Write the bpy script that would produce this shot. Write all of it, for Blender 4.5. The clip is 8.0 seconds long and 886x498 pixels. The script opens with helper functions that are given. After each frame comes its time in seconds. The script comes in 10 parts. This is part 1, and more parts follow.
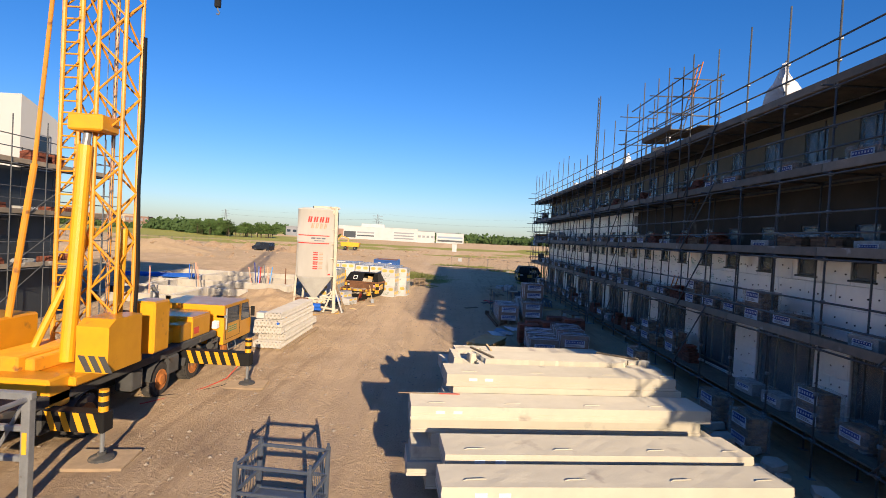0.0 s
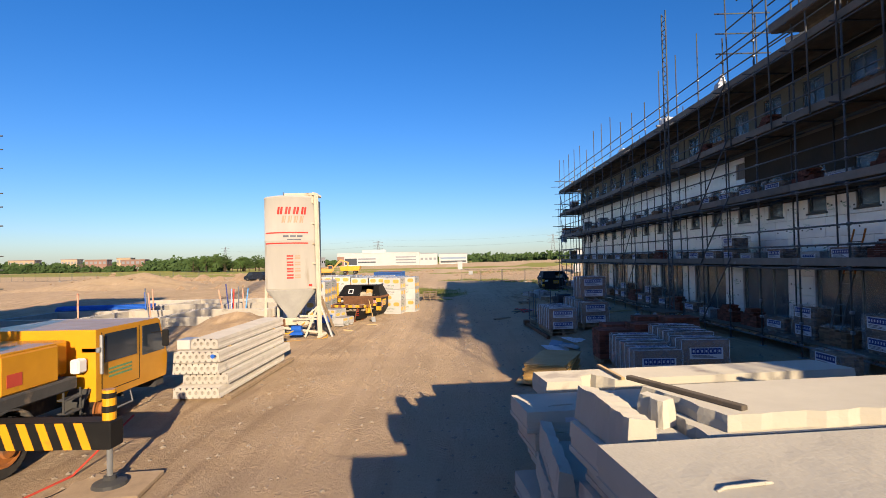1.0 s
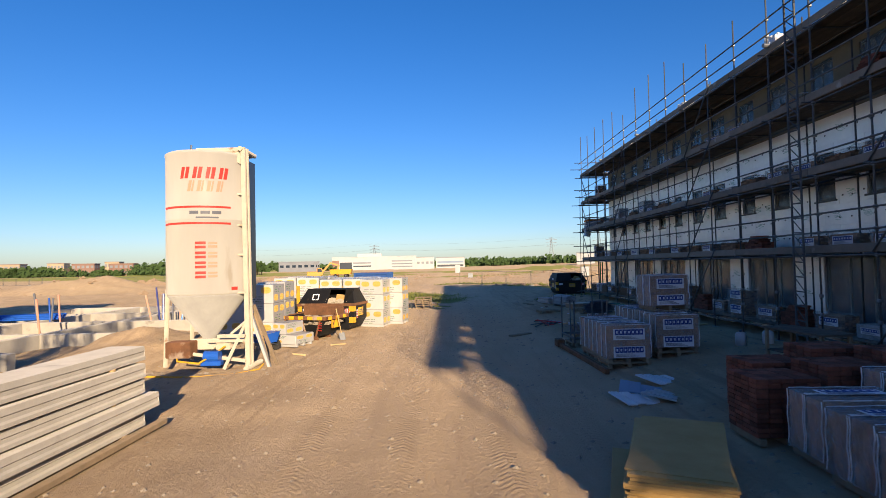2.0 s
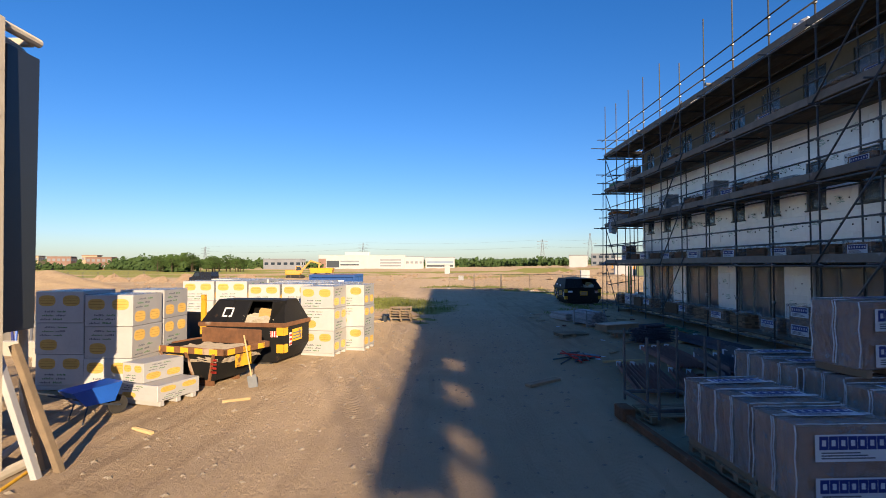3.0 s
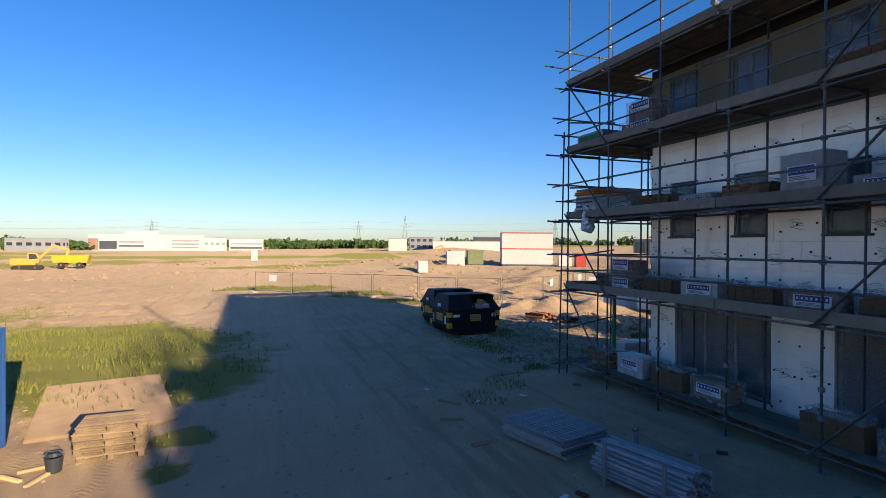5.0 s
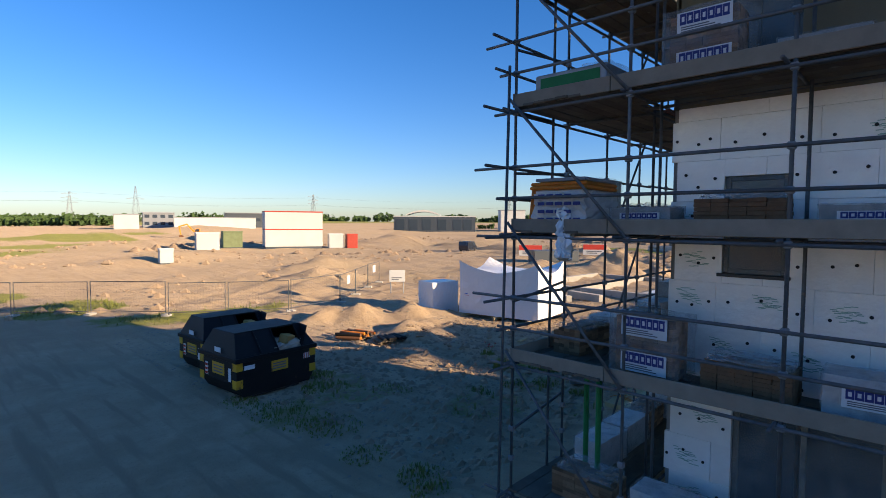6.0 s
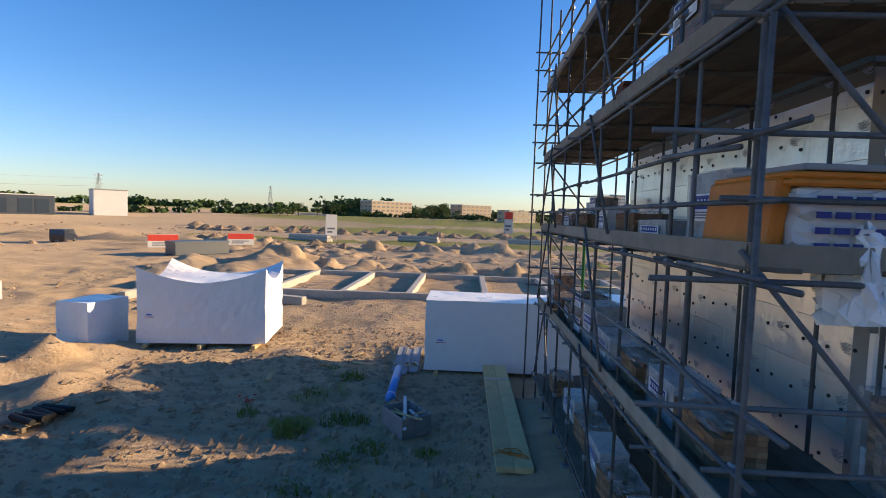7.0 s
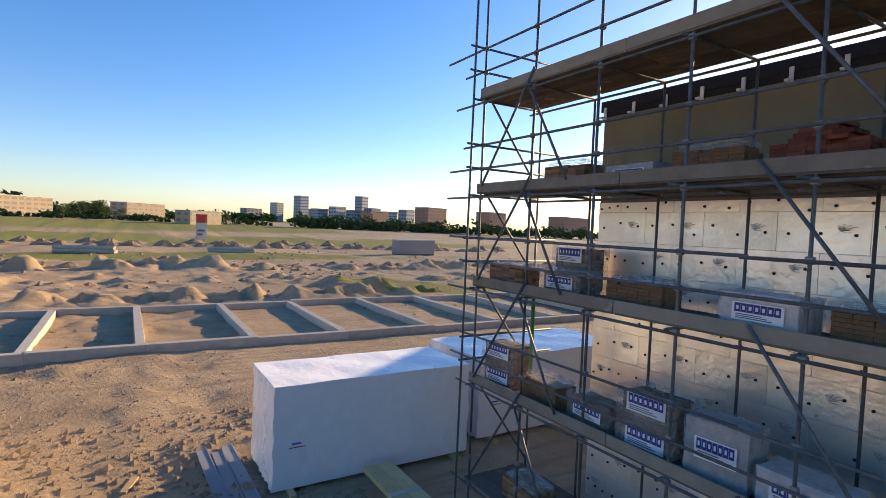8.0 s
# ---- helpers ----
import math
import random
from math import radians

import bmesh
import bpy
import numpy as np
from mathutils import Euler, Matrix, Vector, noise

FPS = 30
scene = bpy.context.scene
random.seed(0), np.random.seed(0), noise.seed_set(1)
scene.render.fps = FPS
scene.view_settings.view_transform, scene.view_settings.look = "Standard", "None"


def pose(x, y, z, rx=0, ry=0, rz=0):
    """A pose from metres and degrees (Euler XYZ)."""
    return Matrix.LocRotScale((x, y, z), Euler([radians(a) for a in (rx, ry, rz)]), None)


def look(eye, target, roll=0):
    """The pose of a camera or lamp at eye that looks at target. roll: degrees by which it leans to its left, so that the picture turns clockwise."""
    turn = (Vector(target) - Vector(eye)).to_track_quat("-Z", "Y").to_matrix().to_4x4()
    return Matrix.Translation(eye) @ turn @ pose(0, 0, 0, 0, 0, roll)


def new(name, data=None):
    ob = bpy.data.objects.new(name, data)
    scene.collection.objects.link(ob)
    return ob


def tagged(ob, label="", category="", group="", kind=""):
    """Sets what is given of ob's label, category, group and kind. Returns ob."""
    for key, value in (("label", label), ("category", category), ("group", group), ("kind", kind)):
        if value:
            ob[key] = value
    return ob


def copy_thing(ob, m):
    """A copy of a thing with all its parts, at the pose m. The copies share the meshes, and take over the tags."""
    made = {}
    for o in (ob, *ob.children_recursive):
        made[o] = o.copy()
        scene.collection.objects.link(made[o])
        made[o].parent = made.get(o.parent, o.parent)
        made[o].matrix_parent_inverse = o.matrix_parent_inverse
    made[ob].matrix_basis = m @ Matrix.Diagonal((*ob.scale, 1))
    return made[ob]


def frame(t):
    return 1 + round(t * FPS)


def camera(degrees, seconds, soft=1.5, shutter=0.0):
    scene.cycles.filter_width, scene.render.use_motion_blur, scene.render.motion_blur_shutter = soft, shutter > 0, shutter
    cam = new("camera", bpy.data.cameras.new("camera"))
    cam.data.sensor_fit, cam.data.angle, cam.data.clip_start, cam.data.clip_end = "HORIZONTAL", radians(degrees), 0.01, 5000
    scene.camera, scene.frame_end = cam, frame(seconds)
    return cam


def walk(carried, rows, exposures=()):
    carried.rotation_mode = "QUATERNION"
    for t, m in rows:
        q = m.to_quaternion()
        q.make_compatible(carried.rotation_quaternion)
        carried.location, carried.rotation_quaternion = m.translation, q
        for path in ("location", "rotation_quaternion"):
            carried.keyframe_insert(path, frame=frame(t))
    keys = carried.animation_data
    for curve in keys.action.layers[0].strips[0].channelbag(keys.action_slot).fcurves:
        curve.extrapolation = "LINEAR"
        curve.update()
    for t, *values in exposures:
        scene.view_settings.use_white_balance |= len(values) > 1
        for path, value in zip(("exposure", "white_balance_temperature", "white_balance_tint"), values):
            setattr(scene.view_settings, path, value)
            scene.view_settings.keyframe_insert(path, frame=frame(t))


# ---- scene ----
# ---- camera ----
cam = camera(80.2, 8.0, soft=0.4, shutter=0.06)
PATH = [
    (0, (0.522, -0.158, 5.221), (0.495, 1.841, 5.176), 3.1),
    (0.5, (-0.015, 4.428, 4.243), (-0.05, 6.428, 4.247), 0.3),
    (1, (-0.446, 8.684, 3.499), (-0.482, 10.683, 3.541), -1.2),
    (1.5, (-0.609, 12.858, 3.049), (-0.642, 14.857, 3.107), -1.5),
    (3, (-0.342, 25.621, 3.107), (-0.329, 27.62, 3.166), -0.1),
    (3.5, (-0.305, 29.64, 3.308), (-0.242, 31.638, 3.356), 0.0),
    (4, (-0.412, 33.694, 3.573), (-0.181, 35.68, 3.609), 0.5),
    (4.5, (-0.456, 37.734, 3.947), (-0.005, 39.682, 3.958), 0.6),
    (5.8, (1.93, 49.417, 5.221), (3.203, 50.958, 5.145), 0.2),
    (6, (2.279, 50.945, 5.404), (3.731, 52.317, 5.304), 0.4),
    (6.5, (3.36, 54.643, 5.645), (5.19, 55.439, 5.513), 1.1),
    (7, (5.163, 58.179, 5.605), (7.157, 58.269, 5.479), 1.9),
    (7.5, (8.179, 60.762, 5.967), (10.096, 60.201, 5.858), 2.5),
    (8, (11.248, 62.548, 6.509), (12.959, 61.515, 6.426), 2.3),
]
# seconds, stops, kelvin, tint
EXPOSURES = [(0, 0.56, 6250, 11), (3, 0.66, 6600, 11), (4.5, 0.72, 6600, 11), (5.8, 0.95, 6700, 11), (6.5, 1.12, 6800, 11), (7.2, 1.32, 7700, 12), (8, 1.42, 8200, 13)]
walk(cam, [(t, look(eye, target, roll)) for t, eye, target, roll in PATH], EXPOSURES)

# ---- world and sun ----
SUN_ELEVATION, SUN_TURN = 14.1, 16.5      # degrees; shadows run 16.5 degrees left of +y
world = bpy.data.worlds.new("world")
scene.world = world
world.use_nodes = True
wn = world.node_tree.nodes
sky = wn.new("ShaderNodeTexSky")
sky.sky_type = 'NISHITA'
sky.sun_disc = False
sky.sun_elevation = radians(SUN_ELEVATION)
sky.sun_rotation = radians(180 - SUN_TURN)
sky.air_density, sky.dust_density, sky.ozone_density = 1.0, 0.45, 2.4
wn["Background"].inputs[1].default_value = 0.091
tone = wn.new("ShaderNodeHueSaturation")      # a clear deep blue evening sky
tone.inputs["Saturation"].default_value = 1.2
clear = wn.new("ShaderNodeMix")
clear.data_type, clear.blend_type = 'RGBA', 'MULTIPLY'
clear.inputs[0].default_value = 1.0
clear.inputs[7].default_value = (0.80, 0.89, 1.20, 1)
world.node_tree.links.new(sky.outputs[0], clear.inputs[6])
world.node_tree.links.new(clear.outputs[2], tone.inputs["Color"])
world.node_tree.links.new(tone.outputs[0], wn["Background"].inputs[0])
se, st = radians(SUN_ELEVATION), radians(SUN_TURN)
SUNWAY = Vector((-math.sin(st) * math.cos(se), math.cos(st) * math.cos(se), -math.sin(se)))
sun = new("sun", bpy.data.lights.new("sun", 'SUN'))
sun.data.energy = 5.0
sun.data.angle = radians(0.53)
sun.data.color = (1.0, 0.78, 0.52)
sun.matrix_world = look((0, 0, 60), Vector((0, 0, 60)) + SUNWAY)


# ---- materials ----
def mat(name, col, col2=None, scale=3.0, rough=0.7, metal=0.0, bump=0.15, fine=40.0, spot=None, spot_scale=1.5,
        spot_cut=0.62, rnd=0.08, island=False, world_space=False, alpha=1.0, streak=0.0, emis=0.0, coat=0.0):
    """Two scales of noise between col and col2, stains of colour spot, a fine bump, a shift of value from object to object."""
    m = bpy.data.materials.new(name)
    m.use_nodes = True
    nt = m.node_tree
    n, l = nt.nodes, nt.links
    b = n["Principled BSDF"]
    b.inputs["Metallic"].default_value = metal
    b.inputs["Coat Weight"].default_value = coat
    if rough >= 0.5 and metal < 0.2:
        b.inputs["Specular IOR Level"].default_value = 0.22
    if "Diffuse Roughness" in b.inputs and rough >= 0.45:
        b.inputs["Diffuse Roughness"].default_value = 0.8
    col2 = col2 or tuple(c * 0.8 for c in col)
    if world_space:
        src = n.new("ShaderNodeNewGeometry").outputs["Position"]
    else:
        tc = n.new("ShaderNodeTexCoord")
        oi0 = n.new("ShaderNodeObjectInfo")
        ml = n.new("ShaderNodeMath"); ml.operation = 'MULTIPLY'; ml.inputs[1].default_value = 57.0
        l.new(oi0.outputs["Random"], ml.inputs[0])
        ad = n.new("ShaderNodeVectorMath"); ad.operation = 'ADD'
        l.new(tc.outputs["Object"], ad.inputs[0]); l.new(ml.outputs[0], ad.inputs[1])
        src = ad.outputs[0]
    if streak:
        mp = n.new("ShaderNodeMapping")
        mp.inputs["Scale"].default_value = (1, 1, streak)
        l.new(src, mp.inputs["Vector"])
        src2 = mp.outputs[0]
    else:
        src2 = src
    n1 = n.new("ShaderNodeTexNoise"); n1.inputs["Scale"].default_value = scale; n1.inputs["Detail"].default_value = 5
    n1.inputs["Roughness"].default_value = 0.62
    l.new(src2, n1.inputs["Vector"])
    mix = n.new("ShaderNodeMix"); mix.data_type = 'RGBA'
    rmp = n.new("ShaderNodeMapRange"); rmp.inputs[1].default_value = 0.3; rmp.inputs[2].default_value = 0.7
    l.new(n1.outputs["Fac"], rmp.inputs[0]); l.new(rmp.outputs[0], mix.inputs[0])
    mix.inputs[6].default_value = (*col, 1); mix.inputs[7].default_value = (*col2, 1)
    out = mix.outputs[2]
    n2 = n.new("ShaderNodeTexNoise"); n2.inputs["Scale"].default_value = fine; n2.inputs["Detail"].default_value = 3
    l.new(src, n2.inputs["Vector"])
    if spot:
        n3 = n.new("ShaderNodeTexNoise"); n3.inputs["Scale"].default_value = spot_scale; n3.inputs["Detail"].default_value = 6
        l.new(src2, n3.inputs["Vector"])
        mr = n.new("ShaderNodeMapRange"); mr.inputs[1].default_value = spot_cut; mr.inputs[2].default_value = spot_cut + 0.08
        l.new(n3.outputs["Fac"], mr.inputs[0])
        mx = n.new("ShaderNodeMix"); mx.data_type = 'RGBA'
        l.new(mr.outputs[0], mx.inputs[0]); l.new(out, mx.inputs[6]); mx.inputs[7].default_value = (*spot, 1)
        out = mx.outputs[2]
    if rnd:
        oi = n.new("ShaderNodeObjectInfo")
        hs = n.new("ShaderNodeHueSaturation")
        mr2 = n.new("ShaderNodeMapRange"); mr2.inputs[3].default_value = 1 - rnd; mr2.inputs[4].default_value = 1 + rnd
        l.new(n.new("ShaderNodeNewGeometry").outputs["Random Per Island"] if island else oi.outputs["Random"], mr2.inputs[0]); l.new(mr2.outputs[0], hs.inputs["Value"])
        l.new(out, hs.inputs["Color"])
        out = hs.outputs[0]
    l.new(out, b.inputs["Base Color"])
    rr = n.new("ShaderNodeMapRange"); rr.inputs[3].default_value = max(0.03, rough - 0.12); rr.inputs[4].default_value = min(1, rough + 0.12)
    l.new(n1.outputs["Fac"], rr.inputs[0]); l.new(rr.outputs[0], b.inputs["Roughness"])
    if bump:
        bp = n.new("ShaderNodeBump"); bp.inputs["Strength"].default_value = bump; bp.inputs["Distance"].default_value = 0.02
        am = n.new("ShaderNodeMath"); am.operation = 'ADD'
        l.new(n1.outputs["Fac"], am.inputs[0]); l.new(n2.outputs["Fac"], am.inputs[1])
        l.new(am.outputs[0], bp.inputs["Height"]); l.new(bp.outputs[0], b.inputs["Normal"])
    if alpha < 1:
        am2 = n.new("ShaderNodeMapRange"); am2.inputs[1].default_value = 0.3; am2.inputs[2].default_value = 0.75
        am2.inputs[3].default_value = max(0.02, alpha - 0.3); am2.inputs[4].default_value = min(1, alpha + 0.3)
        l.new(n1.outputs["Fac"], am2.inputs[0]); l.new(am2.outputs[0], b.inputs["Alpha"])
    return m


M = {
    "concrete": mat("concrete", (0.50, 0.46, 0.39), (0.40, 0.37, 0.32), 2.2, 0.85, bump=0.35, fine=30, spot=(0.30, 0.27, 0.23), spot_cut=0.66),
    "precast": mat("precast", (0.56, 0.52, 0.42), (0.49, 0.455, 0.37), 1.6, 0.85, bump=0.16, fine=30, spot=(0.36, 0.32, 0.27), spot_cut=0.64),
    "slab": mat("slab_concrete", (0.50, 0.47, 0.42), (0.42, 0.39, 0.35), 2.5, 0.85, bump=0.3, fine=35, spot=(0.33, 0.31, 0.28), spot_cut=0.67),
    "tube": mat("galvanised_tube", (0.125, 0.13, 0.135), (0.07, 0.075, 0.08), 6, 0.6, 0.25, bump=0.1, spot=(0.2, 0.15, 0.11), spot_scale=5, spot_cut=0.7, rnd=0.2),
    "plank": mat("weathered_plank", (0.165, 0.135, 0.10), (0.105, 0.088, 0.07), 3, 0.85, bump=0.3, fine=25, spot=(0.32, 0.29, 0.25), spot_cut=0.66, rnd=0.25),
    "toe": mat("toe_board", (0.29, 0.24, 0.185), (0.21, 0.18, 0.14), 3, 0.8, bump=0.25, fine=25, spot=(0.46, 0.43, 0.38), spot_cut=0.65, rnd=0.2),
    "timber": mat("sawn_timber", (0.60, 0.44, 0.23), (0.50, 0.355, 0.175), 4, 0.75, bump=0.2, fine=30, rnd=0.15),
    "pallet": mat("pallet_wood", (0.34, 0.25, 0.16), (0.24, 0.18, 0.12), 4, 0.85, bump=0.25, fine=30, rnd=0.2),
    "foil": mat("insulation_foil", (0.90, 0.87, 0.80), (0.76, 0.74, 0.69), 2.2, 0.33, 0.65, bump=0.5, fine=9, rnd=0.07),
    "print": mat("foil_print", (0.46, 0.47, 0.48), None, 6, 0.5, 0.2, bump=0),
    "printgreen": mat("foil_print_green", (0.33, 0.50, 0.42), None, 6, 0.5, 0.2, bump=0),
    "fixing": mat("fixing_washer", (0.03, 0.03, 0.033), None, 5, 0.6, bump=0),
    "panel": mat("beige_panel", (0.23, 0.20, 0.13), (0.185, 0.16, 0.105), 0.9, 0.7, bump=0.12, fine=18, spot=(0.26, 0.225, 0.145), spot_cut=0.6, spot_scale=0.8),
    "sheath": mat("brown_sheathing", (0.085, 0.07, 0.05), (0.06, 0.05, 0.037), 0.8, 0.8, bump=0.2, fine=20, spot=(0.19, 0.165, 0.125), spot_cut=0.64, spot_scale=0.9),
    "wallcore": mat("masonry_core", (0.36, 0.34, 0.31), (0.29, 0.27, 0.25), 2, 0.9, bump=0.3),
    "dark": mat("black_membrane", (0.018, 0.018, 0.02), None, 3, 0.6, bump=0.1),
    "frame": mat("dark_window_frame", (0.03, 0.032, 0.035), None, 4, 0.45, bump=0.05),
    "woodframe": mat("pale_window_frame", (0.33, 0.30, 0.24), None, 4, 0.6, bump=0.08),
    "film": mat("plastic_film", (0.62, 0.63, 0.64), (0.42, 0.44, 0.46), 5, 0.25, bump=0.8, fine=14, alpha=0.12, rnd=0.1),
    "shrink": mat("shrink_film", (0.70, 0.72, 0.75), (0.50, 0.52, 0.56), 6, 0.25, bump=1.0, fine=16, alpha=0.17, rnd=0.1),
    "filmwindow": mat("window_film", (0.40, 0.43, 0.44), (0.22, 0.25, 0.26), 3, 0.18, bump=0.9, fine=7, alpha=0.36, rnd=0.1),
    "brick": mat("brown_brick", (0.27, 0.16, 0.09), (0.20, 0.115, 0.065), 9, 0.85, bump=0.3, fine=60, rnd=0.5, island=True),
    "brickred": mat("red_brick", (0.22, 0.075, 0.045), (0.15, 0.05, 0.032), 9, 0.85, bump=0.3, fine=60, rnd=0.4, island=True),
    "packbody": mat("wrapped_brick", (0.33, 0.20, 0.13), (0.24, 0.145, 0.095), 5, 0.5, bump=0.3, fine=18, rnd=0.25),
    "packgrey": mat("wrapped_grey_block", (0.36, 0.36, 0.35), (0.28, 0.28, 0.275), 4, 0.45, bump=0.3, fine=16, rnd=0.2),
    "card": mat("white_label", (0.72, 0.73, 0.74), (0.64, 0.65, 0.67), 5, 0.5, bump=0.05),
    "blueink": mat("blue_print", (0.030, 0.045, 0.20), (0.04, 0.055, 0.23), 5, 0.5, bump=0.0),
    "white": mat("white_wrap_print", (0.54, 0.53, 0.515), (0.48, 0.47, 0.455), 2.5, 0.4, bump=0.25, fine=12, rnd=0.05),
    "yellowspot": mat("yellow_print", (0.70, 0.46, 0.12), (0.60, 0.37, 0.09), 6, 0.45, bump=0.05),
    "ink": mat("dark_print", (0.15, 0.16, 0.19), None, 6, 0.5, bump=0.0),
    "inkgreen": mat("green_print", (0.12, 0.25, 0.12), None, 6, 0.5, bump=0.0),
    "yellow": mat("crane_yellow", (0.80, 0.37, 0.012), (0.70, 0.31, 0.012), 1.5, 0.38, bump=0.06, spot=(0.42, 0.20, 0.03), spot_scale=2.2, spot_cut=0.68, rnd=0.05, coat=0.2),
    "mastyellow": mat("mast_yellow", (0.74, 0.32, 0.015), (0.60, 0.25, 0.02), 2.5, 0.45, bump=0.06, spot=(0.25, 0.11, 0.03), spot_scale=3, spot_cut=0.62, rnd=0.1),
    "black": mat("black_paint", (0.008, 0.008, 0.009), (0.015, 0.0145, 0.014), 2, 0.6, bump=0.1, spot=(0.055, 0.036, 0.024), spot_scale=2.5, spot_cut=0.66),
    "chassis": mat("grey_chassis", (0.075, 0.075, 0.075), (0.05, 0.05, 0.05), 2, 0.6, bump=0.1, spot=(0.16, 0.13, 0.10), spot_scale=2, spot_cut=0.6),
    "rubber": mat("tyre_rubber", (0.030, 0.029, 0.028), (0.055, 0.05, 0.045), 5, 0.85, bump=0.2, spot=(0.14, 0.115, 0.09), spot_cut=0.6),
    "rust": mat("rusty_steel", (0.21, 0.10, 0.05), (0.12, 0.06, 0.035), 4, 0.85, bump=0.4, spot=(0.36, 0.27, 0.20), spot_cut=0.6),
    "skipyellow": mat("skip_yellow", (0.72, 0.42, 0.03), (0.58, 0.31, 0.03), 3, 0.5, bump=0.1, spot=(0.16, 0.08, 0.04), spot_scale=3, spot_cut=0.62),
    "redwhite": mat("hazard_red", (0.55, 0.055, 0.04), None, 3, 0.5, bump=0.02),
    "cream": mat("silo_cream", (0.52, 0.495, 0.45), (0.46, 0.435, 0.395), 1.3, 0.5, bump=0.08, streak=0.25, spot=(0.40, 0.36, 0.30), spot_scale=1.6, spot_cut=0.64),
    "creamframe": mat("silo_frame", (0.62, 0.55, 0.44), (0.50, 0.44, 0.35), 3, 0.55, bump=0.1, spot=(0.30, 0.17, 0.08), spot_scale=3, spot_cut=0.66),
    "cement": mat("cement_dust", (0.42, 0.41, 0.38), (0.34, 0.33, 0.31), 2, 0.8, bump=0.1, streak=0.3),
    "redink": mat("red_print", (0.55, 0.05, 0.04), (0.48, 0.05, 0.04), 4, 0.5, bump=0.0),
    "salmon": mat("salmon_print", (0.72, 0.36, 0.24), (0.66, 0.34, 0.24), 4, 0.5, bump=0.0),
    "blue": mat("container_blue", (0.030, 0.105, 0.34), (0.025, 0.085, 0.28), 1.5, 0.5, bump=0.06, spot=(0.12, 0.08, 0.06), spot_scale=2.5, spot_cut=0.70),
    "bluepipe": mat("blue_pipe", (0.02, 0.12, 0.55), None, 3, 0.35, bump=0.03),
    "bluesky": mat("bright_blue_pipe", (0.02, 0.26, 0.66), None, 3, 0.35, bump=0.03),
    "wrap": mat("white_shrink_wrap", (0.76, 0.76, 0.755), (0.69, 0.70, 0.71), 1.2, 0.30, bump=0.7, fine=4, rnd=0.03),
    "steel": mat("grey_steel", (0.30, 0.31, 0.32), (0.22, 0.23, 0.24), 4, 0.5, 0.5, bump=0.1, spot=(0.16, 0.12, 0.09), spot_scale=4, spot_cut=0.68),
    "darksteel": mat("dark_steel_profile", (0.085, 0.105, 0.145), (0.055, 0.07, 0.10), 4, 0.5, 0.3, bump=0.1, rnd=0.2),
    "redsteel": mat("primed_red_steel", (0.27, 0.14, 0.12), (0.21, 0.105, 0.09), 4, 0.6, 0.1, bump=0.1, rnd=0.2),
    "glass": mat("tinted_pane", (0.035, 0.05, 0.07), (0.03, 0.042, 0.06), 2, 0.12, bump=0.03, fine=3),
    "boardtan": mat("tan_board", (0.52, 0.34, 0.13), (0.46, 0.29, 0.10), 3, 0.6, bump=0.08, rnd=0.12),
    "boardwhite": mat("pale_board", (0.50, 0.44, 0.35), (0.44, 0.39, 0.31), 2, 0.6, bump=0.08),
    "net": mat("green_net", (0.02, 0.16, 0.10), (0.015, 0.11, 0.07), 8, 0.7, bump=0.5, fine=50),
    "green": mat("green_paint", (0.02, 0.22, 0.07), None, 4, 0.5, bump=0.05),
    "olive": mat("olive_paint", (0.20, 0.24, 0.12), None, 2, 0.6, bump=0.05),
    "orange": mat("orange_paint", (0.62, 0.20, 0.03), None, 4, 0.5, bump=0.05),
    "red": mat("red_paint", (0.50, 0.07, 0.045), None, 2, 0.5, bump=0.05),
    "farwhite": mat("white_cladding", (0.58, 0.58, 0.57), (0.52, 0.52, 0.51), 0.2, 0.6, bump=0.02),
    # fargrey, farbrick and farblue are paled: distance haze is mixed into their colour
    "fargrey": mat("grey_cladding", (0.30, 0.31, 0.33), (0.25, 0.26, 0.28), 0.2, 0.6, bump=0.02),
    "fardark": mat("dark_cladding", (0.05, 0.06, 0.075), (0.04, 0.05, 0.06), 0.2, 0.4, bump=0.02),
    "farbrick": mat("far_brick", (0.33, 0.21, 0.16), (0.28, 0.17, 0.13), 0.3, 0.8, bump=0.02, rnd=0.15),
    "farsand": mat("far_pale_brick", (0.50, 0.40, 0.27), (0.44, 0.35, 0.24), 0.3, 0.8, bump=0.02, rnd=0.1),
    "farpane": mat("far_grey_pane", (0.22, 0.22, 0.22), (0.18, 0.18, 0.19), 0.2, 0.5, bump=0.0),
    "farblue": mat("hazed_blue_cladding", (0.27, 0.34, 0.44), (0.23, 0.30, 0.40), 0.2, 0.5, bump=0.02),
    "leaf": mat("tree_leaf", (0.075, 0.12, 0.03), (0.045, 0.085, 0.022), 0.5, 0.8, bump=0.0, rnd=0.3),
    "hedge": mat("hedge_leaf", (0.075, 0.12, 0.038), (0.045, 0.085, 0.028), 0.25, 0.85, bump=0.0, world_space=True, rnd=0),
    "hatch": mat("print_hatching", (0.42, 0.24, 0.05), None, 6, 0.5, bump=0.0),
    "bark": mat("bark", (0.10, 0.075, 0.05), None, 4, 0.9, bump=0.3),
    "grass": mat("grass_blade", (0.24, 0.24, 0.06), (0.13, 0.165, 0.035), 0.6, 0.8, bump=0.0, world_space=True, rnd=0),
    "stone": mat("small_stone", (0.36, 0.30, 0.23), (0.26, 0.22, 0.17), 8, 0.9, bump=0.2, world_space=True, rnd=0),
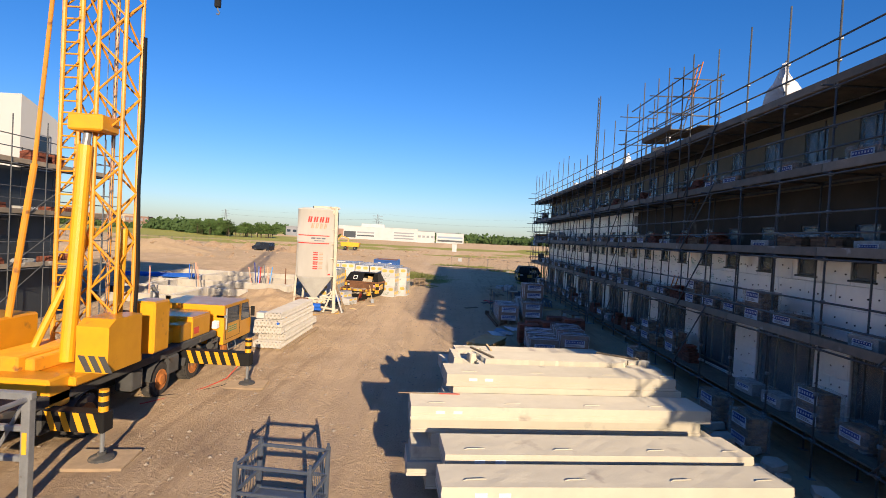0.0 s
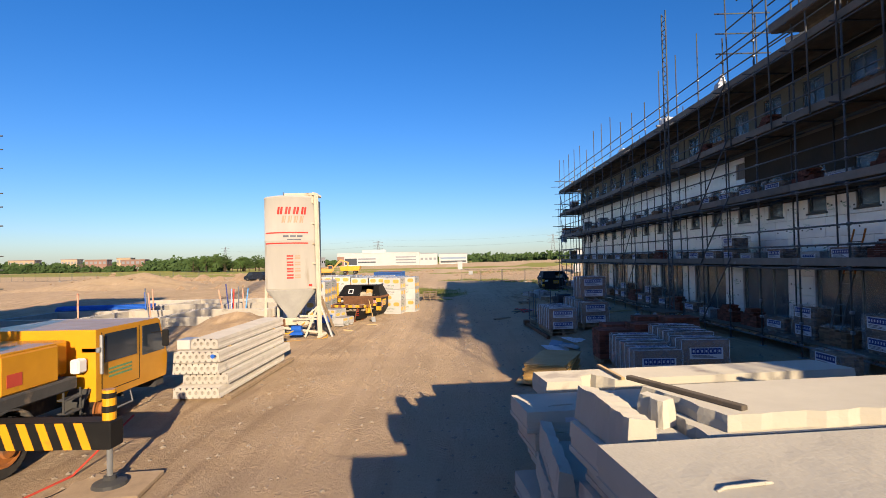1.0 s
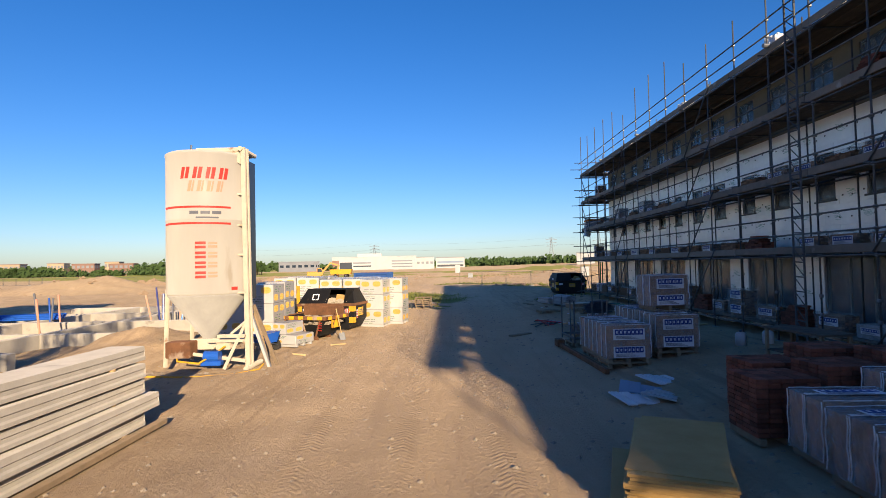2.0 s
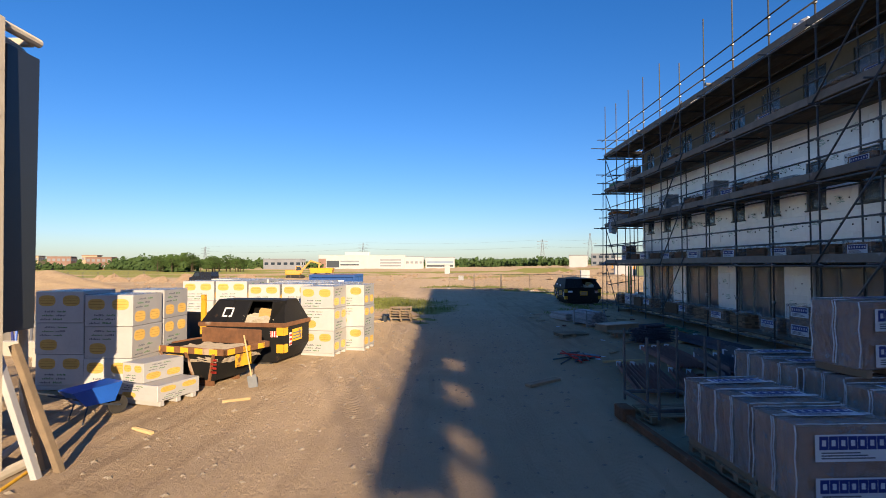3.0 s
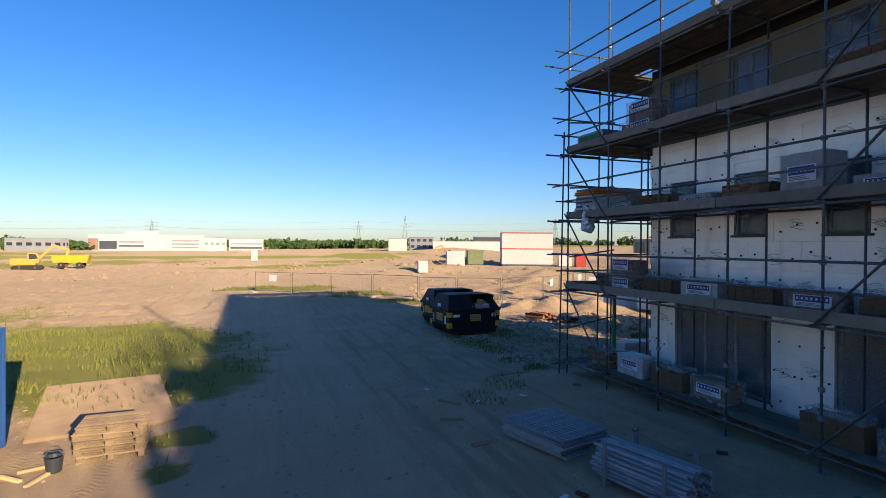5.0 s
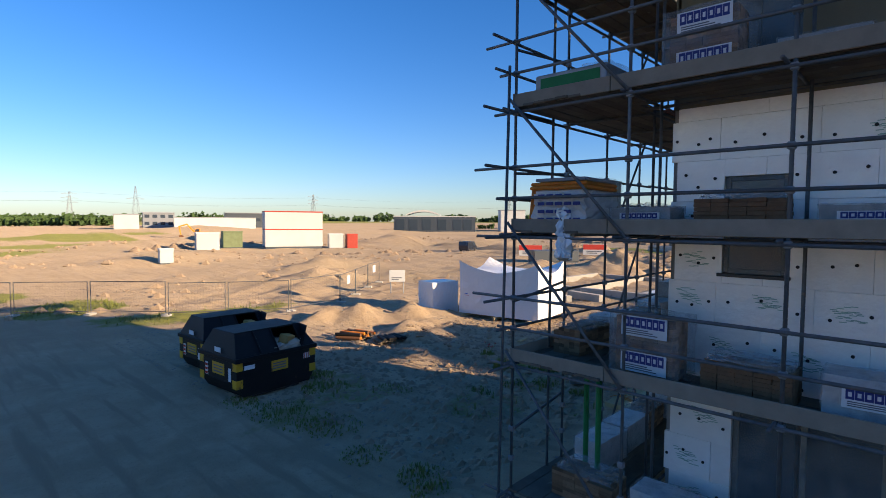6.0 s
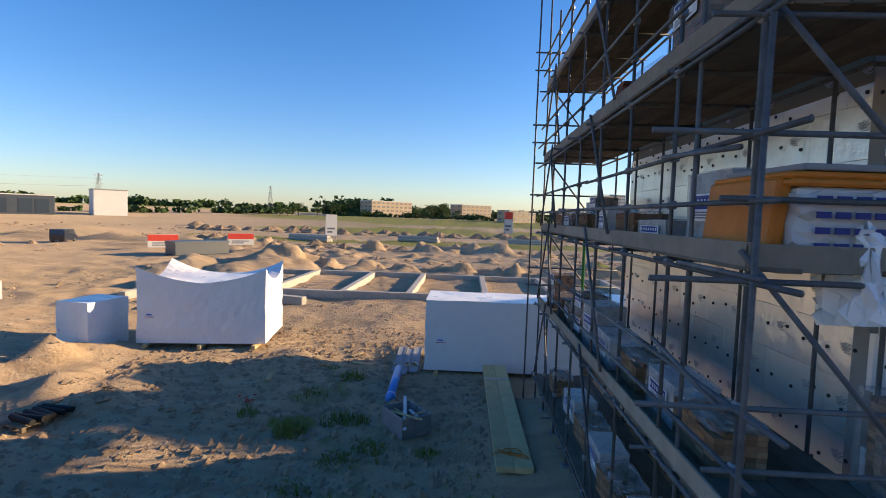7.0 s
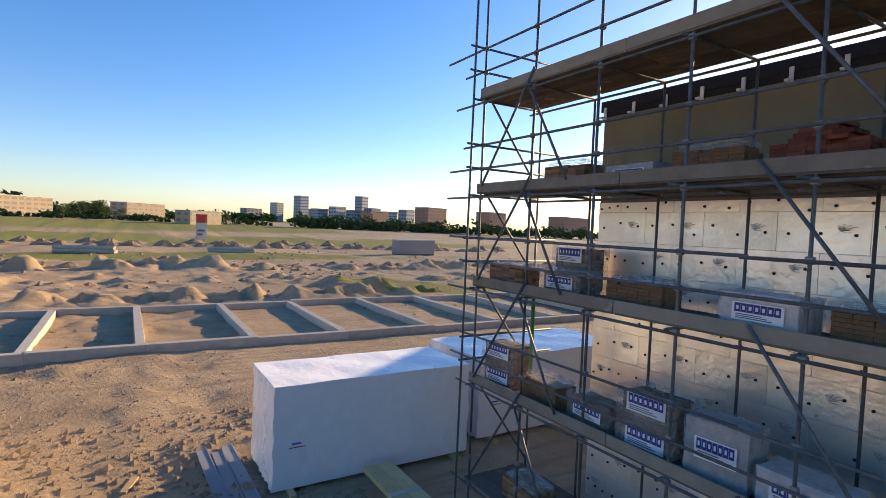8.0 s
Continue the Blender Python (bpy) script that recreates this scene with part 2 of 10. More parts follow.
    "clod": mat("soil_clod", (0.36, 0.26, 0.165), (0.28, 0.20, 0.13), 1.5, 0.9, bump=0.3, world_space=True, rnd=0),
    "rimorange": mat("rusty_orange_rim", (0.42, 0.15, 0.03), (0.25, 0.10, 0.04), 4, 0.6, bump=0.1, spot=(0.14, 0.09, 0.06), spot_cut=0.6),
    "rail": mat("pylon_steel", (0.20, 0.21, 0.23), None, 1, 0.6, 0.3, bump=0.0),
    "carpaint": mat("dark_car_paint", (0.025, 0.03, 0.045), None, 2, 0.25, 0.2, bump=0.0, coat=0.5),
    "poppy": mat("poppy_petal", (0.60, 0.04, 0.02), None, 5, 0.6, bump=0.0),
    "signred": mat("sign_red", (0.62, 0.07, 0.05), None, 5, 0.5, bump=0.0),
}


def creased(m, scale, strength):
    """Adds long wavering creases along the boards to a material's relief."""
    n, l = m.node_tree.nodes, m.node_tree.links
    bump = n["Bump"]
    geo = n.new("ShaderNodeNewGeometry").outputs["Position"]
    wave = n.new("ShaderNodeTexWave")
    wave.bands_direction, wave.wave_profile = 'Z', 'SAW'
    wave.inputs["Scale"].default_value = scale
    wave.inputs["Distortion"].default_value = 5.0
    wave.inputs["Detail"].default_value = 3.0
    wave.inputs["Detail Scale"].default_value = 0.7
    l.new(geo, wave.inputs["Vector"])
    second = n.new("ShaderNodeBump")
    second.inputs["Strength"].default_value, second.inputs["Distance"].default_value = strength, 0.02
    l.new(wave.outputs["Fac"], second.inputs["Height"])
    l.new(bump.outputs[0], second.inputs["Normal"])
    l.new(second.outputs[0], n["Principled BSDF"].inputs["Normal"])


M["foilfront"] = mat("crinkled_foil", (0.94, 0.93, 0.89), (0.86, 0.85, 0.82), 2.6, 0.38, 0.22, bump=0.5, fine=11, rnd=0.05)
creased(M["foilfront"], 3.8, 0.2)
M["galv"] = mat("pale_galvanised", (0.36, 0.37, 0.38), (0.26, 0.27, 0.28), 5, 0.5, 0.3, bump=0.1, rnd=0.25)
M["film"].node_tree.nodes["Principled BSDF"].inputs["Specular IOR Level"].default_value = 0.45


# ---- mesh helpers ----
class Mesh:
    """Collects vertices and faces; every face has a material slot."""

    def __init__(self):
        self.v, self.f, self.mi, self.slot = [], [], [], 0

    def add(self, verts, faces):
        o = len(self.v)
        self.v += [tuple(p) for p in verts]
        self.f += [tuple(o + i for i in q) for q in faces]
        self.mi += [self.slot] * len(faces)
        return self

    def mat(self, k):
        self.slot = k
        return self

    def box(self, x0, y0, z0, x1, y1, z1, m=None):
        p = [Vector(q) for q in ((x0, y0, z0), (x1, y0, z0), (x1, y1, z0), (x0, y1, z0), (x0, y0, z1), (x1, y0, z1), (x1, y1, z1), (x0, y1, z1))]
        if m:
            p = [m @ q for q in p]
        return self.add(p, [(3, 2, 1, 0), (4, 5, 6, 7), (0, 1, 5, 4), (1, 2, 6, 5), (2, 3, 7, 6), (3, 0, 4, 7)])

    def cham(self, x0, y0, z0, x1, y1, z1, c=0.02, m=None):
        """A box with chamfered edges."""
        lo, hi = (x0, y0, z0), (x1, y1, z1)
        idx, pts = {}, []
        for sx in (0, 1):
            for sy in (0, 1):
                for sz in (0, 1):
                    s = (sx, sy, sz)
                    for ax in range(3):
                        p = []
                        for k in range(3):
                            e = hi[k] if s[k] else lo[k]
                            p.append(e if k == ax else e + (-c if s[k] else c))
                        idx[s, ax] = len(pts)
                        q = Vector(p)
                        pts.append(m @ q if m else q)
        faces = []

        def face(ids):
            a, b, d = (Vector(pts[ids[0]]), Vector(pts[ids[1]]), Vector(pts[ids[2]]))
            nrm = (b - a).cross(d - a)
            mid = sum((Vector(pts[i]) for i in ids), Vector()) / len(ids)
            cen = Vector(((x0 + x1) / 2, (y0 + y1) / 2, (z0 + z1) / 2))
            cen = m @ cen if m else cen
            faces.append(tuple(ids) if nrm.dot(mid - cen) > 0 else tuple(reversed(ids)))

        for ax in range(3):
            u, w = [k for k in range(3) if k != ax]
            for e in (0, 1):
                ring = []
                for a, b in ((0, 0), (1, 0), (1, 1), (0, 1)):
                    s = [0, 0, 0]
                    s[ax], s[u], s[w] = e, a, b
                    ring.append(idx[tuple(s), ax])
                face(ring)
            for a in (0, 1):
                for b in (0, 1):
                    s0, s1 = [0, 0, 0], [0, 0, 0]
                    s0[u] = s1[u] = a
                    s0[w] = s1[w] = b
                    s1[ax] = 1
                    face([idx[tuple(s0), u], idx[tuple(s1), u], idx[tuple(s1), w], idx[tuple(s0), w]])
        for s in [(a, b, d) for a in (0, 1) for b in (0, 1) for d in (0, 1)]:
            face([idx[s, 0], idx[s, 1], idx[s, 2]])
        return self.add(pts, faces)

    def tube(self, p, q, r, n=6, r2=None, cap=True):
        p, q = Vector(p), Vector(q)
        d = (q - p).normalized()
        a = d.orthogonal().normalized()
        b = d.cross(a)
        r2 = r if r2 is None else r2
        ring = [(math.cos(2 * math.pi * i / n), math.sin(2 * math.pi * i / n)) for i in range(n)]
        vs = [p + (a * c + b * s) * r for c, s in ring] + [q + (a * c + b * s) * r2 for c, s in ring]
        fs = [(i, (i + 1) % n, n + (i + 1) % n, n + i) for i in range(n)]
        if cap:
            fs += [tuple(reversed(range(n))), tuple(range(n, 2 * n))]
        return self.add(vs, fs)

    def path(self, pts, r, n=6):
        for a, b in zip(pts, pts[1:]):
            self.tube(a, b, r, n)
        return self

    def lathe(self, prof, n=24, centre=(0, 0, 0), axis='z'):
        """prof: rows of radius, height."""
        vs = []
        for r, h in prof:
            for i in range(n):
                c, s = math.cos(2 * math.pi * i / n) * r, math.sin(2 * math.pi * i / n) * r
                p = (c, s, h) if axis == 'z' else ((h, c, s) if axis == 'x' else (s, h, c))
                vs.append(Vector(p) + Vector(centre))
        fs = []
        for k in range(len(prof) - 1):
            for i in range(n):
                j = (i + 1) % n
                fs.append((k * n + i, k * n + j, (k + 1) * n + j, (k + 1) * n + i))
        fs.append(tuple(reversed(range(n))))
        fs.append(tuple(range((len(prof) - 1) * n, len(prof) * n)))
        return self.add(vs, fs)

    def prism(self, poly, a, b, axis='z', m=None):
        """A polygon of two coordinates, drawn out along axis from a to b."""
        n = len(poly)

        def put(u, w, h):
            q = Vector({'z': (u, w, h), 'x': (h, u, w), 'y': (u, h, w)}[axis])
            return m @ q if m else q
        vs = [put(u, w, a) for u, w in poly] + [put(u, w, b) for u, w in poly]
        fs = [tuple(reversed(range(n))), tuple(range(n, 2 * n))] + [(i, (i + 1) % n, n + (i + 1) % n, n + i) for i in range(n)]
        return self.add(vs, fs)

    def data(self, name, mats, smooth=False):
        me = bpy.data.meshes.new(name)
        me.from_pydata([tuple(p) for p in self.v], [], self.f)
        for k in (mats if isinstance(mats, (list, tuple)) else [mats]):
            me.materials.append(M[k] if isinstance(k, str) else k)
        me.polygons.foreach_set("material_index", self.mi)
        if smooth:
            me.polygons.foreach_set("use_smooth", [True] * len(self.f))
        me.validate()
        bm = bmesh.new()
        bm.from_mesh(me)
        bmesh.ops.recalc_face_normals(bm, faces=bm.faces) if len(bm.faces) < 60000 else None
        bm.to_mesh(me)
        bm.free()
        me.update()
        return me


def part(name, mb, mats, parent=None, label="", m=None, smooth=False):
    """Links a collected mesh, or mesh data, as one object under a thing or part."""
    me = mb.data(name, mats, smooth) if isinstance(mb, Mesh) else mb
    ob = new(name, me)
    if parent:
        ob.parent = parent
    if m:
        ob.matrix_basis = m
    if label:
        ob["label"] = label
    return ob


def thing(name, m, label, category, group="", kind=""):
    ob = new(name)
    ob.empty_display_size = 0.2
    ob.matrix_basis = m
    return tagged(ob, label, category, group, kind)


rng = random.Random(7)


# ---- terrain heights ----
def smooth01(v):
    v = np.clip(v, 0, 1)
    return v * v * (3 - 2 * v)


LAT = np.random.RandomState(5).rand(256, 256)


def vnoise(x, y):
    xi, yi = np.floor(x).astype(int), np.floor(y).astype(int)
    fx, fy = smooth01(x - xi), smooth01(y - yi)
    g = lambda a, b: LAT[a % 256, b % 256]
    return (g(xi, yi) * (1 - fx) * (1 - fy) + g(xi + 1, yi) * fx * (1 - fy) + g(xi, yi + 1) * (1 - fx) * fy + g(xi + 1, yi + 1) * fx * fy) * 2 - 1


def fbm(x, y, octaves=4):
    s, a = 0, 1.0
    for k in range(octaves):
        s = s + a * vnoise(x * 2 ** k + 17.3 * k, y * 2 ** k - 9.1 * k)
        a *= 0.5
    return s


# heaps of sand: centre, radii, height, turn
HEAPS = [(20.4, 74.3, 2.0, 1.3, 1.0, 20), (22.7, 72.6, 1.6, 1.1, 0.95, -10), (18.6, 75.3, 1.3, 1.0, 0.7, 0), (20.2, 70.6, 1.2, 0.9, 0.7, 25), (19.3, 68.3, 0.7, 1.3, 0.5, 20), (18.9, 65.9, 0.6, 1.4, 0.38, 10), (24.3, 71.4, 0.9, 0.8, 0.5, 0), (18.4, 63.4, 0.7, 1.6, 0.25, 16),
         (21.6, 68.6, 0.8, 0.7, 0.35, 30), (22.6, 66.4, 1.3, 0.7, 0.28, 60), (25.0, 64.6, 1.2, 0.7, 0.25, 30), (57, 78, 6.5, 4, 2.0, 10), (62.5, 44, 3, 2.5, 1.3, 0), (58, 42, 4, 1.6, 0.9, 60), (54, 84, 6, 3, 1.2, 0),
         (-12.0, 37.0, 2.2, 3.4, 0.9, 0), (-60, 92, 5, 5, 2.4, 0), (-51, 95, 6, 5, 2.6, 0), (-75, 120, 6, 6, 2.2, 0), (29, 92, 7, 3.5, 1.3, 30),
         (38, 104, 8, 3, 1.6, 20), (30, 128, 12, 5, 1.6, 30), (104, 262, 62, 11, 3.6, -18), (40, 232, 34, 9, 2.6, -6), (44, 170, 16, 6, 2.4, 0), (90, 150, 14, 6, 3.2, 20), (105, 135, 12, 5, 2.6, 0)]


def height(x, y):
    x, y = np.asarray(x, float), np.asarray(y, float)
    z = 0.55 * smooth01((x - 2.5) / 5.5) * (1 - smooth01((x - 19.5) / 2.5)) * (1 - smooth01((y - 55.5) / 4.0)) * smooth01((y - 14) / 12)
    near = 1 - smooth01((np.hypot(x - 5, y - 45) - 60) / 60)
    road = np.exp(-((x + 0.2) / 3.5) ** 2) * (y < 75)
    rough = 0.05 + 0.10 * smooth01((x - 11) / 6) * smooth01((y - 56) / 4) + 0.05 * smooth01((-x - 4) / 5)
    z = z + near * rough * (1 - 0.75 * road) * fbm(x * 0.45, y * 0.45, 5)
    z = z + 0.045 * near * smooth01((x - 11) / 5) * smooth01((y - 57) / 3) * fbm(x * 1.7, y * 1.7, 3)
    z = z + (1 - near) * 0.28 * fbm(x * 0.15, y * 0.15, 4)
    z = z + 0.035 * road * np.sin(x * 3.1 + 0.6 * np.sin(y * 0.11)) * (1 - smooth01((y - 80) / 10))
    for cx, cy, rx, ry, h, turn in HEAPS:
        c, s = math.cos(radians(turn)), math.sin(radians(turn))
        u, w = ((x - cx) * c + (y - cy) * s) / rx, (-(x - cx) * s + (y - cy) * c) / ry
        d = np.sqrt(u * u + w * w) + 0.22 * fbm(x * 0.9 / max(1, rx / 2), y * 0.9 / max(1, rx / 2), 3)
        z = z + h * np.clip(1 - d / 1.35, 0, 1) ** 1.15
    # a row of clods beyond the foundation, and loose ground round it
    row = np.exp(-((x - 84 - 0.04 * (y - 50)) / 3.4) ** 2) * (y < 150) * (y > -60)
    z = z + row * np.clip(0.25 + 1.25 * fbm(x * 0.26, y * 0.36, 4), 0, 1.7)
    row2 = np.exp(-((x - 56.5) / 1.8) ** 2) * (y < 78) * (y > 36)
    z = z + row2 * np.clip(0.3 + 1.0 * fbm(x * 0.5, y * 0.6, 4), 0, 1.3)
    row3 = np.exp(-((x - 71 - 0.1 * (y - 50)) / 6) ** 2) * (y < 110) * (y > -20)
    z = z + row3 * np.clip(0.05 + 0.5 * fbm(x * 0.6, y * 0.4, 4), 0, 0.6)
    # the land lifts a little far to the east
    z = z + 4.0 * smooth01((x - 130) / 260) + 2.0 * smooth01((y - 130) / 300) * smooth01((x + 20) / 120)
    # flat under the foundation and the houses
    return z


def ground_z(x, y):
    return float(height(np.array([x]), np.array([y]))[0])



# ---- ground ----
def spaced(a, b, lo, hi, step, grow=1.22):
    """Coordinates from a to b: even between lo and hi, ever wider outside."""
    mid = list(np.arange(lo, hi + 1e-6, step))
    left, d, v = [], step, lo
    while v > a:
        d *= grow
        v -= d
        left.append(max(v, a))
    right, d, v = [], step, hi
    while v < b:
        d *= grow
        v += d
        right.append(min(v, b))
    return np.array(left[::-1] + mid + right)


GRASS = [(-6.5, 68, 9, 10, 1.0), (-3, 62, 4, 4, 0.8), (9.5, 89, 3, 3.5, 0.8), (4, 98, 8, 3, 0.8), (-16, 80, 8, 6, 0.5), (12.3, 64.4, 1.7, 1.4, 0.38), (9.8, 63.9, 1.9, 1.2, 0.36), (12.6, 66.2, 1.2, 1.6, 0.38), (8.0, 57.5, 1.2, 1.0, 0.6),
         (14, 60.5, 1.6, 1.3, 0.36), (16.9, 60.6, 1.5, 1.2, 0.36), (15.4, 58.2, 0.9, 1.0, 0.36), (20.5, 62.5, 2.5, 1.2, 0.34), (18.2, 62.6, 0.7, 0.7, 1.0), (62, 38, 9, 6, 1.0), (57, 33, 6, 4, 1.0),
         (14, 82, 6, 2.5, 0.7), (-1.2, 55.6, 0.8, 0.7, 1.0), (-1.4, 53.6, 0.6, 0.6, 0.9), (-25, 235, 60, 26, 1.0), (20, 225, 26, 14, 1.0), (45, 242, 30, 16, 1.0), (-110, 235, 70, 45, 1.0), (11, 160, 14, 9, 1.0),
         (3, 150, 14, 8, 0.6), (-200, 300, 140, 80, 1.0), (108, 62, 9, 62, 1.0), (172, 40, 30, 110, 0.8), (-50, 166, 26, 11, 1.0), (34, 215, 14, 12, 1.0), (-2, 151, 7, 3.5, 0.9), (-34, 186, 30, 9, 1.0), (28, 178, 16, 9, 1.0), (-90, 172, 26, 14, 1.0), (260, 60, 90, 130, 0.8)]


def grass_at(x, y):
    g = np.zeros_like(x)
    for cx, cy, rx, ry, a in GRASS:
        d = ((x - cx) / rx) ** 2 + ((y - cy) / ry) ** 2
        k = 2.5 / max(1.0, min(rx, ry))
        g = np.maximum(g, a * np.clip(1.25 - d + 0.55 * fbm(x * k * 0.5, y * k * 0.5, 4), 0, 1))
    far = smooth01((np.hypot(x, y) - 420) / 200)
    return np.clip(np.maximum(g, far), 0, 1)


gx = spaced(-2600, 2600, -14, 94, 0.36, 1.14)
gy = spaced(-1200, 3200, 4, 92, 0.33, 1.14)
XX, YY = np.meshgrid(gx, gy)
ZZ = height(XX, YY)
nx, ny = len(gx), len(gy)
me = bpy.data.meshes.new("ground")
idx = np.arange(nx * ny).reshape(ny, nx)
quads = np.stack([idx[:-1, :-1], idx[:-1, 1:], idx[1:, 1:], idx[1:, :-1]], -1).reshape(-1, 4)
me.vertices.add(nx * ny)
me.vertices.foreach_set("co", np.stack([XX, YY, ZZ], -1).ravel())
me.loops.add(quads.size)
me.loops.foreach_set("vertex_index", quads.ravel())
me.polygons.add(len(quads))
me.polygons.foreach_set("loop_start", np.arange(0, quads.size, 4))
me.polygons.foreach_set("use_smooth", np.ones(len(quads), bool))
me.update(calc_edges=True)
at = me.attributes.new("turf", 'FLOAT', 'POINT')
at.data.foreach_set("value", grass_at(XX, YY).ravel())
ground = tagged(new("ground", me), "bare compacted sand with tyre tracks and weeds", "ground", kind="structure")


def ground_material():
    m = bpy.data.materials.new("site_sand")
    m.use_nodes = True
    n, l = m.node_tree.nodes, m.node_tree.links
    b = n["Principled BSDF"]
    b.inputs["Roughness"].default_value = 0.95
    b.inputs["Specular IOR Level"].default_value = 0.2
    if "Diffuse Roughness" in b.inputs:
        b.inputs["Diffuse Roughness"].default_value = 0.7
    pos = n.new("ShaderNodeNewGeometry").outputs["Position"]

    def noise(scale, detail=6, rough=0.6, vec=None):
        t = n.new("ShaderNodeTexNoise")
        t.inputs["Scale"].default_value, t.inputs["Detail"].default_value, t.inputs["Roughness"].default_value = scale, detail, rough
        l.new(vec or pos, t.inputs["Vector"])
        return t.outputs["Fac"]

    def ramp(v, a, b_, c=0.0, d=1.0):
        r = n.new("ShaderNodeMapRange")
        for k, q in zip((1, 2, 3, 4), (a, b_, c, d)):
            r.inputs[k].default_value = q
        l.new(v, r.inputs[0])
        return r.outputs[0]

    def mix(f, a, b_):
        x = n.new("ShaderNodeMix")
        x.data_type = 'RGBA'
        l.new(f, x.inputs[0])
        for k, q in ((6, a), (7, b_)):
            if isinstance(q, tuple):
                x.inputs[k].default_value = (*q, 1)
            else:
                l.new(q, x.inputs[k])
        return x.outputs[2]

    big, mid, small = noise(0.09, 5), noise(0.8, 6), noise(9, 6, 0.7)
    col = mix(ramp(big, 0.35, 0.65), (0.49, 0.355, 0.22), (0.41, 0.295, 0.18))
    col = mix(ramp(mid, 0.40, 0.72), col, (0.545, 0.405, 0.26))
    col = mix(ramp(small, 0.55, 0.8), col, (0.30, 0.215, 0.135))
    # broad mottling: damp, trodden and dry sand
    wide = noise(0.035, 6, 0.7)
    col = mix(ramp(wide, 0.50, 0.62, 0.0, 0.55), col, (0.30, 0.235, 0.14))
    clod = noise(0.33, 7, 0.75)
    col = mix(ramp(clod, 0.54, 0.66, 0.0, 0.5), col, (0.33, 0.235, 0.145))
    grit = noise(55, 4, 0.8)
    col = mix(ramp(grit, 0.62, 0.75), col, (0.60, 0.48, 0.35))
    # wheel ruts along the road, wandering
    mp = n.new("ShaderNodeMapping")
    mp.inputs["Scale"].default_value = (1.0, 0.08, 1.0)
    l.new(pos, mp.inputs["Vector"])
    rut = noise(2.6, 4, 0.5, mp.outputs[0])
    col = mix(ramp(rut, 0.52, 0.62), col, (0.39, 0.28, 0.175))
    # tread prints in bands along the road
    def math2(op, a, b_=None, c=None):
        q = n.new("ShaderNodeMath")
        q.operation = op
        for k, v in enumerate((a, b_, c)):
            if v is None:
                continue
            if isinstance(v, (int, float)):
                q.inputs[k].default_value = v
            else:
                l.new(v, q.inputs[k])
        return q.outputs[0]

    xyz = n.new("ShaderNodeSeparateXYZ")
    l.new(pos, xyz.inputs[0])
    mp2 = n.new("ShaderNodeMapping")
    mp2.inputs["Scale"].default_value = (0.02, 0.06, 0.0)
    l.new(pos, mp2.inputs["Vector"])
    drift = math2('MULTIPLY_ADD', noise(1.0, 2, 0.5, mp2.outputs[0]), 7.0, xyz.outputs[0])
    band = math2('ABSOLUTE', math2('SUBTRACT', math2('FRACT', math2('DIVIDE', drift, 1.7)), 0.5))
    lane = ramp(band, 0.13, 0.10)
    herring = math2('SINE', math2('ADD', math2('MULTIPLY', xyz.outputs[1], 46.0), math2('MULTIPLY', band, 60.0)))
    tread = math2('MULTIPLY', math2('MULTIPLY', lane, ramp(herring, -0.2, 0.5)), ramp(noise(0.25, 4), 0.46, 0.60))
    onroad = ramp(math2('ABSOLUTE', math2('ADD', xyz.outputs[0], 0.3)), 4.6, 3.4)
    tread = math2('MULTIPLY', tread, onroad)
    col = mix(math2('MULTIPLY', tread, 0.35), col, (0.34, 0.245, 0.155))
    # the driven road is paler, the open site beyond it darker
    col = mix(math2('MULTIPLY', onroad, 0.5), col, (0.60, 0.45, 0.295))
    col = mix(ramp(xyz.outputs[1], 72.0, 92.0, 0.0, 0.45), col, (0.33, 0.25, 0.16))
    turf = n.new("ShaderNodeAttribute")
    turf.attribute_name = "turf"
    patch = noise(1.3, 6, 0.7)
    ma = n.new("ShaderNodeMath"); ma.operation = 'ADD'
    l.new(turf.outputs["Fac"], ma.inputs[0]); l.new(patch, ma.inputs[1])
    green = mix(noise(0.5, 4), (0.27, 0.25, 0.065), (0.17, 0.185, 0.045))
    col = mix(ramp(ma.outputs[0], 0.78, 1.06), col, green)
    l.new(col, b.inputs["Base Color"])
    bp = n.new("ShaderNodeBump")
    bp.inputs["Strength"].default_value, bp.inputs["Distance"].default_value = 0.9, 0.075
    s = n.new("ShaderNodeMath"); s.operation = 'ADD'
    l.new(small, s.inputs[0]); l.new(mid, s.inputs[1])
    s2 = n.new("ShaderNodeMath"); s2.operation = 'MULTIPLY_ADD'; s2.inputs[1].default_value = 0.35
    l.new(grit, s2.inputs[0]); l.new(s.outputs[0], s2.inputs[2])
    s3 = n.new("ShaderNodeMath"); s3.operation = 'MULTIPLY_ADD'; s3.inputs[1].default_value = 0.8
    l.new(rut, s3.inputs[0]); l.new(s2.outputs[0], s3.inputs[2])
    l.new(math2('MULTIPLY_ADD', tread, -0.35, s3.outputs[0]), bp.inputs["Height"])
    l.new(bp.outputs[0], b.inputs["Normal"])
    return m


me.materials.append(ground_material())

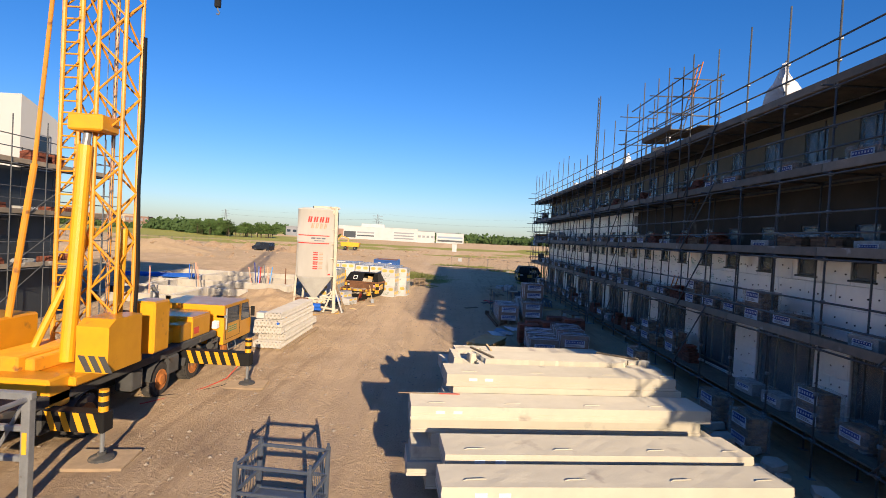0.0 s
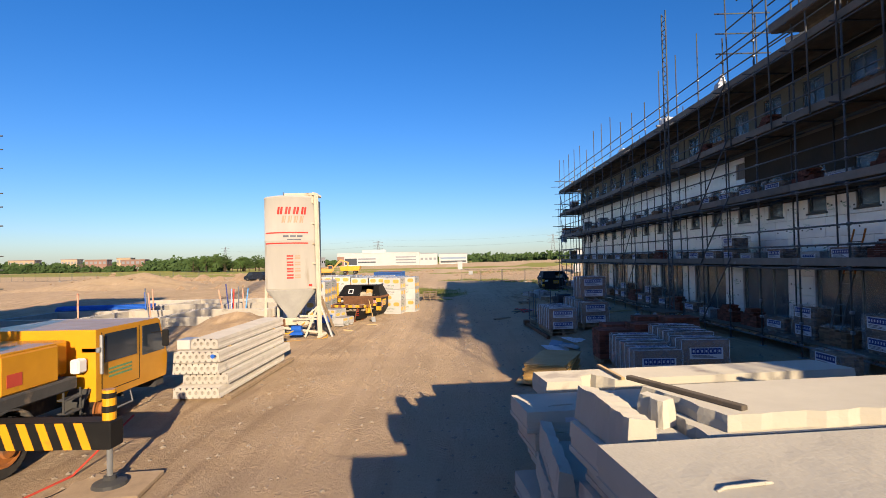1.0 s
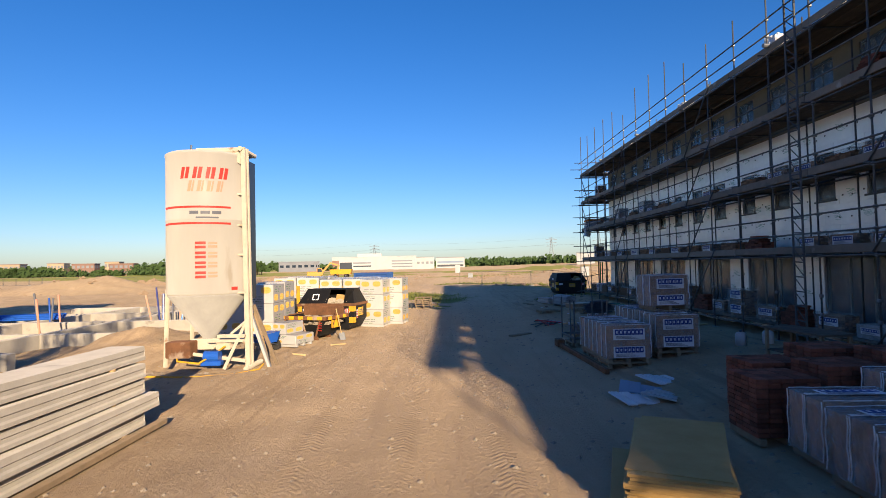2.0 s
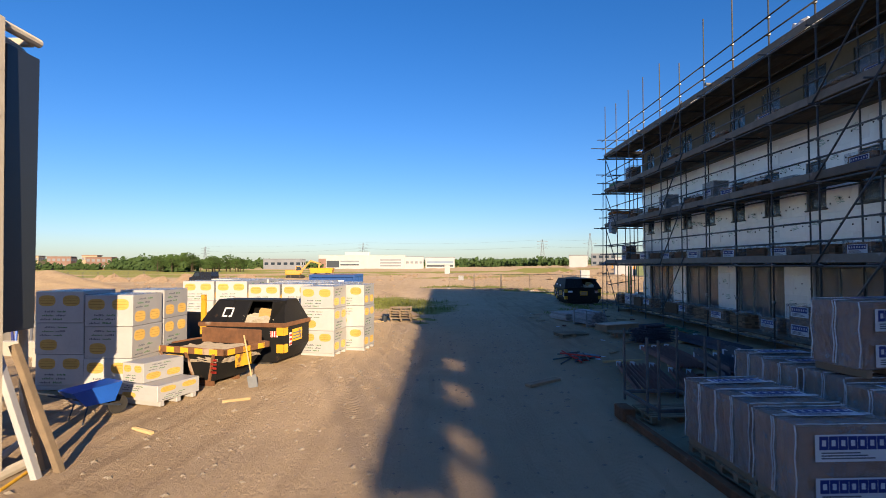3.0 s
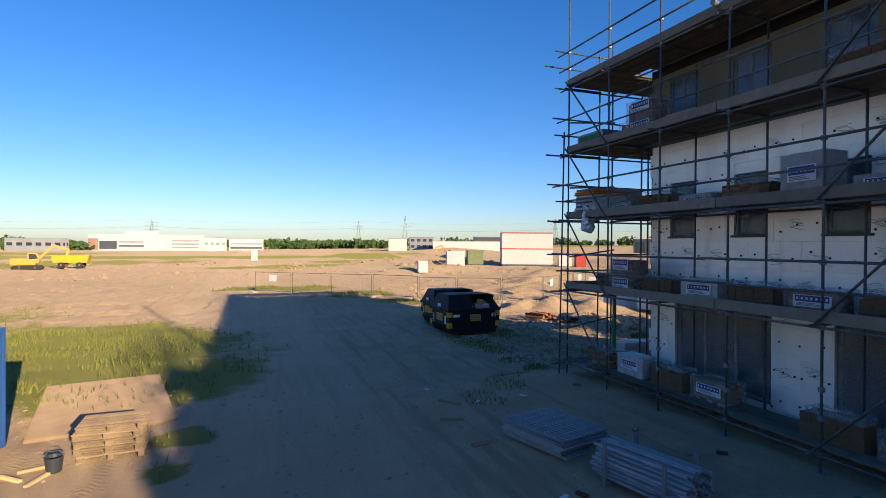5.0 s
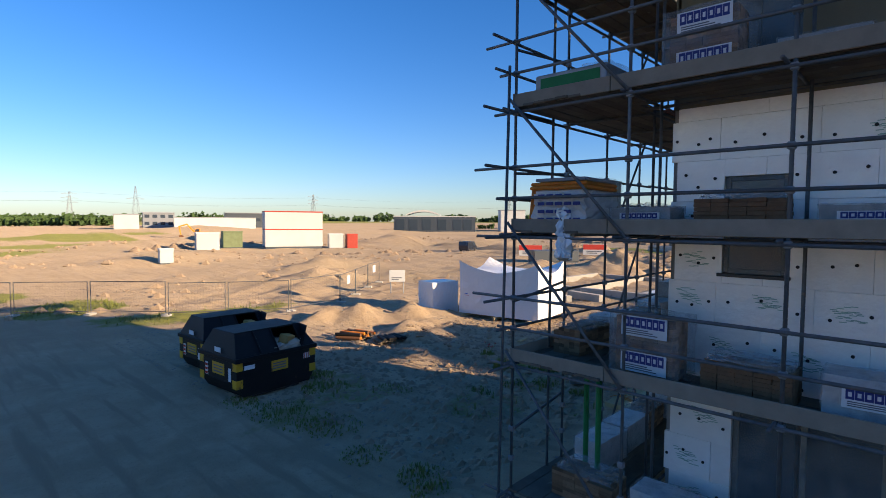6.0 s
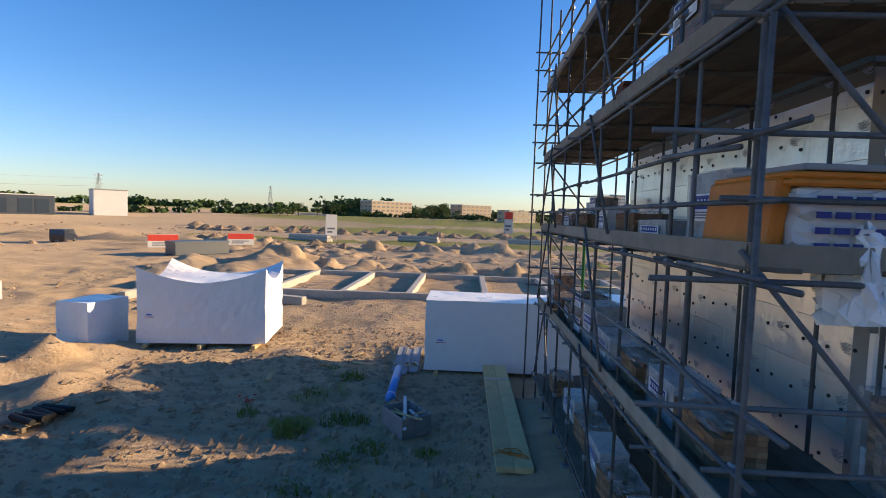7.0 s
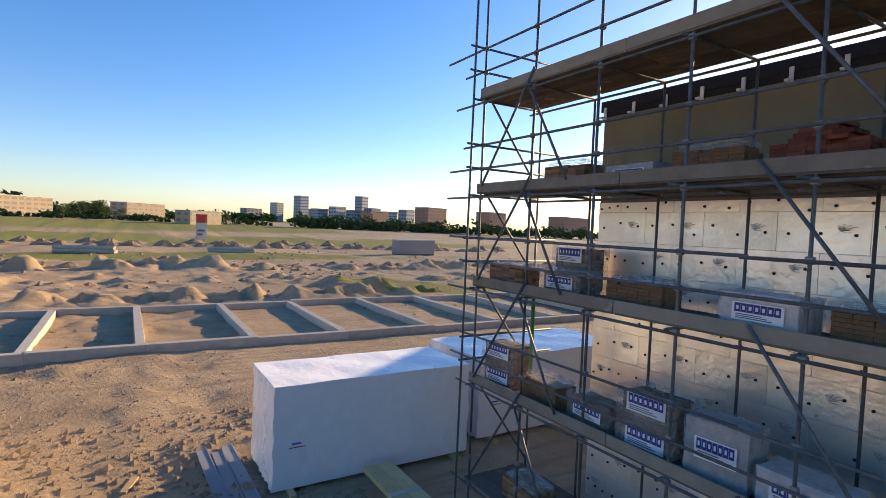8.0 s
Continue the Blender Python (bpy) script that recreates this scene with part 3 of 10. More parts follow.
# ---- the row of houses ----
FX, BX, Y0, Y1 = 10.65, 19.1, -3.0, 54.0        # front and back of the walls, near and far end
ZB, ZI, ZT = 0.35, 7.15, 9.05                    # foot, top of the insulation, top of the wall
DECKS = [1.02, 3.2, 5.32, 7.32, 9.36]
MOD = 4.0
glazed, upper, top_win = [], [], []
k = 0
while 50.35 - MOD * k > Y0 + 0.4:
    glazed.append((50.35 - MOD * k, 53.05 - MOD * k, 1.05, 3.05))
    for c in (52.85, 50.9):
        upper.append((c - 0.40 - MOD * k, c + 0.40 - MOD * k, 4.7, 6.1))
        top_win.append((c - 0.48 - MOD * k, c + 0.48 - MOD * k, 7.55, 8.85))
    k += 1


def cut(rect, holes):
    """What is left of a rectangle when holes are taken out, as rectangles."""
    left = [rect]
    for a, b, c, d in holes:
        out = []
        for r in left:
            y0, y1, z0, z1 = r
            if b <= y0 or a >= y1 or d <= z0 or c >= z1:
                out.append(r)
                continue
            if a > y0:
                out.append((y0, a, z0, z1))
            if b < y1:
                out.append((b, y1, z0, z1))
            u, w = max(a, y0), min(b, y1)
            if c > z0:
                out.append((u, w, z0, c))
            if d < z1:
                out.append((u, w, d, z1))
        left = out
    return left


holes = glazed + upper + top_win
mb = Mesh()
cuts = sorted({Y0, Y1} | {h[0] for h in holes} | {h[1] for h in holes})
for a, b in zip(cuts, cuts[1:]):
    for r in cut((a, b, ZB, ZT), holes):
        mb.box(FX + 0.08, r[0], r[2], FX + 0.30, r[1], r[3])
wall_front = tagged(part("wall_west", mb, "wallcore"), "unfinished house front clad in foil insulation boards", "wall", kind="structure")
mb = Mesh().box(FX + 0.30, Y1 - 0.30, ZB, BX - 0.3, Y1 - 0.08, ZT)
wall_end = tagged(part("wall_north", mb, "wallcore"), "blind end wall clad in foil insulation boards", "wall", kind="structure")
tagged(part("wall_east", Mesh().box(BX - 0.3, Y0, ZB, BX, Y1 - 0.08, ZT), "wallcore"), "plain rear wall of the house row", "wall", kind="structure")
tagged(part("wall_south", Mesh().box(FX + 0.30, Y0, ZB, BX - 0.3, Y0 + 0.25, ZT), "wallcore"), "plain near end wall of the house row", "wall", kind="structure")
tagged(part("floor", Mesh().box(FX + 0.30, Y0 + 0.25, 0.6, BX - 0.3, Y1 - 0.3, 0.9), "concrete"), "concrete ground floor inside the houses", "floor", kind="structure")
tagged(part("ceiling", Mesh().box(FX + 0.30, Y0 + 0.25, 3.75, BX - 0.3, Y1 - 0.3, 4.0).box(FX + 0.30, Y0 + 0.25, 6.6, BX - 0.3, Y1 - 0.3, 6.85), "concrete"), "concrete storey floors inside the houses", "ceiling", kind="structure")
tagged(part("party_wall", Mesh().box(FX + 3.2, Y0 + 0.25, 0.9, FX + 3.35, Y1 - 0.3, 9.0), "wallcore"), "bare inner walls behind the windows", "wall", kind="structure")
tagged(part("roof", Mesh().box(FX + 0.02, Y0, ZT + 0.004, BX + 0.1, Y1 - 0.02, ZT + 0.22), "dark"), "flat roof edged with black membrane", "roof", kind="structure")

# upper storey panels, pale and plain
pm = Mesh()
for a, b in zip(cuts, cuts[1:]):
    for r in cut((a, b, ZI, ZT), holes):
        pm.box(FX + 0.02, r[0], r[2], FX + 0.077, r[1], r[3])
ZN, YN = 5.15, 28.72                             # along the near half the sheathing comes down further
sm = Mesh()
for a, b in zip(cuts, cuts[1:]):
    if a < YN:
        for r in cut((a, min(b, YN), ZN, ZI - 0.004), holes):
            sm.box(FX + 0.02, r[0], r[2], FX + 0.077, r[1], r[3])
part("cladding_sheet", sm, "sheath", wall_front, "brown weatherproof sheathing of the middle storey")
part("cladding_panel", pm, "panel", wall_front, "beige weatherproof sheathing of the top storey")
part("cladding_panel", Mesh().cham(FX + 0.02, Y1 - 0.077, ZI, BX, Y1 - 0.02, ZT - 0.12, 0.01), "panel", wall_end, "beige weatherproof sheathing of the top storey")
part("membrane_strip", Mesh().box(FX + 0.02, Y1 - 0.06, ZT - 0.116, BX, Y1 - 0.03, ZT), "dark", wall_end, "black membrane strip under the roof edge")
bracket = Mesh().box(-0.03, 0, -0.10, 0.03, 0.16, -0.06).box(-0.03, 0.0, -0.10, 0.03, 0.03, 0.14)
bracket_me = bracket.data("roof_bracket", "card")
for i in range(12):
    part("roof_bracket", bracket_me, None, wall_end, m=pose(FX + 0.5 + i * 0.72, Y1 - 0.02, ZT - 0.06))

# insulation boards
BW, BH, BT = 1.2, 0.6, 0.075
board_me = {}


def board(w, h, foil="foil"):
    key = (round(w, 2), round(h, 2), foil)
    if key not in board_me:
        board_me[key] = Mesh().cham(0, 0.0015, 0.0015, BT, key[0] - 0.0015, key[1] - 0.0015, 0.0015 if foil == "foilfront" else 0.003).data("insulation_board", foil)
    return board_me[key]


rest, fix, prints = Mesh(), Mesh(), Mesh()
low = glazed + upper
row, z = 0, ZB
while z < ZI - 0.05:
    zt = min(z + BH, ZI)
    y = Y1 - 0.08 - (0.6 if row % 2 else 0.0) + 0.6
    while y > Y0:
        a, b = max(y - BW, Y0), min(y, Y1)
        if b - a > 0.05:
            for r in cut((a, b, z, zt), low):
                if r[1] - r[0] < 0.03 or r[3] - r[2] < 0.03 or (r[0] < 28.7 and z > 5.1):
                    continue
                dx = rng.uniform(-0.004, 0.006)
                if r[0] > 29:
                    part("insulation_board", board(r[1] - r[0], r[3] - r[2], "foilfront"), None, wall_front, m=pose(FX + dx, r[0], r[2]))
                else:
                    rest.cham(FX + dx, r[0] + 0.004, r[2] + 0.004, FX + BT + dx, r[1] - 0.004, r[3] - 0.004, 0.006)
                if r[1] - r[0] > 0.5 and r[3] - r[2] > 0.3:
                    for u in (0.14, 0.5, 0.86):
                        py, pz = r[0] + (r[1] - r[0]) * u + rng.uniform(-.05, .05), (r[2] + r[3]) / 2 + rng.uniform(-.1, .1)
                        fix.tube((FX - 0.012, py, pz), (FX + 0.01, py, pz), 0.023, 8)
                    if rng.random() < 0.8 and r[0] > 18:
                        py, pz = r[0] + rng.uniform(0.15, max(0.16, r[1] - r[0] - 0.5)), r[2] + rng.uniform(0.12, 0.3)
                        for q in range(6):               # wavy strokes of the maker's print
                            ph = rng.uniform(0, 6)
                            for s_ in range(4):
                                o = 0.03 * math.sin(ph + s_ * 0.9) + q * 0.034
                                prints.box(FX - 0.009, py + s_ * 0.07 + q * 0.02, pz + o, FX - 0.006, py + s_ * 0.07 + q * 0.02 + 0.075, pz + o + 0.011, None)
        y -= BW
    row += 1
    z = zt
rest_ob = part("insulation_board_rest", rest, "foilfront", wall_front, "foil-faced insulation boards further along the row")
rest_ob["kind"] = "stuff"
part("fixing", fix, "fixing", wall_front, "black insulation fixings")["kind"] = "stuff"
part("print", prints, "printgreen", wall_front, "faded green print on the boards")["kind"] = "stuff"

fix, prints = Mesh(), Mesh()
row, z = 0, ZB
while z < ZI - 0.05:
    zt = min(z + BH, ZI)
    x = FX + 0.08 - (0.6 if row % 2 else 0.0)
    while x < BX:
        a, b = max(x, FX + 0.08), min(x + BW, BX)
        if b - a > 0.05:
            me_ = board(b - a, zt - z)
            part("insulation_board", me_, None, wall_end, m=pose(b, Y1 - 0.08 + rng.uniform(-.004, .004), z, 0, 0, 90))
            if b - a > 0.5:
                for u in (0.14, 0.5, 0.86):
                    px, pz = a + (b - a) * u, (z + zt) / 2 + rng.uniform(-.1, .1)
                    fix.tube((px, Y1 + 0.012, pz), (px, Y1 - 0.02, pz), 0.023, 8)
                # a faint maker's mark on every board: slanted strokes
                px, pz = a + 0.35, z + 0.28
                for q in range(6):               # a swirl beside it
                    for s_ in range(4):
                        aa = 0.5 + s_ * 0.45 + q * 0.1
                        rr_ = 0.05 + 0.022 * q
                        prints.box(px - 0.06 + rr_ * math.cos(aa) - 0.02, Y1 + 0.006, pz + 0.02 + rr_ * math.sin(aa) * 0.7, px - 0.06 + rr_ * math.cos(aa) + 0.02, Y1 + 0.008, pz + 0.02 + rr_ * math.sin(aa) * 0.7 + 0.008)
                for q in range(4):
                    prints.box(px - 0.12 + 0.03 * q, Y1 + 0.006, pz + 0.02 + 0.03 * q, px - 0.02 + 0.02 * q, Y1 + 0.008, pz + 0.030 + 0.03 * q)
        x += BW
    row += 1
    z = zt
part("fixing", fix, "fixing", wall_end, "black insulation fixings")["kind"] = "stuff"
part("print", prints, "print", wall_end, "faint grey print on the boards")["kind"] = "stuff"


# windows: frame and panes, set into the openings
def window(w, h, deep, frame_mat, mull, film):
    fm, t = Mesh(), 0.07
    fm.cham(0, 0, 0, deep, t, h, 0.008).cham(0, w - t, 0, deep, w, h, 0.008).cham(0, t, 0, deep, w - t, t, 0.008).cham(0, t, h - t, deep, w - t, h, 0.008)
    panes, edges = [], [t] + [w * q for q in mull] + [w - t]
    for q in mull:
        fm.cham(0.01, w * q - t / 2, t, deep, w * q + t / 2, h - t, 0.008)
    for a, b in zip(edges, edges[1:]):
        panes.append((a, b))
    return fm, panes


def window_set(name, rows, label, frame_mat, mull, film, group, x):
    y0, y1, z0, z1 = rows[0]
    w, h = y1 - y0, z1 - z0
    fm, panes = window(w, h, 0.10, frame_mat, mull, film)
    t = thing(name, pose(x, y0, z0), label, "window", group, "structure")
    part("window_frame", fm, frame_mat, t)
    part("window_sill", Mesh().cham(-0.10, -0.06, -0.05, 0.1, w + 0.06, 0.0, 0.008), "frame", t)
    for a, b in panes:
        part("pane", Mesh().box(0.045, a, 0.06, 0.06, b, h - 0.06), "glass", t)
    if film:
        pts, fs = [], []
        nu, nv = 9, 9
        for i in range(nu):
            for j in range(nv):
                pts.append((0.0 - 0.025 * abs(math.sin(i * 1.9 + j * 1.3)), w * i / (nu - 1), h * j / (nv - 1)))
        for i in range(nu - 1):
            for j in range(nv - 1):
                a = i * nv + j
                fs.append((a, a + nv, a + nv + 1, a + 1))
        part("protective_film", Mesh().add(pts, fs), "filmwindow", t, "wrinkled clear plastic film")
    for r in rows[1:]:
        copy_thing(t, pose(x, r[0], r[2]))


window_set("glass_door", glazed, "wide glazed door front under plastic film", "woodframe", (0.36, 0.68), True, "ground floor door fronts", FX + 0.10)
window_set("window", upper, "small upstairs window with dark frame and film", "frame", (), True, "first floor windows", FX + 0.06)
window_set("window", top_win, "top storey window with dark frame in beige wall", "frame", (0.55,), True, "top floor windows", FX + 0.06)

# a second block behind the first and another down the road, seen by their shadows alone
gb = Mesh().prism([(26.4, 0), (35.6, 0), (35.6, 8.8), (31, 11.6), (26.4, 8.8)], -40, 27, 'y')
tagged(part("wall_east_block", gb, "wallcore"), "plain gabled house block behind the row", "wall", kind="structure")



# ---- scaffold ----
SX, SXI, SY, SYI, SXE = 9.32, 10.42, 56.0, 54.4, 20.6
scaffold = thing("scaffold", pose(0, 0, 0), "galvanised tube scaffold with plank decks along the house row", "scaffold")
R = 0.0242
tube_cache = {}


def tube_me(length, r=R, n=8):
    key = (round(length, 2), r)
    if key not in tube_cache:
        tube_cache[key] = Mesh().tube((0, 0, 0), (0, 0, key[0]), r, n).data("scaffold_tube", "tube", True)
    return tube_cache[key]


def rod(name, p, q, label="", r=R, parent=None):
    p, q = Vector(p), Vector(q)
    d = q - p
    m = Matrix.Translation(p) @ Vector((0, 0, 1)).rotation_difference(d).to_matrix().to_4x4()
    return part(name, tube_me(d.length, r), None, parent or scaffold, label, m)


ys = [SY - 1.9 * i for i in range(32)]
xs = [SX + 1.6114 * i for i in range(8)]
tops = {0: 12.3, 1: 11.9}
coup = Mesh()
feet = Mesh()


def coupler(x, y, z):
    coup.cham(x - 0.045, y - 0.045, z - 0.045, x + 0.045, y + 0.045, z + 0.045, 0.015)


for i, y in enumerate(ys):
    top = tops.get(i, rng.choice((12.1, 12.0, 11.9, 12.2, 11.2)))
    for x, t in ((SX, top), (SXI, 8.9 if i % 3 else 10.4)):
        g = ground_z(x, y)
        rod("standard", (x, y, g), (x + rng.uniform(-.02, .02), y + rng.uniform(-.02, .02), t))
        feet.cham(x - 0.09, y - 0.09, g - 0.02, x + 0.09, y + 0.09, g + 0.012, 0.004).tube((x, y, g), (x, y, g + 0.25), 0.018, 6)
    for zd in DECKS:
        rod("transom", (SX - rng.uniform(0.1, 0.35), y + 0.06, zd - 0.10), (SXI + 0.1, y + 0.06, zd - 0.10))
        coupler(SX, y, zd - 0.14)
        coupler(SX, y, zd + 0.48)
        coupler(SX, y, zd + 0.98)
for i, x in enumerate(xs[1:], 1):
    top = 12.2 if i == 7 else 10.6 + rng.choice((0, 0.3, 0.8))
    for y, t in ((SY, top), (SYI, 9.2)):
        g = ground_z(x, y)
        rod("standard", (x, y, g), (x + rng.uniform(-.02, .02), y, t))
        feet.cham(x - 0.09, y - 0.09, g - 0.02, x + 0.09, y + 0.09, g + 0.012, 0.004).tube((x, y, g), (x, y, g + 0.25), 0.018, 6)
    for zd in DECKS:
        rod("transom", (x + 0.06, SYI - 0.1, zd - 0.10), (x + 0.06, SY + rng.uniform(0.08, 0.3), zd - 0.10))
        coupler(x, SY, zd - 0.14)
        coupler(x, SY, zd + 0.48)
        coupler(x, SY, zd + 0.98)
rod("standard", (SXE, SY + 0.35, ground_z(SXE, SY)), (SXE - 0.05, SY + 0.30, 12.4))
rod("standard", (SX - 0.22, SY + 0.1, 0.3), (SX - 0.15, SY + 0.02, 7.9))
for zd in DECKS:
    for dz, dx, nm in ((-0.14, -0.03, "ledger"), (0.48, -0.05, "guard_rail"), (0.98, -0.05, "guard_rail")):
        if zd < 2 and dz > 0:
            continue
        y = SY + rng.uniform(0.25, 0.9)
        while y > Y0:
            y2 = max(y - 5.9, Y0 - 0.5)
            rod(nm, (SX + dx, y, zd + dz + rng.uniform(-.01, .01)), (SX + dx, y2 - 0.1, zd + dz + rng.uniform(-.01, .01)))
            y = y2
        x = SX - rng.uniform(0.3, 0.9)
        for x2 in (SX + 5.6, SXE + rng.uniform(0.5, 1.5)):
            rod(nm, (x, SY - dx, zd + dz + rng.uniform(-.02, .01)), (x2, SY - dx, zd + dz + rng.uniform(-.02, .01)))
            x = x2 - 0.1
        if dz > 0:
            rod(nm, (SXE, SYI - 0.6, zd + dz), (SXE, SY + 0.4, zd + dz))
    y = SYI
    while y > Y0:
        y2 = max(y - 5.9, Y0 - 0.5)
        rod("ledger", (SXI + 0.03, y, zd - 0.14), (SXI + 0.03, y2, zd - 0.14))
        y = y2
    rod("ledger", (SXI, SYI, zd - 0.14), (SXE + 0.4, SYI, zd - 0.14))
# braces
for lv in range(4):
    for i in range(4, 31, 5):
        z0, z1 = DECKS[lv] - 0.1, DECKS[lv + 1] + 0.2
        rod("brace", (SX - 0.07, ys[i] + 0.1, z0), (SX - 0.07, ys[i + 1] - 0.3, z1))
    rod("brace", (SX - 0.07, SY - 1.9, DECKS[lv] - 0.1), (SX - 0.06, SY + 0.1, DECKS[lv + 1] + 0.1))
    rod("brace", (SX + 0.1, SY + 0.07, DECKS[lv] + 0.9), (xs[1] + 0.15, SY + 0.07, DECKS[lv + 1] + 0.9 - 1.9))
    rod("brace", (14.75, SY + 0.07, DECKS[lv + 1] + 0.15), (13.2, SY + 0.07, DECKS[lv] + 0.1))
    rod("brace", (xs[5] + 0.6, SY + 0.07, DECKS[lv] + 0.1), (xs[6] + 0.1, SY + 0.07, DECKS[lv + 1] - 0.1))
    rod("brace", (SXE - 0.1, SY + 0.07, DECKS[lv] + 0.1), (xs[6] - 0.05, SY + 0.07, DECKS[lv + 1] + 0.2))
    rod("brace", (SXE - 0.02, SYI, DECKS[lv] + 0.1), (SXE - 0.02, SY, DECKS[lv + 1] + 0.1))
# a hoist tower on the front
for yt, zt in ((31.4, 14.1),):
    tw = Mesh()
    for dx in (0, 0.42):
        tw.tube((SX - 0.35, yt + dx, 0.55), (SX - 0.35, yt + dx, zt), 0.03, 6)
    z = 0.9
    while z < zt:
        tw.tube((SX - 0.35, yt, z), (SX - 0.35, yt + 0.42, z + 0.02), 0.02, 5)
        tw.tube((SX - 0.35, yt, z), (SX - 0.35, yt + 0.42, z + 0.38), 0.014, 5)
        z += 0.4
    hoist = thing("hoist_mast", pose(0, 0, 0), "slim lattice hoist mast tied to the scaffold front", "hoist", "hoist masts")
    part("mast", tw, "tube", hoist)
    part("base_plate", Mesh().cham(SX - 0.6, yt - 0.25, 0.45, SX - 0.1, yt + 0.67, 0.58, 0.02), "steel", hoist)
part("coupler", coup, "steel", scaffold, "steel tube couplers")["kind"] = "stuff"
part("base_plate", feet, "steel", scaffold, "steel foot plates and jacks")["kind"] = "stuff"

plank_me = {}


def plank(w, l, h=0.04):
    key = (round(w, 3), round(l, 2))
    if key not in plank_me:
        plank_me[key] = Mesh().cham(0, 0, 0, key[0], key[1], h, 0.006).data("deck_plank", "plank")
    return plank_me[key]


spare = Mesh()
for lv, zd in enumerate(DECKS):
    y = SYI - 0.02
    while y > Y0:
        y2 = max(y - 3.8, Y0)
        for q in range(5):
            dz, dy = rng.uniform(0, 0.006), rng.uniform(-.05, .05)
            if y > 27:
                part("deck_plank", plank(0.208, 3.9), None, scaffold, m=pose(SX + 0.05 + q * 0.213, y2 - 0.05 + dy, zd - 0.07 + dz + 0.006 * (q % 2)))
            else:
                spare.box(SX + 0.05 + q * 0.213, y2, zd - 0.07 + dz, SX + 0.255 + q * 0.213, y, zd - 0.03 + dz)
        if lv:
            part("toe_board", Mesh().cham(SX - 0.035, y2 + 0.01, zd - 0.06, SX - 0.002, y - 0.01, zd + 0.15, 0.005) if y > 5 else Mesh().box(SX - 0.035, y2, zd - 0.06, SX - 0.002, y, zd + 0.15), "toe", scaffold)
        y = y2
    x = SX - 0.05
    for x2 in (SX + 3.75, SX + 7.55, SXE + 0.15):
        for q in range(8):
            part("deck_plank", plank(x2 - x - 0.02, 0.2), None, scaffold, m=pose(x + rng.uniform(-.04, .04), SYI + 0.03 + q * 0.2, zd - 0.07 + rng.uniform(0, .006) + 0.006 * (q % 2)))
        if lv:
            part("toe_board", Mesh().cham(x, SY - 0.005, zd - 0.06, x2 - 0.02, SY + 0.03, zd + 0.16, 0.005), "toe", scaffold)
        x = x2
    if lv:
        part("toe_board", Mesh().cham(SX - 0.04, SYI - 0.02, zd - 0.06, SX - 0.005, SY + 0.03, zd + 0.15, 0.005), "toe", scaffold)
y = SYI - 0.6
while y > Y0 + 0.5:                              # planks added over the roof edge to block sun; gaps leave lit patches
    y2 = max(y - 3.7, Y0)
    for q in range(6):
        spare.box(SXI + 0.03 + q * 0.213, y2 + (1.7 if y < 13 else 0.02), DECKS[4] - 0.066, SXI + 0.235 + q * 0.213, y, DECKS[4] - 0.03)
    y = y2
# ladder tower standing above the top deck
for y, z in ((19.6, 12.5), (20.4, 12.3), (21.8, 12.7), (22.9, 12.6), (24.6, 12.9), (26.9, 12.5)):
    rod("standard", (SX - 0.1, y, 7.2), (SX - 0.14, y + 0.06, z))
    rod("standard", (SXI - 0.1, y + 0.2, 9.3), (SXI - 0.1, y + 0.25, z - 0.6))
for z in (10.5, 11.2, 11.9):
    rod("guard_rail", (SX - 0.15, 19.0, z), (SX - 0.15, 27.6 - (z - 10.5), z + 0.03))
    rod("guard_rail", (SXI - 0.1, 19.6, z - 0.1), (SXI - 0.1, 26.4, z - 0.08))
    for y in (20.4, 22.9, 26.9):
        rod("transom", (SX - 0.5, y + 0.06, z - 0.06), (SXI + 0.3, y + 0.06, z - 0.06))
for q in range(5):
    part("deck_plank", plank(0.208, 3.2), None, scaffold, m=pose(SX - 0.15 + q * 0.215, 21.2, 10.02 + 0.01 * q))
    part("deck_plank", plank(0.208, 2.4), None, scaffold, m=pose(SX - 0.05 + q * 0.215, 19.0, 9.72 + 0.008 * q))
part("toe_board", Mesh().cham(SX - 0.22, 21.2, 10.03, SX - 0.185, 24.4, 10.24, 0.005), "toe", scaffold)
for yl, z0, z1 in ((22.0, 9.4, 13.0), (20.9, 5.4, 8.3), (23.0, 1.1, 4.1)):
    lad = thing("ladder", pose(SX + 0.35, yl, z0), "aluminium ladder with orange stile tops in the scaffold", "ladder", "scaffold ladders")
    hh = z1 - z0
    for yy in (-0.2, 0.2):
        part("stile", Mesh().tube((0, yy, 0), (0.5, yy, hh * 0.6), 0.022, 6), "tube", lad)
        part("stile", Mesh().tube((0.5, yy, hh * 0.6), (0.83, yy, hh), 0.024, 6), "orange", lad, "orange painted stile")
    for k in range(int(hh / 0.28)):
        f_ = (k + 0.5) * 0.28
        part("rung", Mesh().tube((0.83 * f_ / hh, -0.2, f_), (0.83 * f_ / hh, 0.2, f_), 0.014, 5), "tube", lad)
part("deck_plank_rest", spare, "plank", scaffold, "weathered planks of further decks, and added planks that block sun")["kind"] = "stuff"


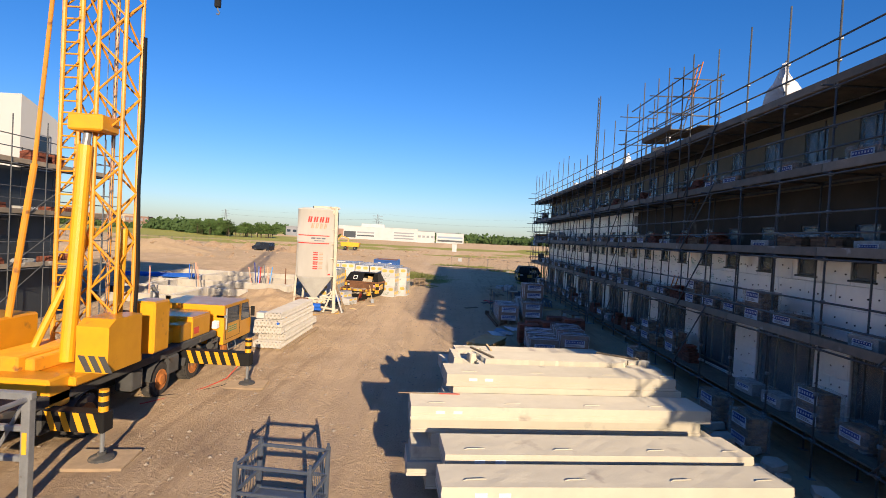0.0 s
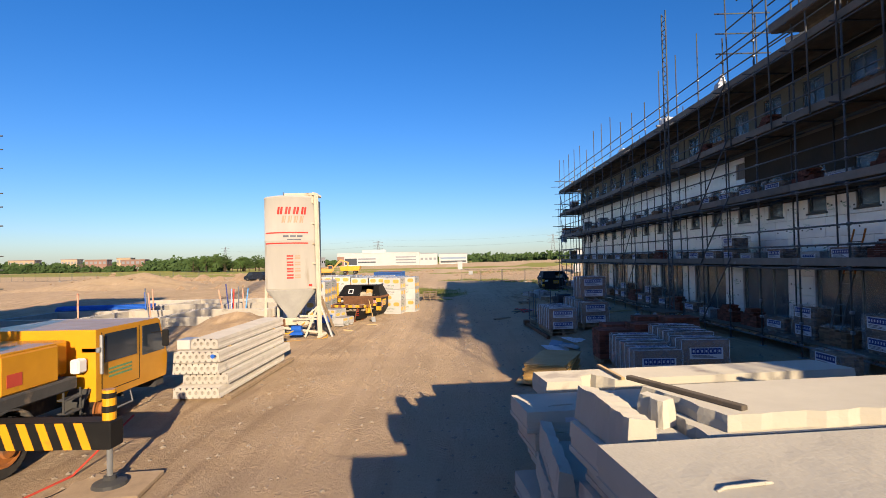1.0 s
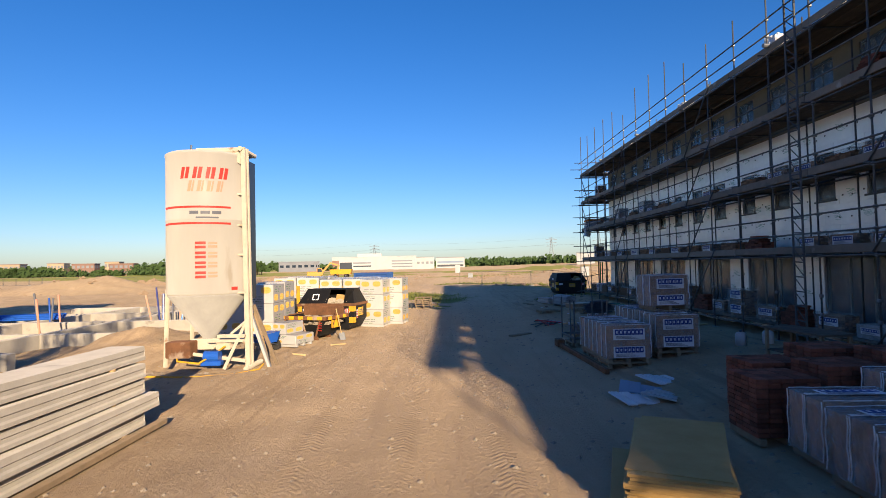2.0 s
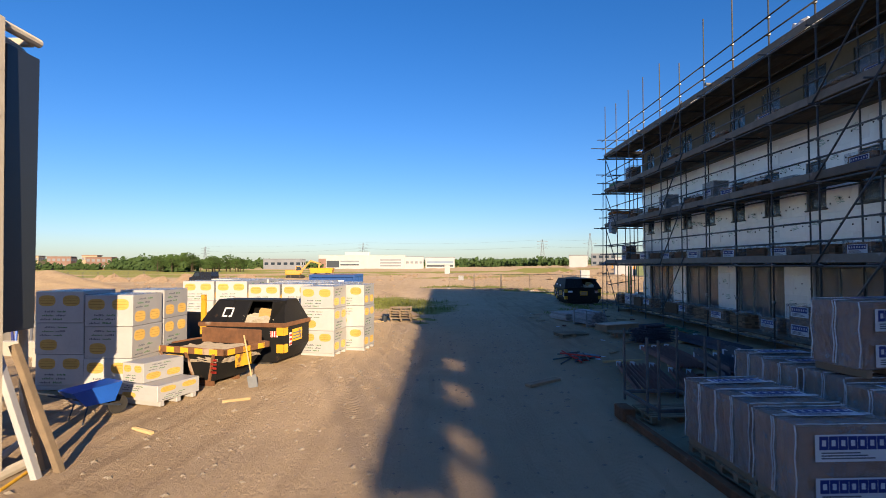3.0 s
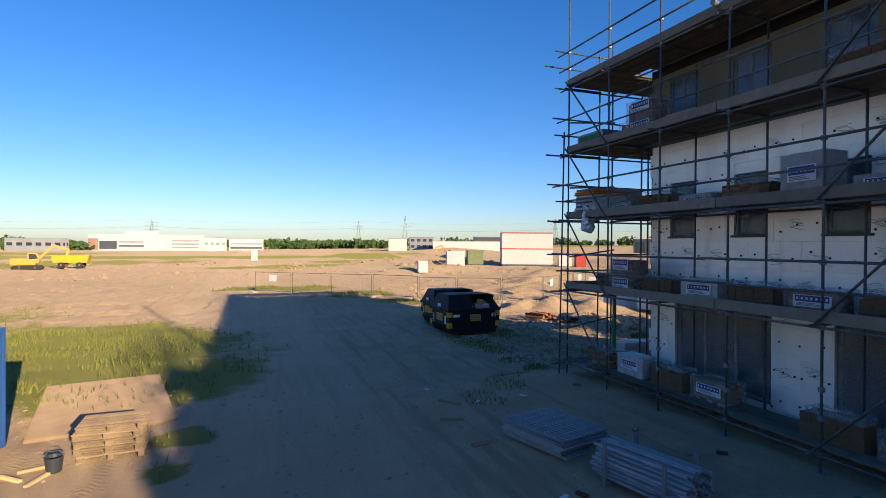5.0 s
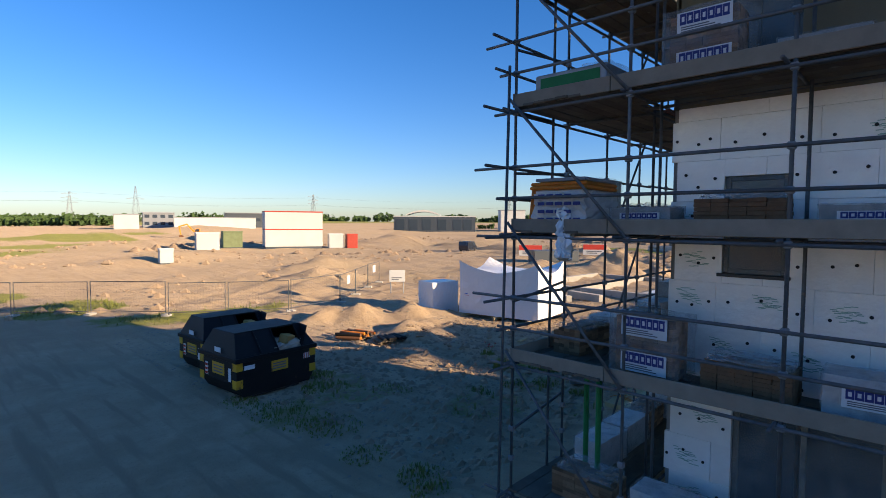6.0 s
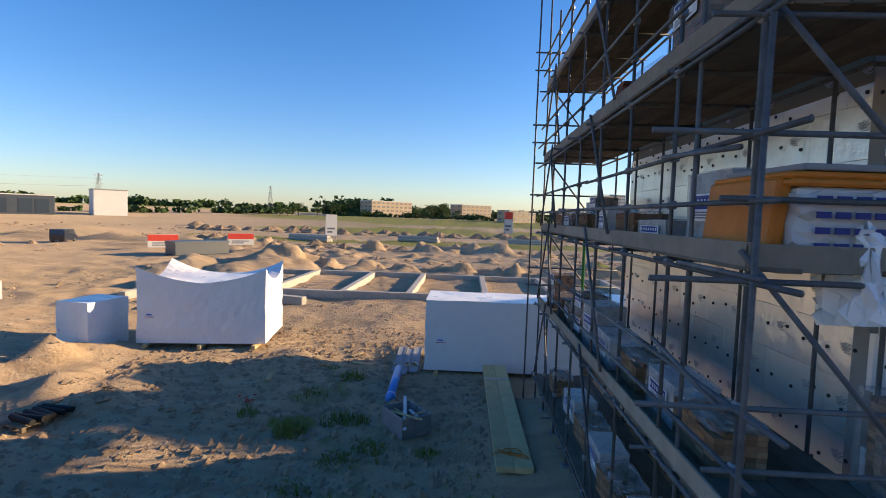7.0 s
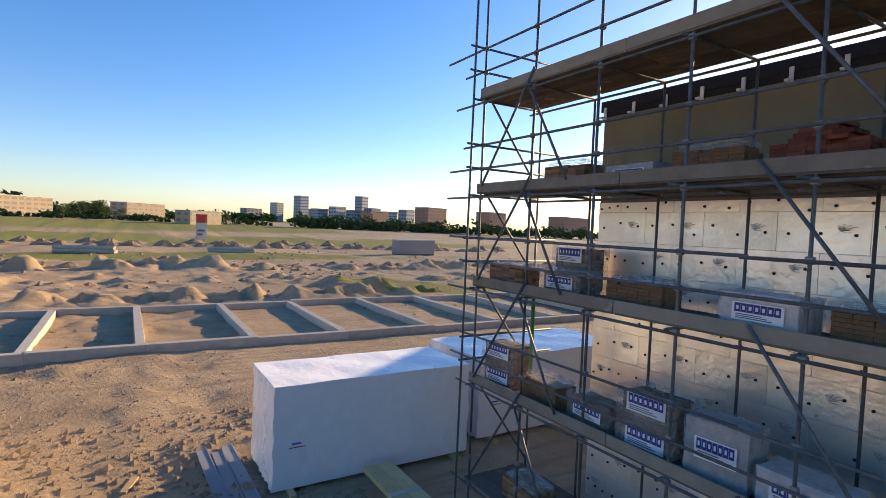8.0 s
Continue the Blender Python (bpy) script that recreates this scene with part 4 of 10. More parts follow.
# ---- brick packs on the decks ----
def label_on(t, w, h, m, squares=7):
    """A white label with a row of blue squares, on the plane y = 0, looking to -y."""
    lab = part("label", Mesh().box(-w / 2, -0.004, -h / 2, w / 2, 0, h / 2), "card", t, "white label with blue squares", m)
    sq = Mesh()
    s = w * 0.9 / squares
    for i in range(squares):
        a = -w * 0.45 + i * s
        sq.box(a + s * 0.03, -0.007, -h * 0.06, a + s * 0.97, -0.0035, h * 0.44)
        sq.mat(1).box(a + s * 0.30, -0.009, h * 0.08, a + s * 0.70, -0.0065, h * 0.30).mat(0)
    sq.mat(2)
    for k in range(3):
        sq.box(-w * 0.42, -0.006, -h * (0.20 + 0.10 * k), w * (0.1 + 0.1 * k), -0.0035, -h * (0.15 + 0.10 * k))
    part("print", sq, ["blueink", "card", "ink"], lab)


def lumpy(w, d, h, amp, seed, n=5):
    """A wrapped block: a box with soft corners and creased sides."""
    r = random.Random(seed)
    mb_ = Mesh()
    steps = [(i / n) for i in range(n + 1)]

    def pt(u, v, s):
        x, y, z = (u - 0.5) * w, (v - 0.5) * d, s * h
        return x, y, z
    grid = {}

    def vid(i, j, k):
        if (i, j, k) not in grid:
            x, y, z = pt(steps[i], steps[j], steps[k])
            e = sum(1 for q in (i, j, k) if q in (0, n))
            sh = 0.985 if e > 1 else 1.0
            grid[i, j, k] = len(mb_.v)
            mb_.v.append((x * sh + r.uniform(-amp, amp), y * sh + r.uniform(-amp, amp), z * (0.995 if k == n and e > 1 else 1) + (r.uniform(-amp, amp) if k else 0)))
        return grid[i, j, k]
    for i in range(n):
        for j in range(n):
            for f_ in ([vid(i, j, 0), vid(i, j + 1, 0), vid(i + 1, j + 1, 0), vid(i + 1, j, 0)], [vid(i, j, n), vid(i + 1, j, n), vid(i + 1, j + 1, n), vid(i, j + 1, n)],
                       [vid(i, 0, j), vid(i + 1, 0, j), vid(i + 1, 0, j + 1), vid(i, 0, j + 1)], [vid(i, n, j), vid(i, n, j + 1), vid(i + 1, n, j + 1), vid(i + 1, n, j)],
                       [vid(0, i, j), vid(0, i, j + 1), vid(0, i + 1, j + 1), vid(0, i + 1, j)], [vid(n, i, j), vid(n, i + 1, j), vid(n, i + 1, j + 1), vid(n, i, j + 1)]):
                mb_.f.append(tuple(f_))
                mb_.mi.append(0)
    return mb_


BL, BD, BHH = 0.205, 0.098, 0.052
brick_one = Mesh().cham(0, 0, 0, BL, BD, BHH, 0.004).data("brick", "brick")


def bricks_joined(nx_, ny_, nz_, skip=0.0, seed=1):
    r = random.Random(seed)
    mb_ = Mesh()
    for k in range(nz_):
        for i in range(nx_):
            for j in range(ny_):
                if 0 < i < nx_ - 1 and 0 < j < ny_ - 1 and k < nz_ - 1:
                    continue
                if k == nz_ - 1 and r.random() < skip:
                    continue
                x, y, z = (i - nx_ / 2) * (BL + 0.004) + r.uniform(-.004, .004), (j - ny_ / 2) * (BD + 0.003) + r.uniform(-.003, .003), k * (BHH + 0.003)
                mb_.box(x, y, z, x + BL, y + BD, z + BHH)
    return mb_


def pack_wrapped(w, d, h, body, seed, label=True, name="brick_pack", text="wrapped pack of bricks with blue-on-white label"):
    t = thing(name, pose(0, 0, -50), text, "bricks", "brick packs")
    if body == "packbody":
        nx_, ny_, nz_ = max(2, int(w / 0.209)), max(2, int(d / 0.101)), int((h - 0.06) / 0.058)
        tagged(part("bricks", bricks_joined(nx_, ny_, nz_, 0, seed), "brick", t, "brown bricks in courses", pose(0, 0, 0.06)), kind="stuff")
        for xx in (-w * 0.3, 0, w * 0.3):
            part("skid", Mesh().box(xx - 0.06, -d / 2 + 0.02, 0, xx + 0.06, d / 2 - 0.02, 0.058), "pallet", t)
    else:
        part("bricks", lumpy(w, d, h, 0.006, seed), body, t)
    part("film", lumpy(w + 0.03, d + 0.03, h + 0.015, 0.014, seed + 9), "film", t, "creased clear plastic film", pose(0, 0, 0.002))
    if label:
        for zz in ((h * 0.80, h * 0.26) if h > 0.9 else (h * 0.56,)):
            label_on(t, w * 0.66, min(0.29, h * 0.44), pose(0.02, -d / 2 - 0.032, zz))
    return t


def pack_open(seed, film=True):
    t = thing("brick_pack", pose(0, 0, -50), "opened pack of brown bricks with film on top", "bricks", "brick packs")
    part("bricks", bricks_joined(5, 5, 8, 0.3, seed), "brick", t)
    if film:
        part("film", lumpy(0.9, 0.5, 0.10, 0.03, seed, 6), "film", t, "torn plastic film on top", pose(0.02, 0.01, 0.42))
    return t


def pack_bricks(seed):
    """The packs passed nearest, brick by brick."""
    r = random.Random(seed)
    t = thing("brick_pack", pose(0, 0, -50), "opened pack of brown bricks stacked in courses", "bricks", "brick packs")
    for k in range(8):
        for i in range(5):
            for j in (0, 4):
                if k == 7 and r.random() < 0.3:
                    continue
                part("brick", brick_one, None, t, m=pose((i - 2.5) * 0.209 + r.uniform(-.005, .005), (j - 2.5) * 0.101 + r.uniform(-.005, .005), k * 0.055, 0, 0, r.uniform(-1.5, 1.5)))
    part("bricks", Mesh().box(-0.51, -0.145, 0, 0.51, 0.145, 0.43), "brick", t)
    part("film", lumpy(0.95, 0.45, 0.09, 0.03, seed, 6), "film", t, "torn plastic film on top", pose(0.02, 0.0, 0.44))
    return t


def pack_stepped(seed):
    t = thing("brick_pack", pose(0, 0, -50), "loose stepped stack of dark red bricks", "bricks", "brick packs")
    mb_ = bricks_joined(5, 4, 7, 0.2, seed)
    for k in range(4):
        for i in range(3 - k // 2):
            for j in range(4):
                x, y = (i - 1.5 + 0.25 * k) * 0.209, (j - 2) * 0.101
                mb_.box(x, y, (7 + k) * 0.055, x + BL, y + BD, (7 + k) * 0.055 + BHH)
    part("bricks", mb_, "brickred", t)
    return t


protos = {
    "tall": pack_wrapped(1.02, 0.52, 0.95, "packbody", 11),
    "grey": pack_wrapped(0.86, 0.55, 0.86, "packgrey", 12, name="block_pack", text="pack of grey blocks shrink-wrapped with blue-squared label"),
    "low": pack_wrapped(1.0, 0.52, 0.5, "packbody", 13),
    "lowgrey": pack_wrapped(0.9, 0.5, 0.34, "packgrey", 14, name="block_pack", text="low pack of grey blocks under plastic film"),
    "open": pack_open(15),
    "bag": pack_wrapped(1.0, 0.52, 0.52, "white", 17, text="brick pack in white printed film with blue label"),
    "stepped": pack_stepped(16),
}
first = {}


def put_pack(kind, x, y, z, rz=0.0):
    m = pose(x, y, z, 0, 0, rz)
    if kind == "bricks":
        pack_bricks(int(x * 31 + y * 7)).matrix_basis = m
    elif kind not in first:
        protos[kind].matrix_basis = m
        first[kind] = protos[kind]
    else:
        copy_thing(protos[kind], m)


fronts = {  # along each deck, from the far corner back: first place, then the kinds
    0: (54.9, ["open", "bag", "bricks", "low", "", "bricks", "low", "open", "low", "open", "low"]),
    1: (53.95, ["tall", "bricks", "bag", "bricks", "low", "bricks", "bag", "open", "low", "bricks", "low", "open", "low"]),
    2: (54.1, ["lowgrey", "bricks", "lowgrey", "open", "grey", "lowgrey", "open", "grey", "low", "open", "lowgrey"]),
    3: (53.3, ["tall", "lowgrey", "", "", "bricks", "", "lowgrey", "open", "", "low", "", "open"]),
}
for lv, (y, kinds) in fronts.items():
    n_ = 0
    while y > Y0 + 1:
        kind = kinds[n_] if n_ < len(kinds) else rng.choice(["open", "low", "lowgrey", "stepped", "", "tall" if lv in (0, 1) else "open", "stepped" if lv < 3 else "", "low"])
        if kind:
            put_pack(kind, SX + 0.62 + rng.uniform(-.05, .05), y, DECKS[lv] - 0.018, -90 + rng.uniform(-4, 4))
        y -= 1.28 if n_ < 8 else rng.uniform(1.25, 1.6)
        n_ += 1
ends = {
    0: [(11.3, "bag"), (12.4, "bag"), (13.6, "open"), (14.8, "bag"), (16.0, "open"), (17.4, "bag"), (19.2, "open")],
    1: [(10.7, "open"), (11.8, "bag"), (13.05, "open"), (14.2, "bag"), (15.25, "grey"), (16.35, "tall"), (17.5, "low"), (18.8, "bricks"), (20.1, "tall")],
    2: [(10.9, "grey"), (12.2, "lowgrey"), (13.5, "bricks"), (14.8, "bag"), (16.75, "bricks"), (18.4, "low"), (20.1, "open")],
    3: [(11.5, "tall"), (12.9, "low"), (14.3, "stepped"), (15.7, "bricks"), (17.05, "lowgrey"), (18.5, "open")],
}
for lv, rows_ in ends.items():
    for x, kind in rows_:
        put_pack(kind, x, SY - 0.55 + rng.uniform(-.08, .08), DECKS[lv] - 0.018, 180 + rng.uniform(-4, 4))
put_pack("tall", 18.9, SYI + 0.3, DECKS[2] - 0.018, 178)

# insulation sheets with an orange edge, in a torn white bag, on the corner of the second deck
bag = thing("insulation_bundle", pose(SX + 0.62, SY - 0.75, DECKS[2] - 0.018, 0, 0, 3), "torn white pack of insulation sheets with orange edges", "insulation pack")
part("sheet", Mesh().cham(-0.55, -0.42, 0.05, 0.55, 0.42, 0.62, 0.02), "white", bag)
bm_ = Mesh().cham(-0.48, 0.47, 0.03, 0.58, 0.60, 0.64, 0.025, pose(0, 0, 0, 6, 0, 0))
for k in range(2):
    bm_.cham(-0.60 + 0.03 * k, -0.46, 0.625 + 0.06 * k, 0.60 - 0.02 * k, 0.50, 0.68 + 0.06 * k, 0.02)
part("orange_sheet", bm_, "orange", bag, "orange-edged sheets slumping out of the bag")
part("dark_sheet", Mesh().cham(-0.58, -0.44, 0.75, 0.55, 0.40, 0.80, 0.01), "fargrey", bag)
part("torn_bag", lumpy(1.16, 0.9, 0.58, 0.03, 77, 8), "white", bag, "torn white printed bag", pose(0, 0, 0))
part("hanging_film", lumpy(0.42, 0.16, 0.75, 0.06, 78, 8), "wrap", bag, "loose white film hanging over the edge", pose(-0.55, -0.1, -0.45, 0, 10, 20))
ink = Mesh()
for k in range(4):
    for q in range(5 - k % 2):
        ink.box(-0.640, 0.32 - 0.15 * q - 0.11, 0.14 + 0.12 * k, -0.625, 0.32 - 0.15 * q, 0.19 + 0.12 * k)
tagged(part("print", ink, "blueink", bag), kind="stuff")
# a green crate on the third deck
crate = thing("crate", pose(SX + 0.6, SY - 0.9, DECKS[3] - 0.018, 0, 0, 0), "grey crate with a green front on the deck", "crate")
part("body", Mesh().cham(-0.5, -0.6, 0, 0.5, 0.6, 0.42, 0.015), "steel", crate)
part("front_panel", Mesh().cham(-0.515, -0.5, 0.08, -0.501, 0.5, 0.36, 0.004).cham(-0.4, 0.601, 0.08, 0.4, 0.615, 0.36, 0.004), "green", crate, "green front panel")
# things lying on the top deck
for y, l_ in ((50.5, 1.3), (44.0, 1.6), (33, 1.5)):
    tb = thing("steel_post", pose(SX - 0.25, y, DECKS[4] + 0.02, 0, 0, 12), "short pale steel post laid across the top deck", "post", "loose posts")
    part("post", Mesh().tube((0, 0, 0.09), (l_, 0, 0.09), 0.06, 10).cham(l_, -0.09, 0.0, l_ + 0.02, 0.09, 0.18, 0.004), "steel", tb)
for i, y in enumerate((46.5, 40.0, 33.6, 31.0, 24.2)):
    sh = thing("wrapped_bundle", pose(SXI - 0.55, y, DECKS[4] - 0.018, 0, 0, 8 * i), "white wrapped bundle standing on the top deck", "bundle", "roof bundles")
    part("wrap", lumpy(0.5, 0.5, 0.35 + 0.14 * (i % 3), 0.05, 90 + i, 6), "wrap", sh)
# a white sheet thrown over posts at the roof edge
def draped_sheet(x, y, z, w, h, seed):
    r = random.Random(seed)
    t = thing("dust_sheet", pose(x, y, z), "white plastic sheet draped over posts at the roof edge", "sheet", "dust sheets")
    n = 9
    pts, fs = [], []
    for i in range(n):
        for j in range(n):
            u, v = i / (n - 1) - 0.5, j / (n - 1)
            k_ = 1 - 0.85 * v
            pts.append((0.35 * k_ * math.sin(u * 9 + 3 * v) + 0.25 * (1 - v) * (-1 if i % 2 else 1) * 0.5 + r.uniform(-.03, .03), u * w * k_ + 0.12 * v, h * v + r.uniform(-.04, .04) * (v > 0)))
    for i in range(n - 1):
        for j in range(n - 1):
            a = i * n + j
            fs.append((a, a + n, a + n + 1, a + 1))
    m_ = Mesh().add(pts, fs)
    m_.add([(p[0] + 0.03, p[1], p[2]) for p in pts], [tuple(reversed(f_)) for f_ in fs])
    part("sheet", m_, "wrap", t)
    part("post", Mesh().tube((0.05, 0.1, 0), (0.05, 0.12, h + 0.1), 0.025, 8), "tube", t)


draped_sheet(9.95, 15.3, DECKS[4] - 0.02, 1.7, 1.45, 5)
draped_sheet(9.9, 28.6, DECKS[4] - 0.02, 0.9, 0.95, 6)
# two green props at the corner
for x, y in ((10.2, 54.9), (10.45, 55.25), (20.0, 54.9)):
    pr = thing("steel_prop", pose(x, y, DECKS[0] - 0.02 if x < 15 else DECKS[1] - 0.02), "green painted steel prop standing on the deck", "prop", "green props")
    part("tube", Mesh().tube((0, 0, 0), (0, 0, 2.0), 0.045, 10), "green", pr)
    part("base_plate", Mesh().cham(-0.08, -0.08, 0, 0.08, 0.08, 0.012, 0.003), "green", pr)



# ---- hollow core slabs beside the road ----
def hollow_slab(length, w=1.2, h=0.265, cores=7, broken=0):
    """A precast slab along y: rounded cores open at both ends, bevelled sides."""
    mb_ = Mesh()
    step = w * 0.93 / cores
    cy, rx, rz = h * 0.50, step * 0.27, h * 0.20
    for end, sgn in ((0, 1), (length, -1)):
        x = -w / 2 + w * 0.035
        mb_.add([(-w / 2, end, 0), (x, end, 0), (x, end, h), (-w / 2 + 0.02, end, h)], [(0, 1, 2, 3)])
        mb_.add([(w / 2, end, 0), (-x, end, 0), (-x, end, h), (w / 2 - 0.02, end, h)], [(0, 1, 2, 3)])
        for c in range(cores):
            a, b = x + c * step, x + (c + 1) * step
            mid = (a + b) / 2
            n = 12
            ring = [(mid + rx * math.cos(2 * math.pi * i / n), cy + rz * math.sin(2 * math.pi * i / n)) for i in range(n)]
            outer = []
            for i in range(n):
                c_, s_ = math.cos(2 * math.pi * i / n), math.sin(2 * math.pi * i / n)
                k_ = max(abs(c_), abs(s_))
                ux, uz = c_ / k_, s_ / k_
                outer.append((mid + ux * step / 2, cy + (uz * (h - cy) if uz > 0 else uz * cy)))
            vs = [(u, end, v) for u, v in outer] + [(u, end, v) for u, v in ring] + [(u, end + sgn * 0.6, v) for u, v in ring]
            fs = [(i, (i + 1) % n, n + (i + 1) % n, n + i) for i in range(n)] + [(n + i, n + (i + 1) % n, 2 * n + (i + 1) % n, 2 * n + i) for i in range(n)]
            fs.append(tuple(range(2 * n, 3 * n)))
            mb_.add(vs, fs)
    # skin: foot, shoulder groove, top
    prof = [(-w / 2, 0), (w / 2, 0), (w / 2, 0.06), (w / 2 - 0.03, 0.09), (w / 2 - 0.03, 0.15), (w / 2 - 0.01, 0.17), (w / 2 - 0.02, h), (-w / 2 + 0.02, h), (-w / 2 + 0.01, 0.17), (-w / 2 + 0.03, 0.15), (-w / 2 + 0.03, 0.09), (-w / 2, 0.06)]
    n = len(prof)
    mb_.add([(u, 0, v) for u, v in prof] + [(u, length, v) for u, v in prof], [(i, (i + 1) % n, n + (i + 1) % n, n + i) for i in range(n)])
    return mb_


def put_slab(mesh, m, label, group, marks=()):
    t = thing("concrete_slab", m, label, "concrete slab", group)
    part("slab", mesh, None, t)
    return t


slab7 = hollow_slab(5.2).data("slab", "slab")
slab_n = hollow_slab(5.2, 0.72, 0.265, 4).data("slab", "slab")
for k in range(5):
    z = 0.10 + k * 0.305
    me_ = slab_n if k == 4 else slab7
    x = -7.06 if k < 4 else -6.90
    t = put_slab(me_, pose(x + (0.0, 0.12, -0.03, 0.02, 0.0)[k], 22.05 + (0, 0.28, 0.05, 0, 0.15)[k], z), "grey hollow-core concrete slab in a roadside stack", "stacked slabs")
    if k == 4:
        part("foam_plug", Mesh().cham(-0.72, -0.02, 0.0, -0.37, 0.5, 0.26, 0.02), "white", t, "white foam block")
    if k == 3:
        part("plug", Mesh().tube((0.42, -0.015, 0.15), (0.42, 0.05, 0.15), 0.055, 10), "bluepipe", t, "blue plastic plug")
for y in (22.9, 26.4):
    for k in range(1, 5):
        t = thing("timber_batten", pose(-7.06, y, 0.07 + k * 0.305 - 0.004), "thin timber batten between concrete slabs", "batten", "slab battens")
        part("batten", Mesh().box(-0.55, -0.04, -0.001, 0.55, 0.04, 0.033), "timber", t)
t = thing("timber_beam", pose(-6.30, 21.2, 0.02, 0, 0, 0), "long brown timber bearer on the sand", "timber")
part("beam", Mesh().cham(-0.08, 1.0, 0, 0.08, 6.4, 0.10, 0.01), "pallet", t)
for y in (22.5, 26.6):
    t = thing("timber_beam", pose(-7.1, y, 0.0), "squared timber bearer under the slab stack", "timber")
    part("beam", Mesh().cham(-0.7, -0.06, 0, 0.7, 0.06, 0.10, 0.01), "pallet", t)

# ---- wide precast slabs lying across, in rows ----
rows_ = [  # y from, y to, x from, x to, top
    (7.3, 8.1, 0.58, 6.1, 1.64), (8.4, 9.35, 0.62, 6.1, 1.66), (10.05, 11.0, -0.08, 6.2, 1.89), (11.25, 12.25, 0.6, 5.9, 2.25), (15.35, 16.25, 0.44, 6.2, 1.56)]
SKEW = 7.0                                       # the rows lie a little askew to the road


def flat_slab(w, d, h, seed, notch=True):
    r = random.Random(seed)
    mb_ = Mesh()
    zl = [0, 0.05, 0.055, 0.12, 0.125, h]
    inn = [0.0, 0.0, 0.012, 0.012, 0.003, 0.012]
    for (a, ia), (b, ib) in zip(zip(zl, inn), list(zip(zl, inn))[1:]):
        mb_.add([(ia, ia, a), (w - ia, ia, a), (w - ia, d - ia, a), (ia, d - ia, a), (ib, ib, b), (w - ib, ib, b), (w - ib, d - ib, b), (ib, d - ib, b)],
                [(0, 1, 5, 4), (1, 2, 6, 5), (2, 3, 7, 6), (3, 0, 4, 7)])
    mb_.add([(0, 0, 0), (w, 0, 0), (w, d, 0), (0, d, 0)], [(3, 2, 1, 0)])
    # the top in strips, slightly uneven, with a broken end
    nx_, ny_ = 26, 5
    g = [[(0.012 + (w - 0.024) * i / nx_, 0.012 + (d - 0.024) * j / ny_, h + (r.uniform(-0.004, 0.004) if 0 < i < nx_ and 0 < j < ny_ else 0)) for j in range(ny_ + 1)] for i in range(nx_ + 1)]
    o = [p for row_ in g for p in row_]
    fs = [(i * (ny_ + 1) + j, (i + 1) * (ny_ + 1) + j, (i + 1) * (ny_ + 1) + j + 1, i * (ny_ + 1) + j + 1) for i in range(nx_) for j in range(ny_)]
    return mb_.add(o, fs)


seed = 0
for y0, y1, x0, x1, top in rows_:
    z = top - 0.265
    k = 0
    while z > 0.0:
        seed += 1
        ox, oy = rng.uniform(-0.25, 0.15) if k else 0, rng.uniform(-0.06, 0.06) if k else 0
        short = rng.uniform(0, 0.5) if k else 0
        t = thing("concrete_slab", pose(x0, y0, 0, 0, 0, SKEW) @ pose(ox + short, oy, z), "pale precast concrete slab lying in a row of stacks", "concrete slab", "precast slab rows")
        part("slab", flat_slab(x1 - x0 - short, y1 - y0, 0.262, seed), "precast", t)
        if k == 0:
            tags = Mesh()
            for q in range(2):
                tx = 0.5 + q * 0.35
                tags.cham(tx, -0.004, 0.12, tx + 0.18, 0.0, 0.18, 0.001)
            part("tag", tags, "card", t, "white paper tag")
            lo = Mesh()
            for tx in (0.35, 1.9, 3.6, 5.0):
                lo.tube((tx, 0.22, 0.260), (tx + 0.06, 0.24, 0.272), 0.010, 5).tube((tx + 0.06, 0.24, 0.272), (tx + 0.3, 0.26, 0.272), 0.010, 5).tube((tx + 0.3, 0.26, 0.272), (tx + 0.36, 0.28, 0.260), 0.010, 5)
            part("lifting_loop", lo, "precast", t, "cast-in lifting loops")
        z -= 0.272
        k += 1
    for xb in (x0 + 0.9, x1 - 1.1):
        t = thing("timber_beam", pose(x0, y0, 0, 0, 0, SKEW) @ pose(xb - x0, (y1 - y0) / 2, 0, 0, 0, 90), "squared timber bearer under precast slabs", "timber")
        part("beam", Mesh().cham(-(y1 - y0) / 2 - 0.1, -0.06, 0, (y1 - y0) / 2 + 0.1, 0.06, max(0.1, z + 0.272), 0.01), "pallet", t)
# slabs with broken edges: an outline with jagged bites, rough along the break
def broken_slab(outline, h, seed, step=0.09, rough=0.025):
    r = random.Random(seed)
    pts = []
    for (xa, ya, ja), (xb, yb, jb) in zip(outline, outline[1:] + outline[:1]):
        n_ = max(1, int(math.hypot(xb - xa, yb - ya) / step)) if ja else 1
        for i in range(n_):
            f_ = i / n_
            jit = rough if ja and i else 0.0
            pts.append((xa + (xb - xa) * f_ + r.uniform(-jit, jit), ya + (yb - ya) * f_ + r.uniform(-jit, jit)))
    n_ = len(pts)
    cx_, cy_ = sum(q[0] for q in pts) / n_, sum(q[1] for q in pts) / n_
    vs = [(x, y, 0) for x, y in pts] + [(x + r.uniform(-.006, .006), y + r.uniform(-.006, .006), h * 0.55) for x, y in pts] + [(x + 0.012 * (1 if cx_ > x else -1), y + 0.012 * (1 if cy_ > y else -1), h) for x, y in pts]
    fs = [tuple(range(n_ - 1, -1, -1)), tuple(range(2 * n_, 3 * n_))]
    for k in range(2):
        fs += [(k * n_ + i, k * n_ + (i + 1) % n_, (k + 1) * n_ + (i + 1) % n_, (k + 1) * n_ + i) for i in range(n_)]
    return Mesh().add(vs, fs)


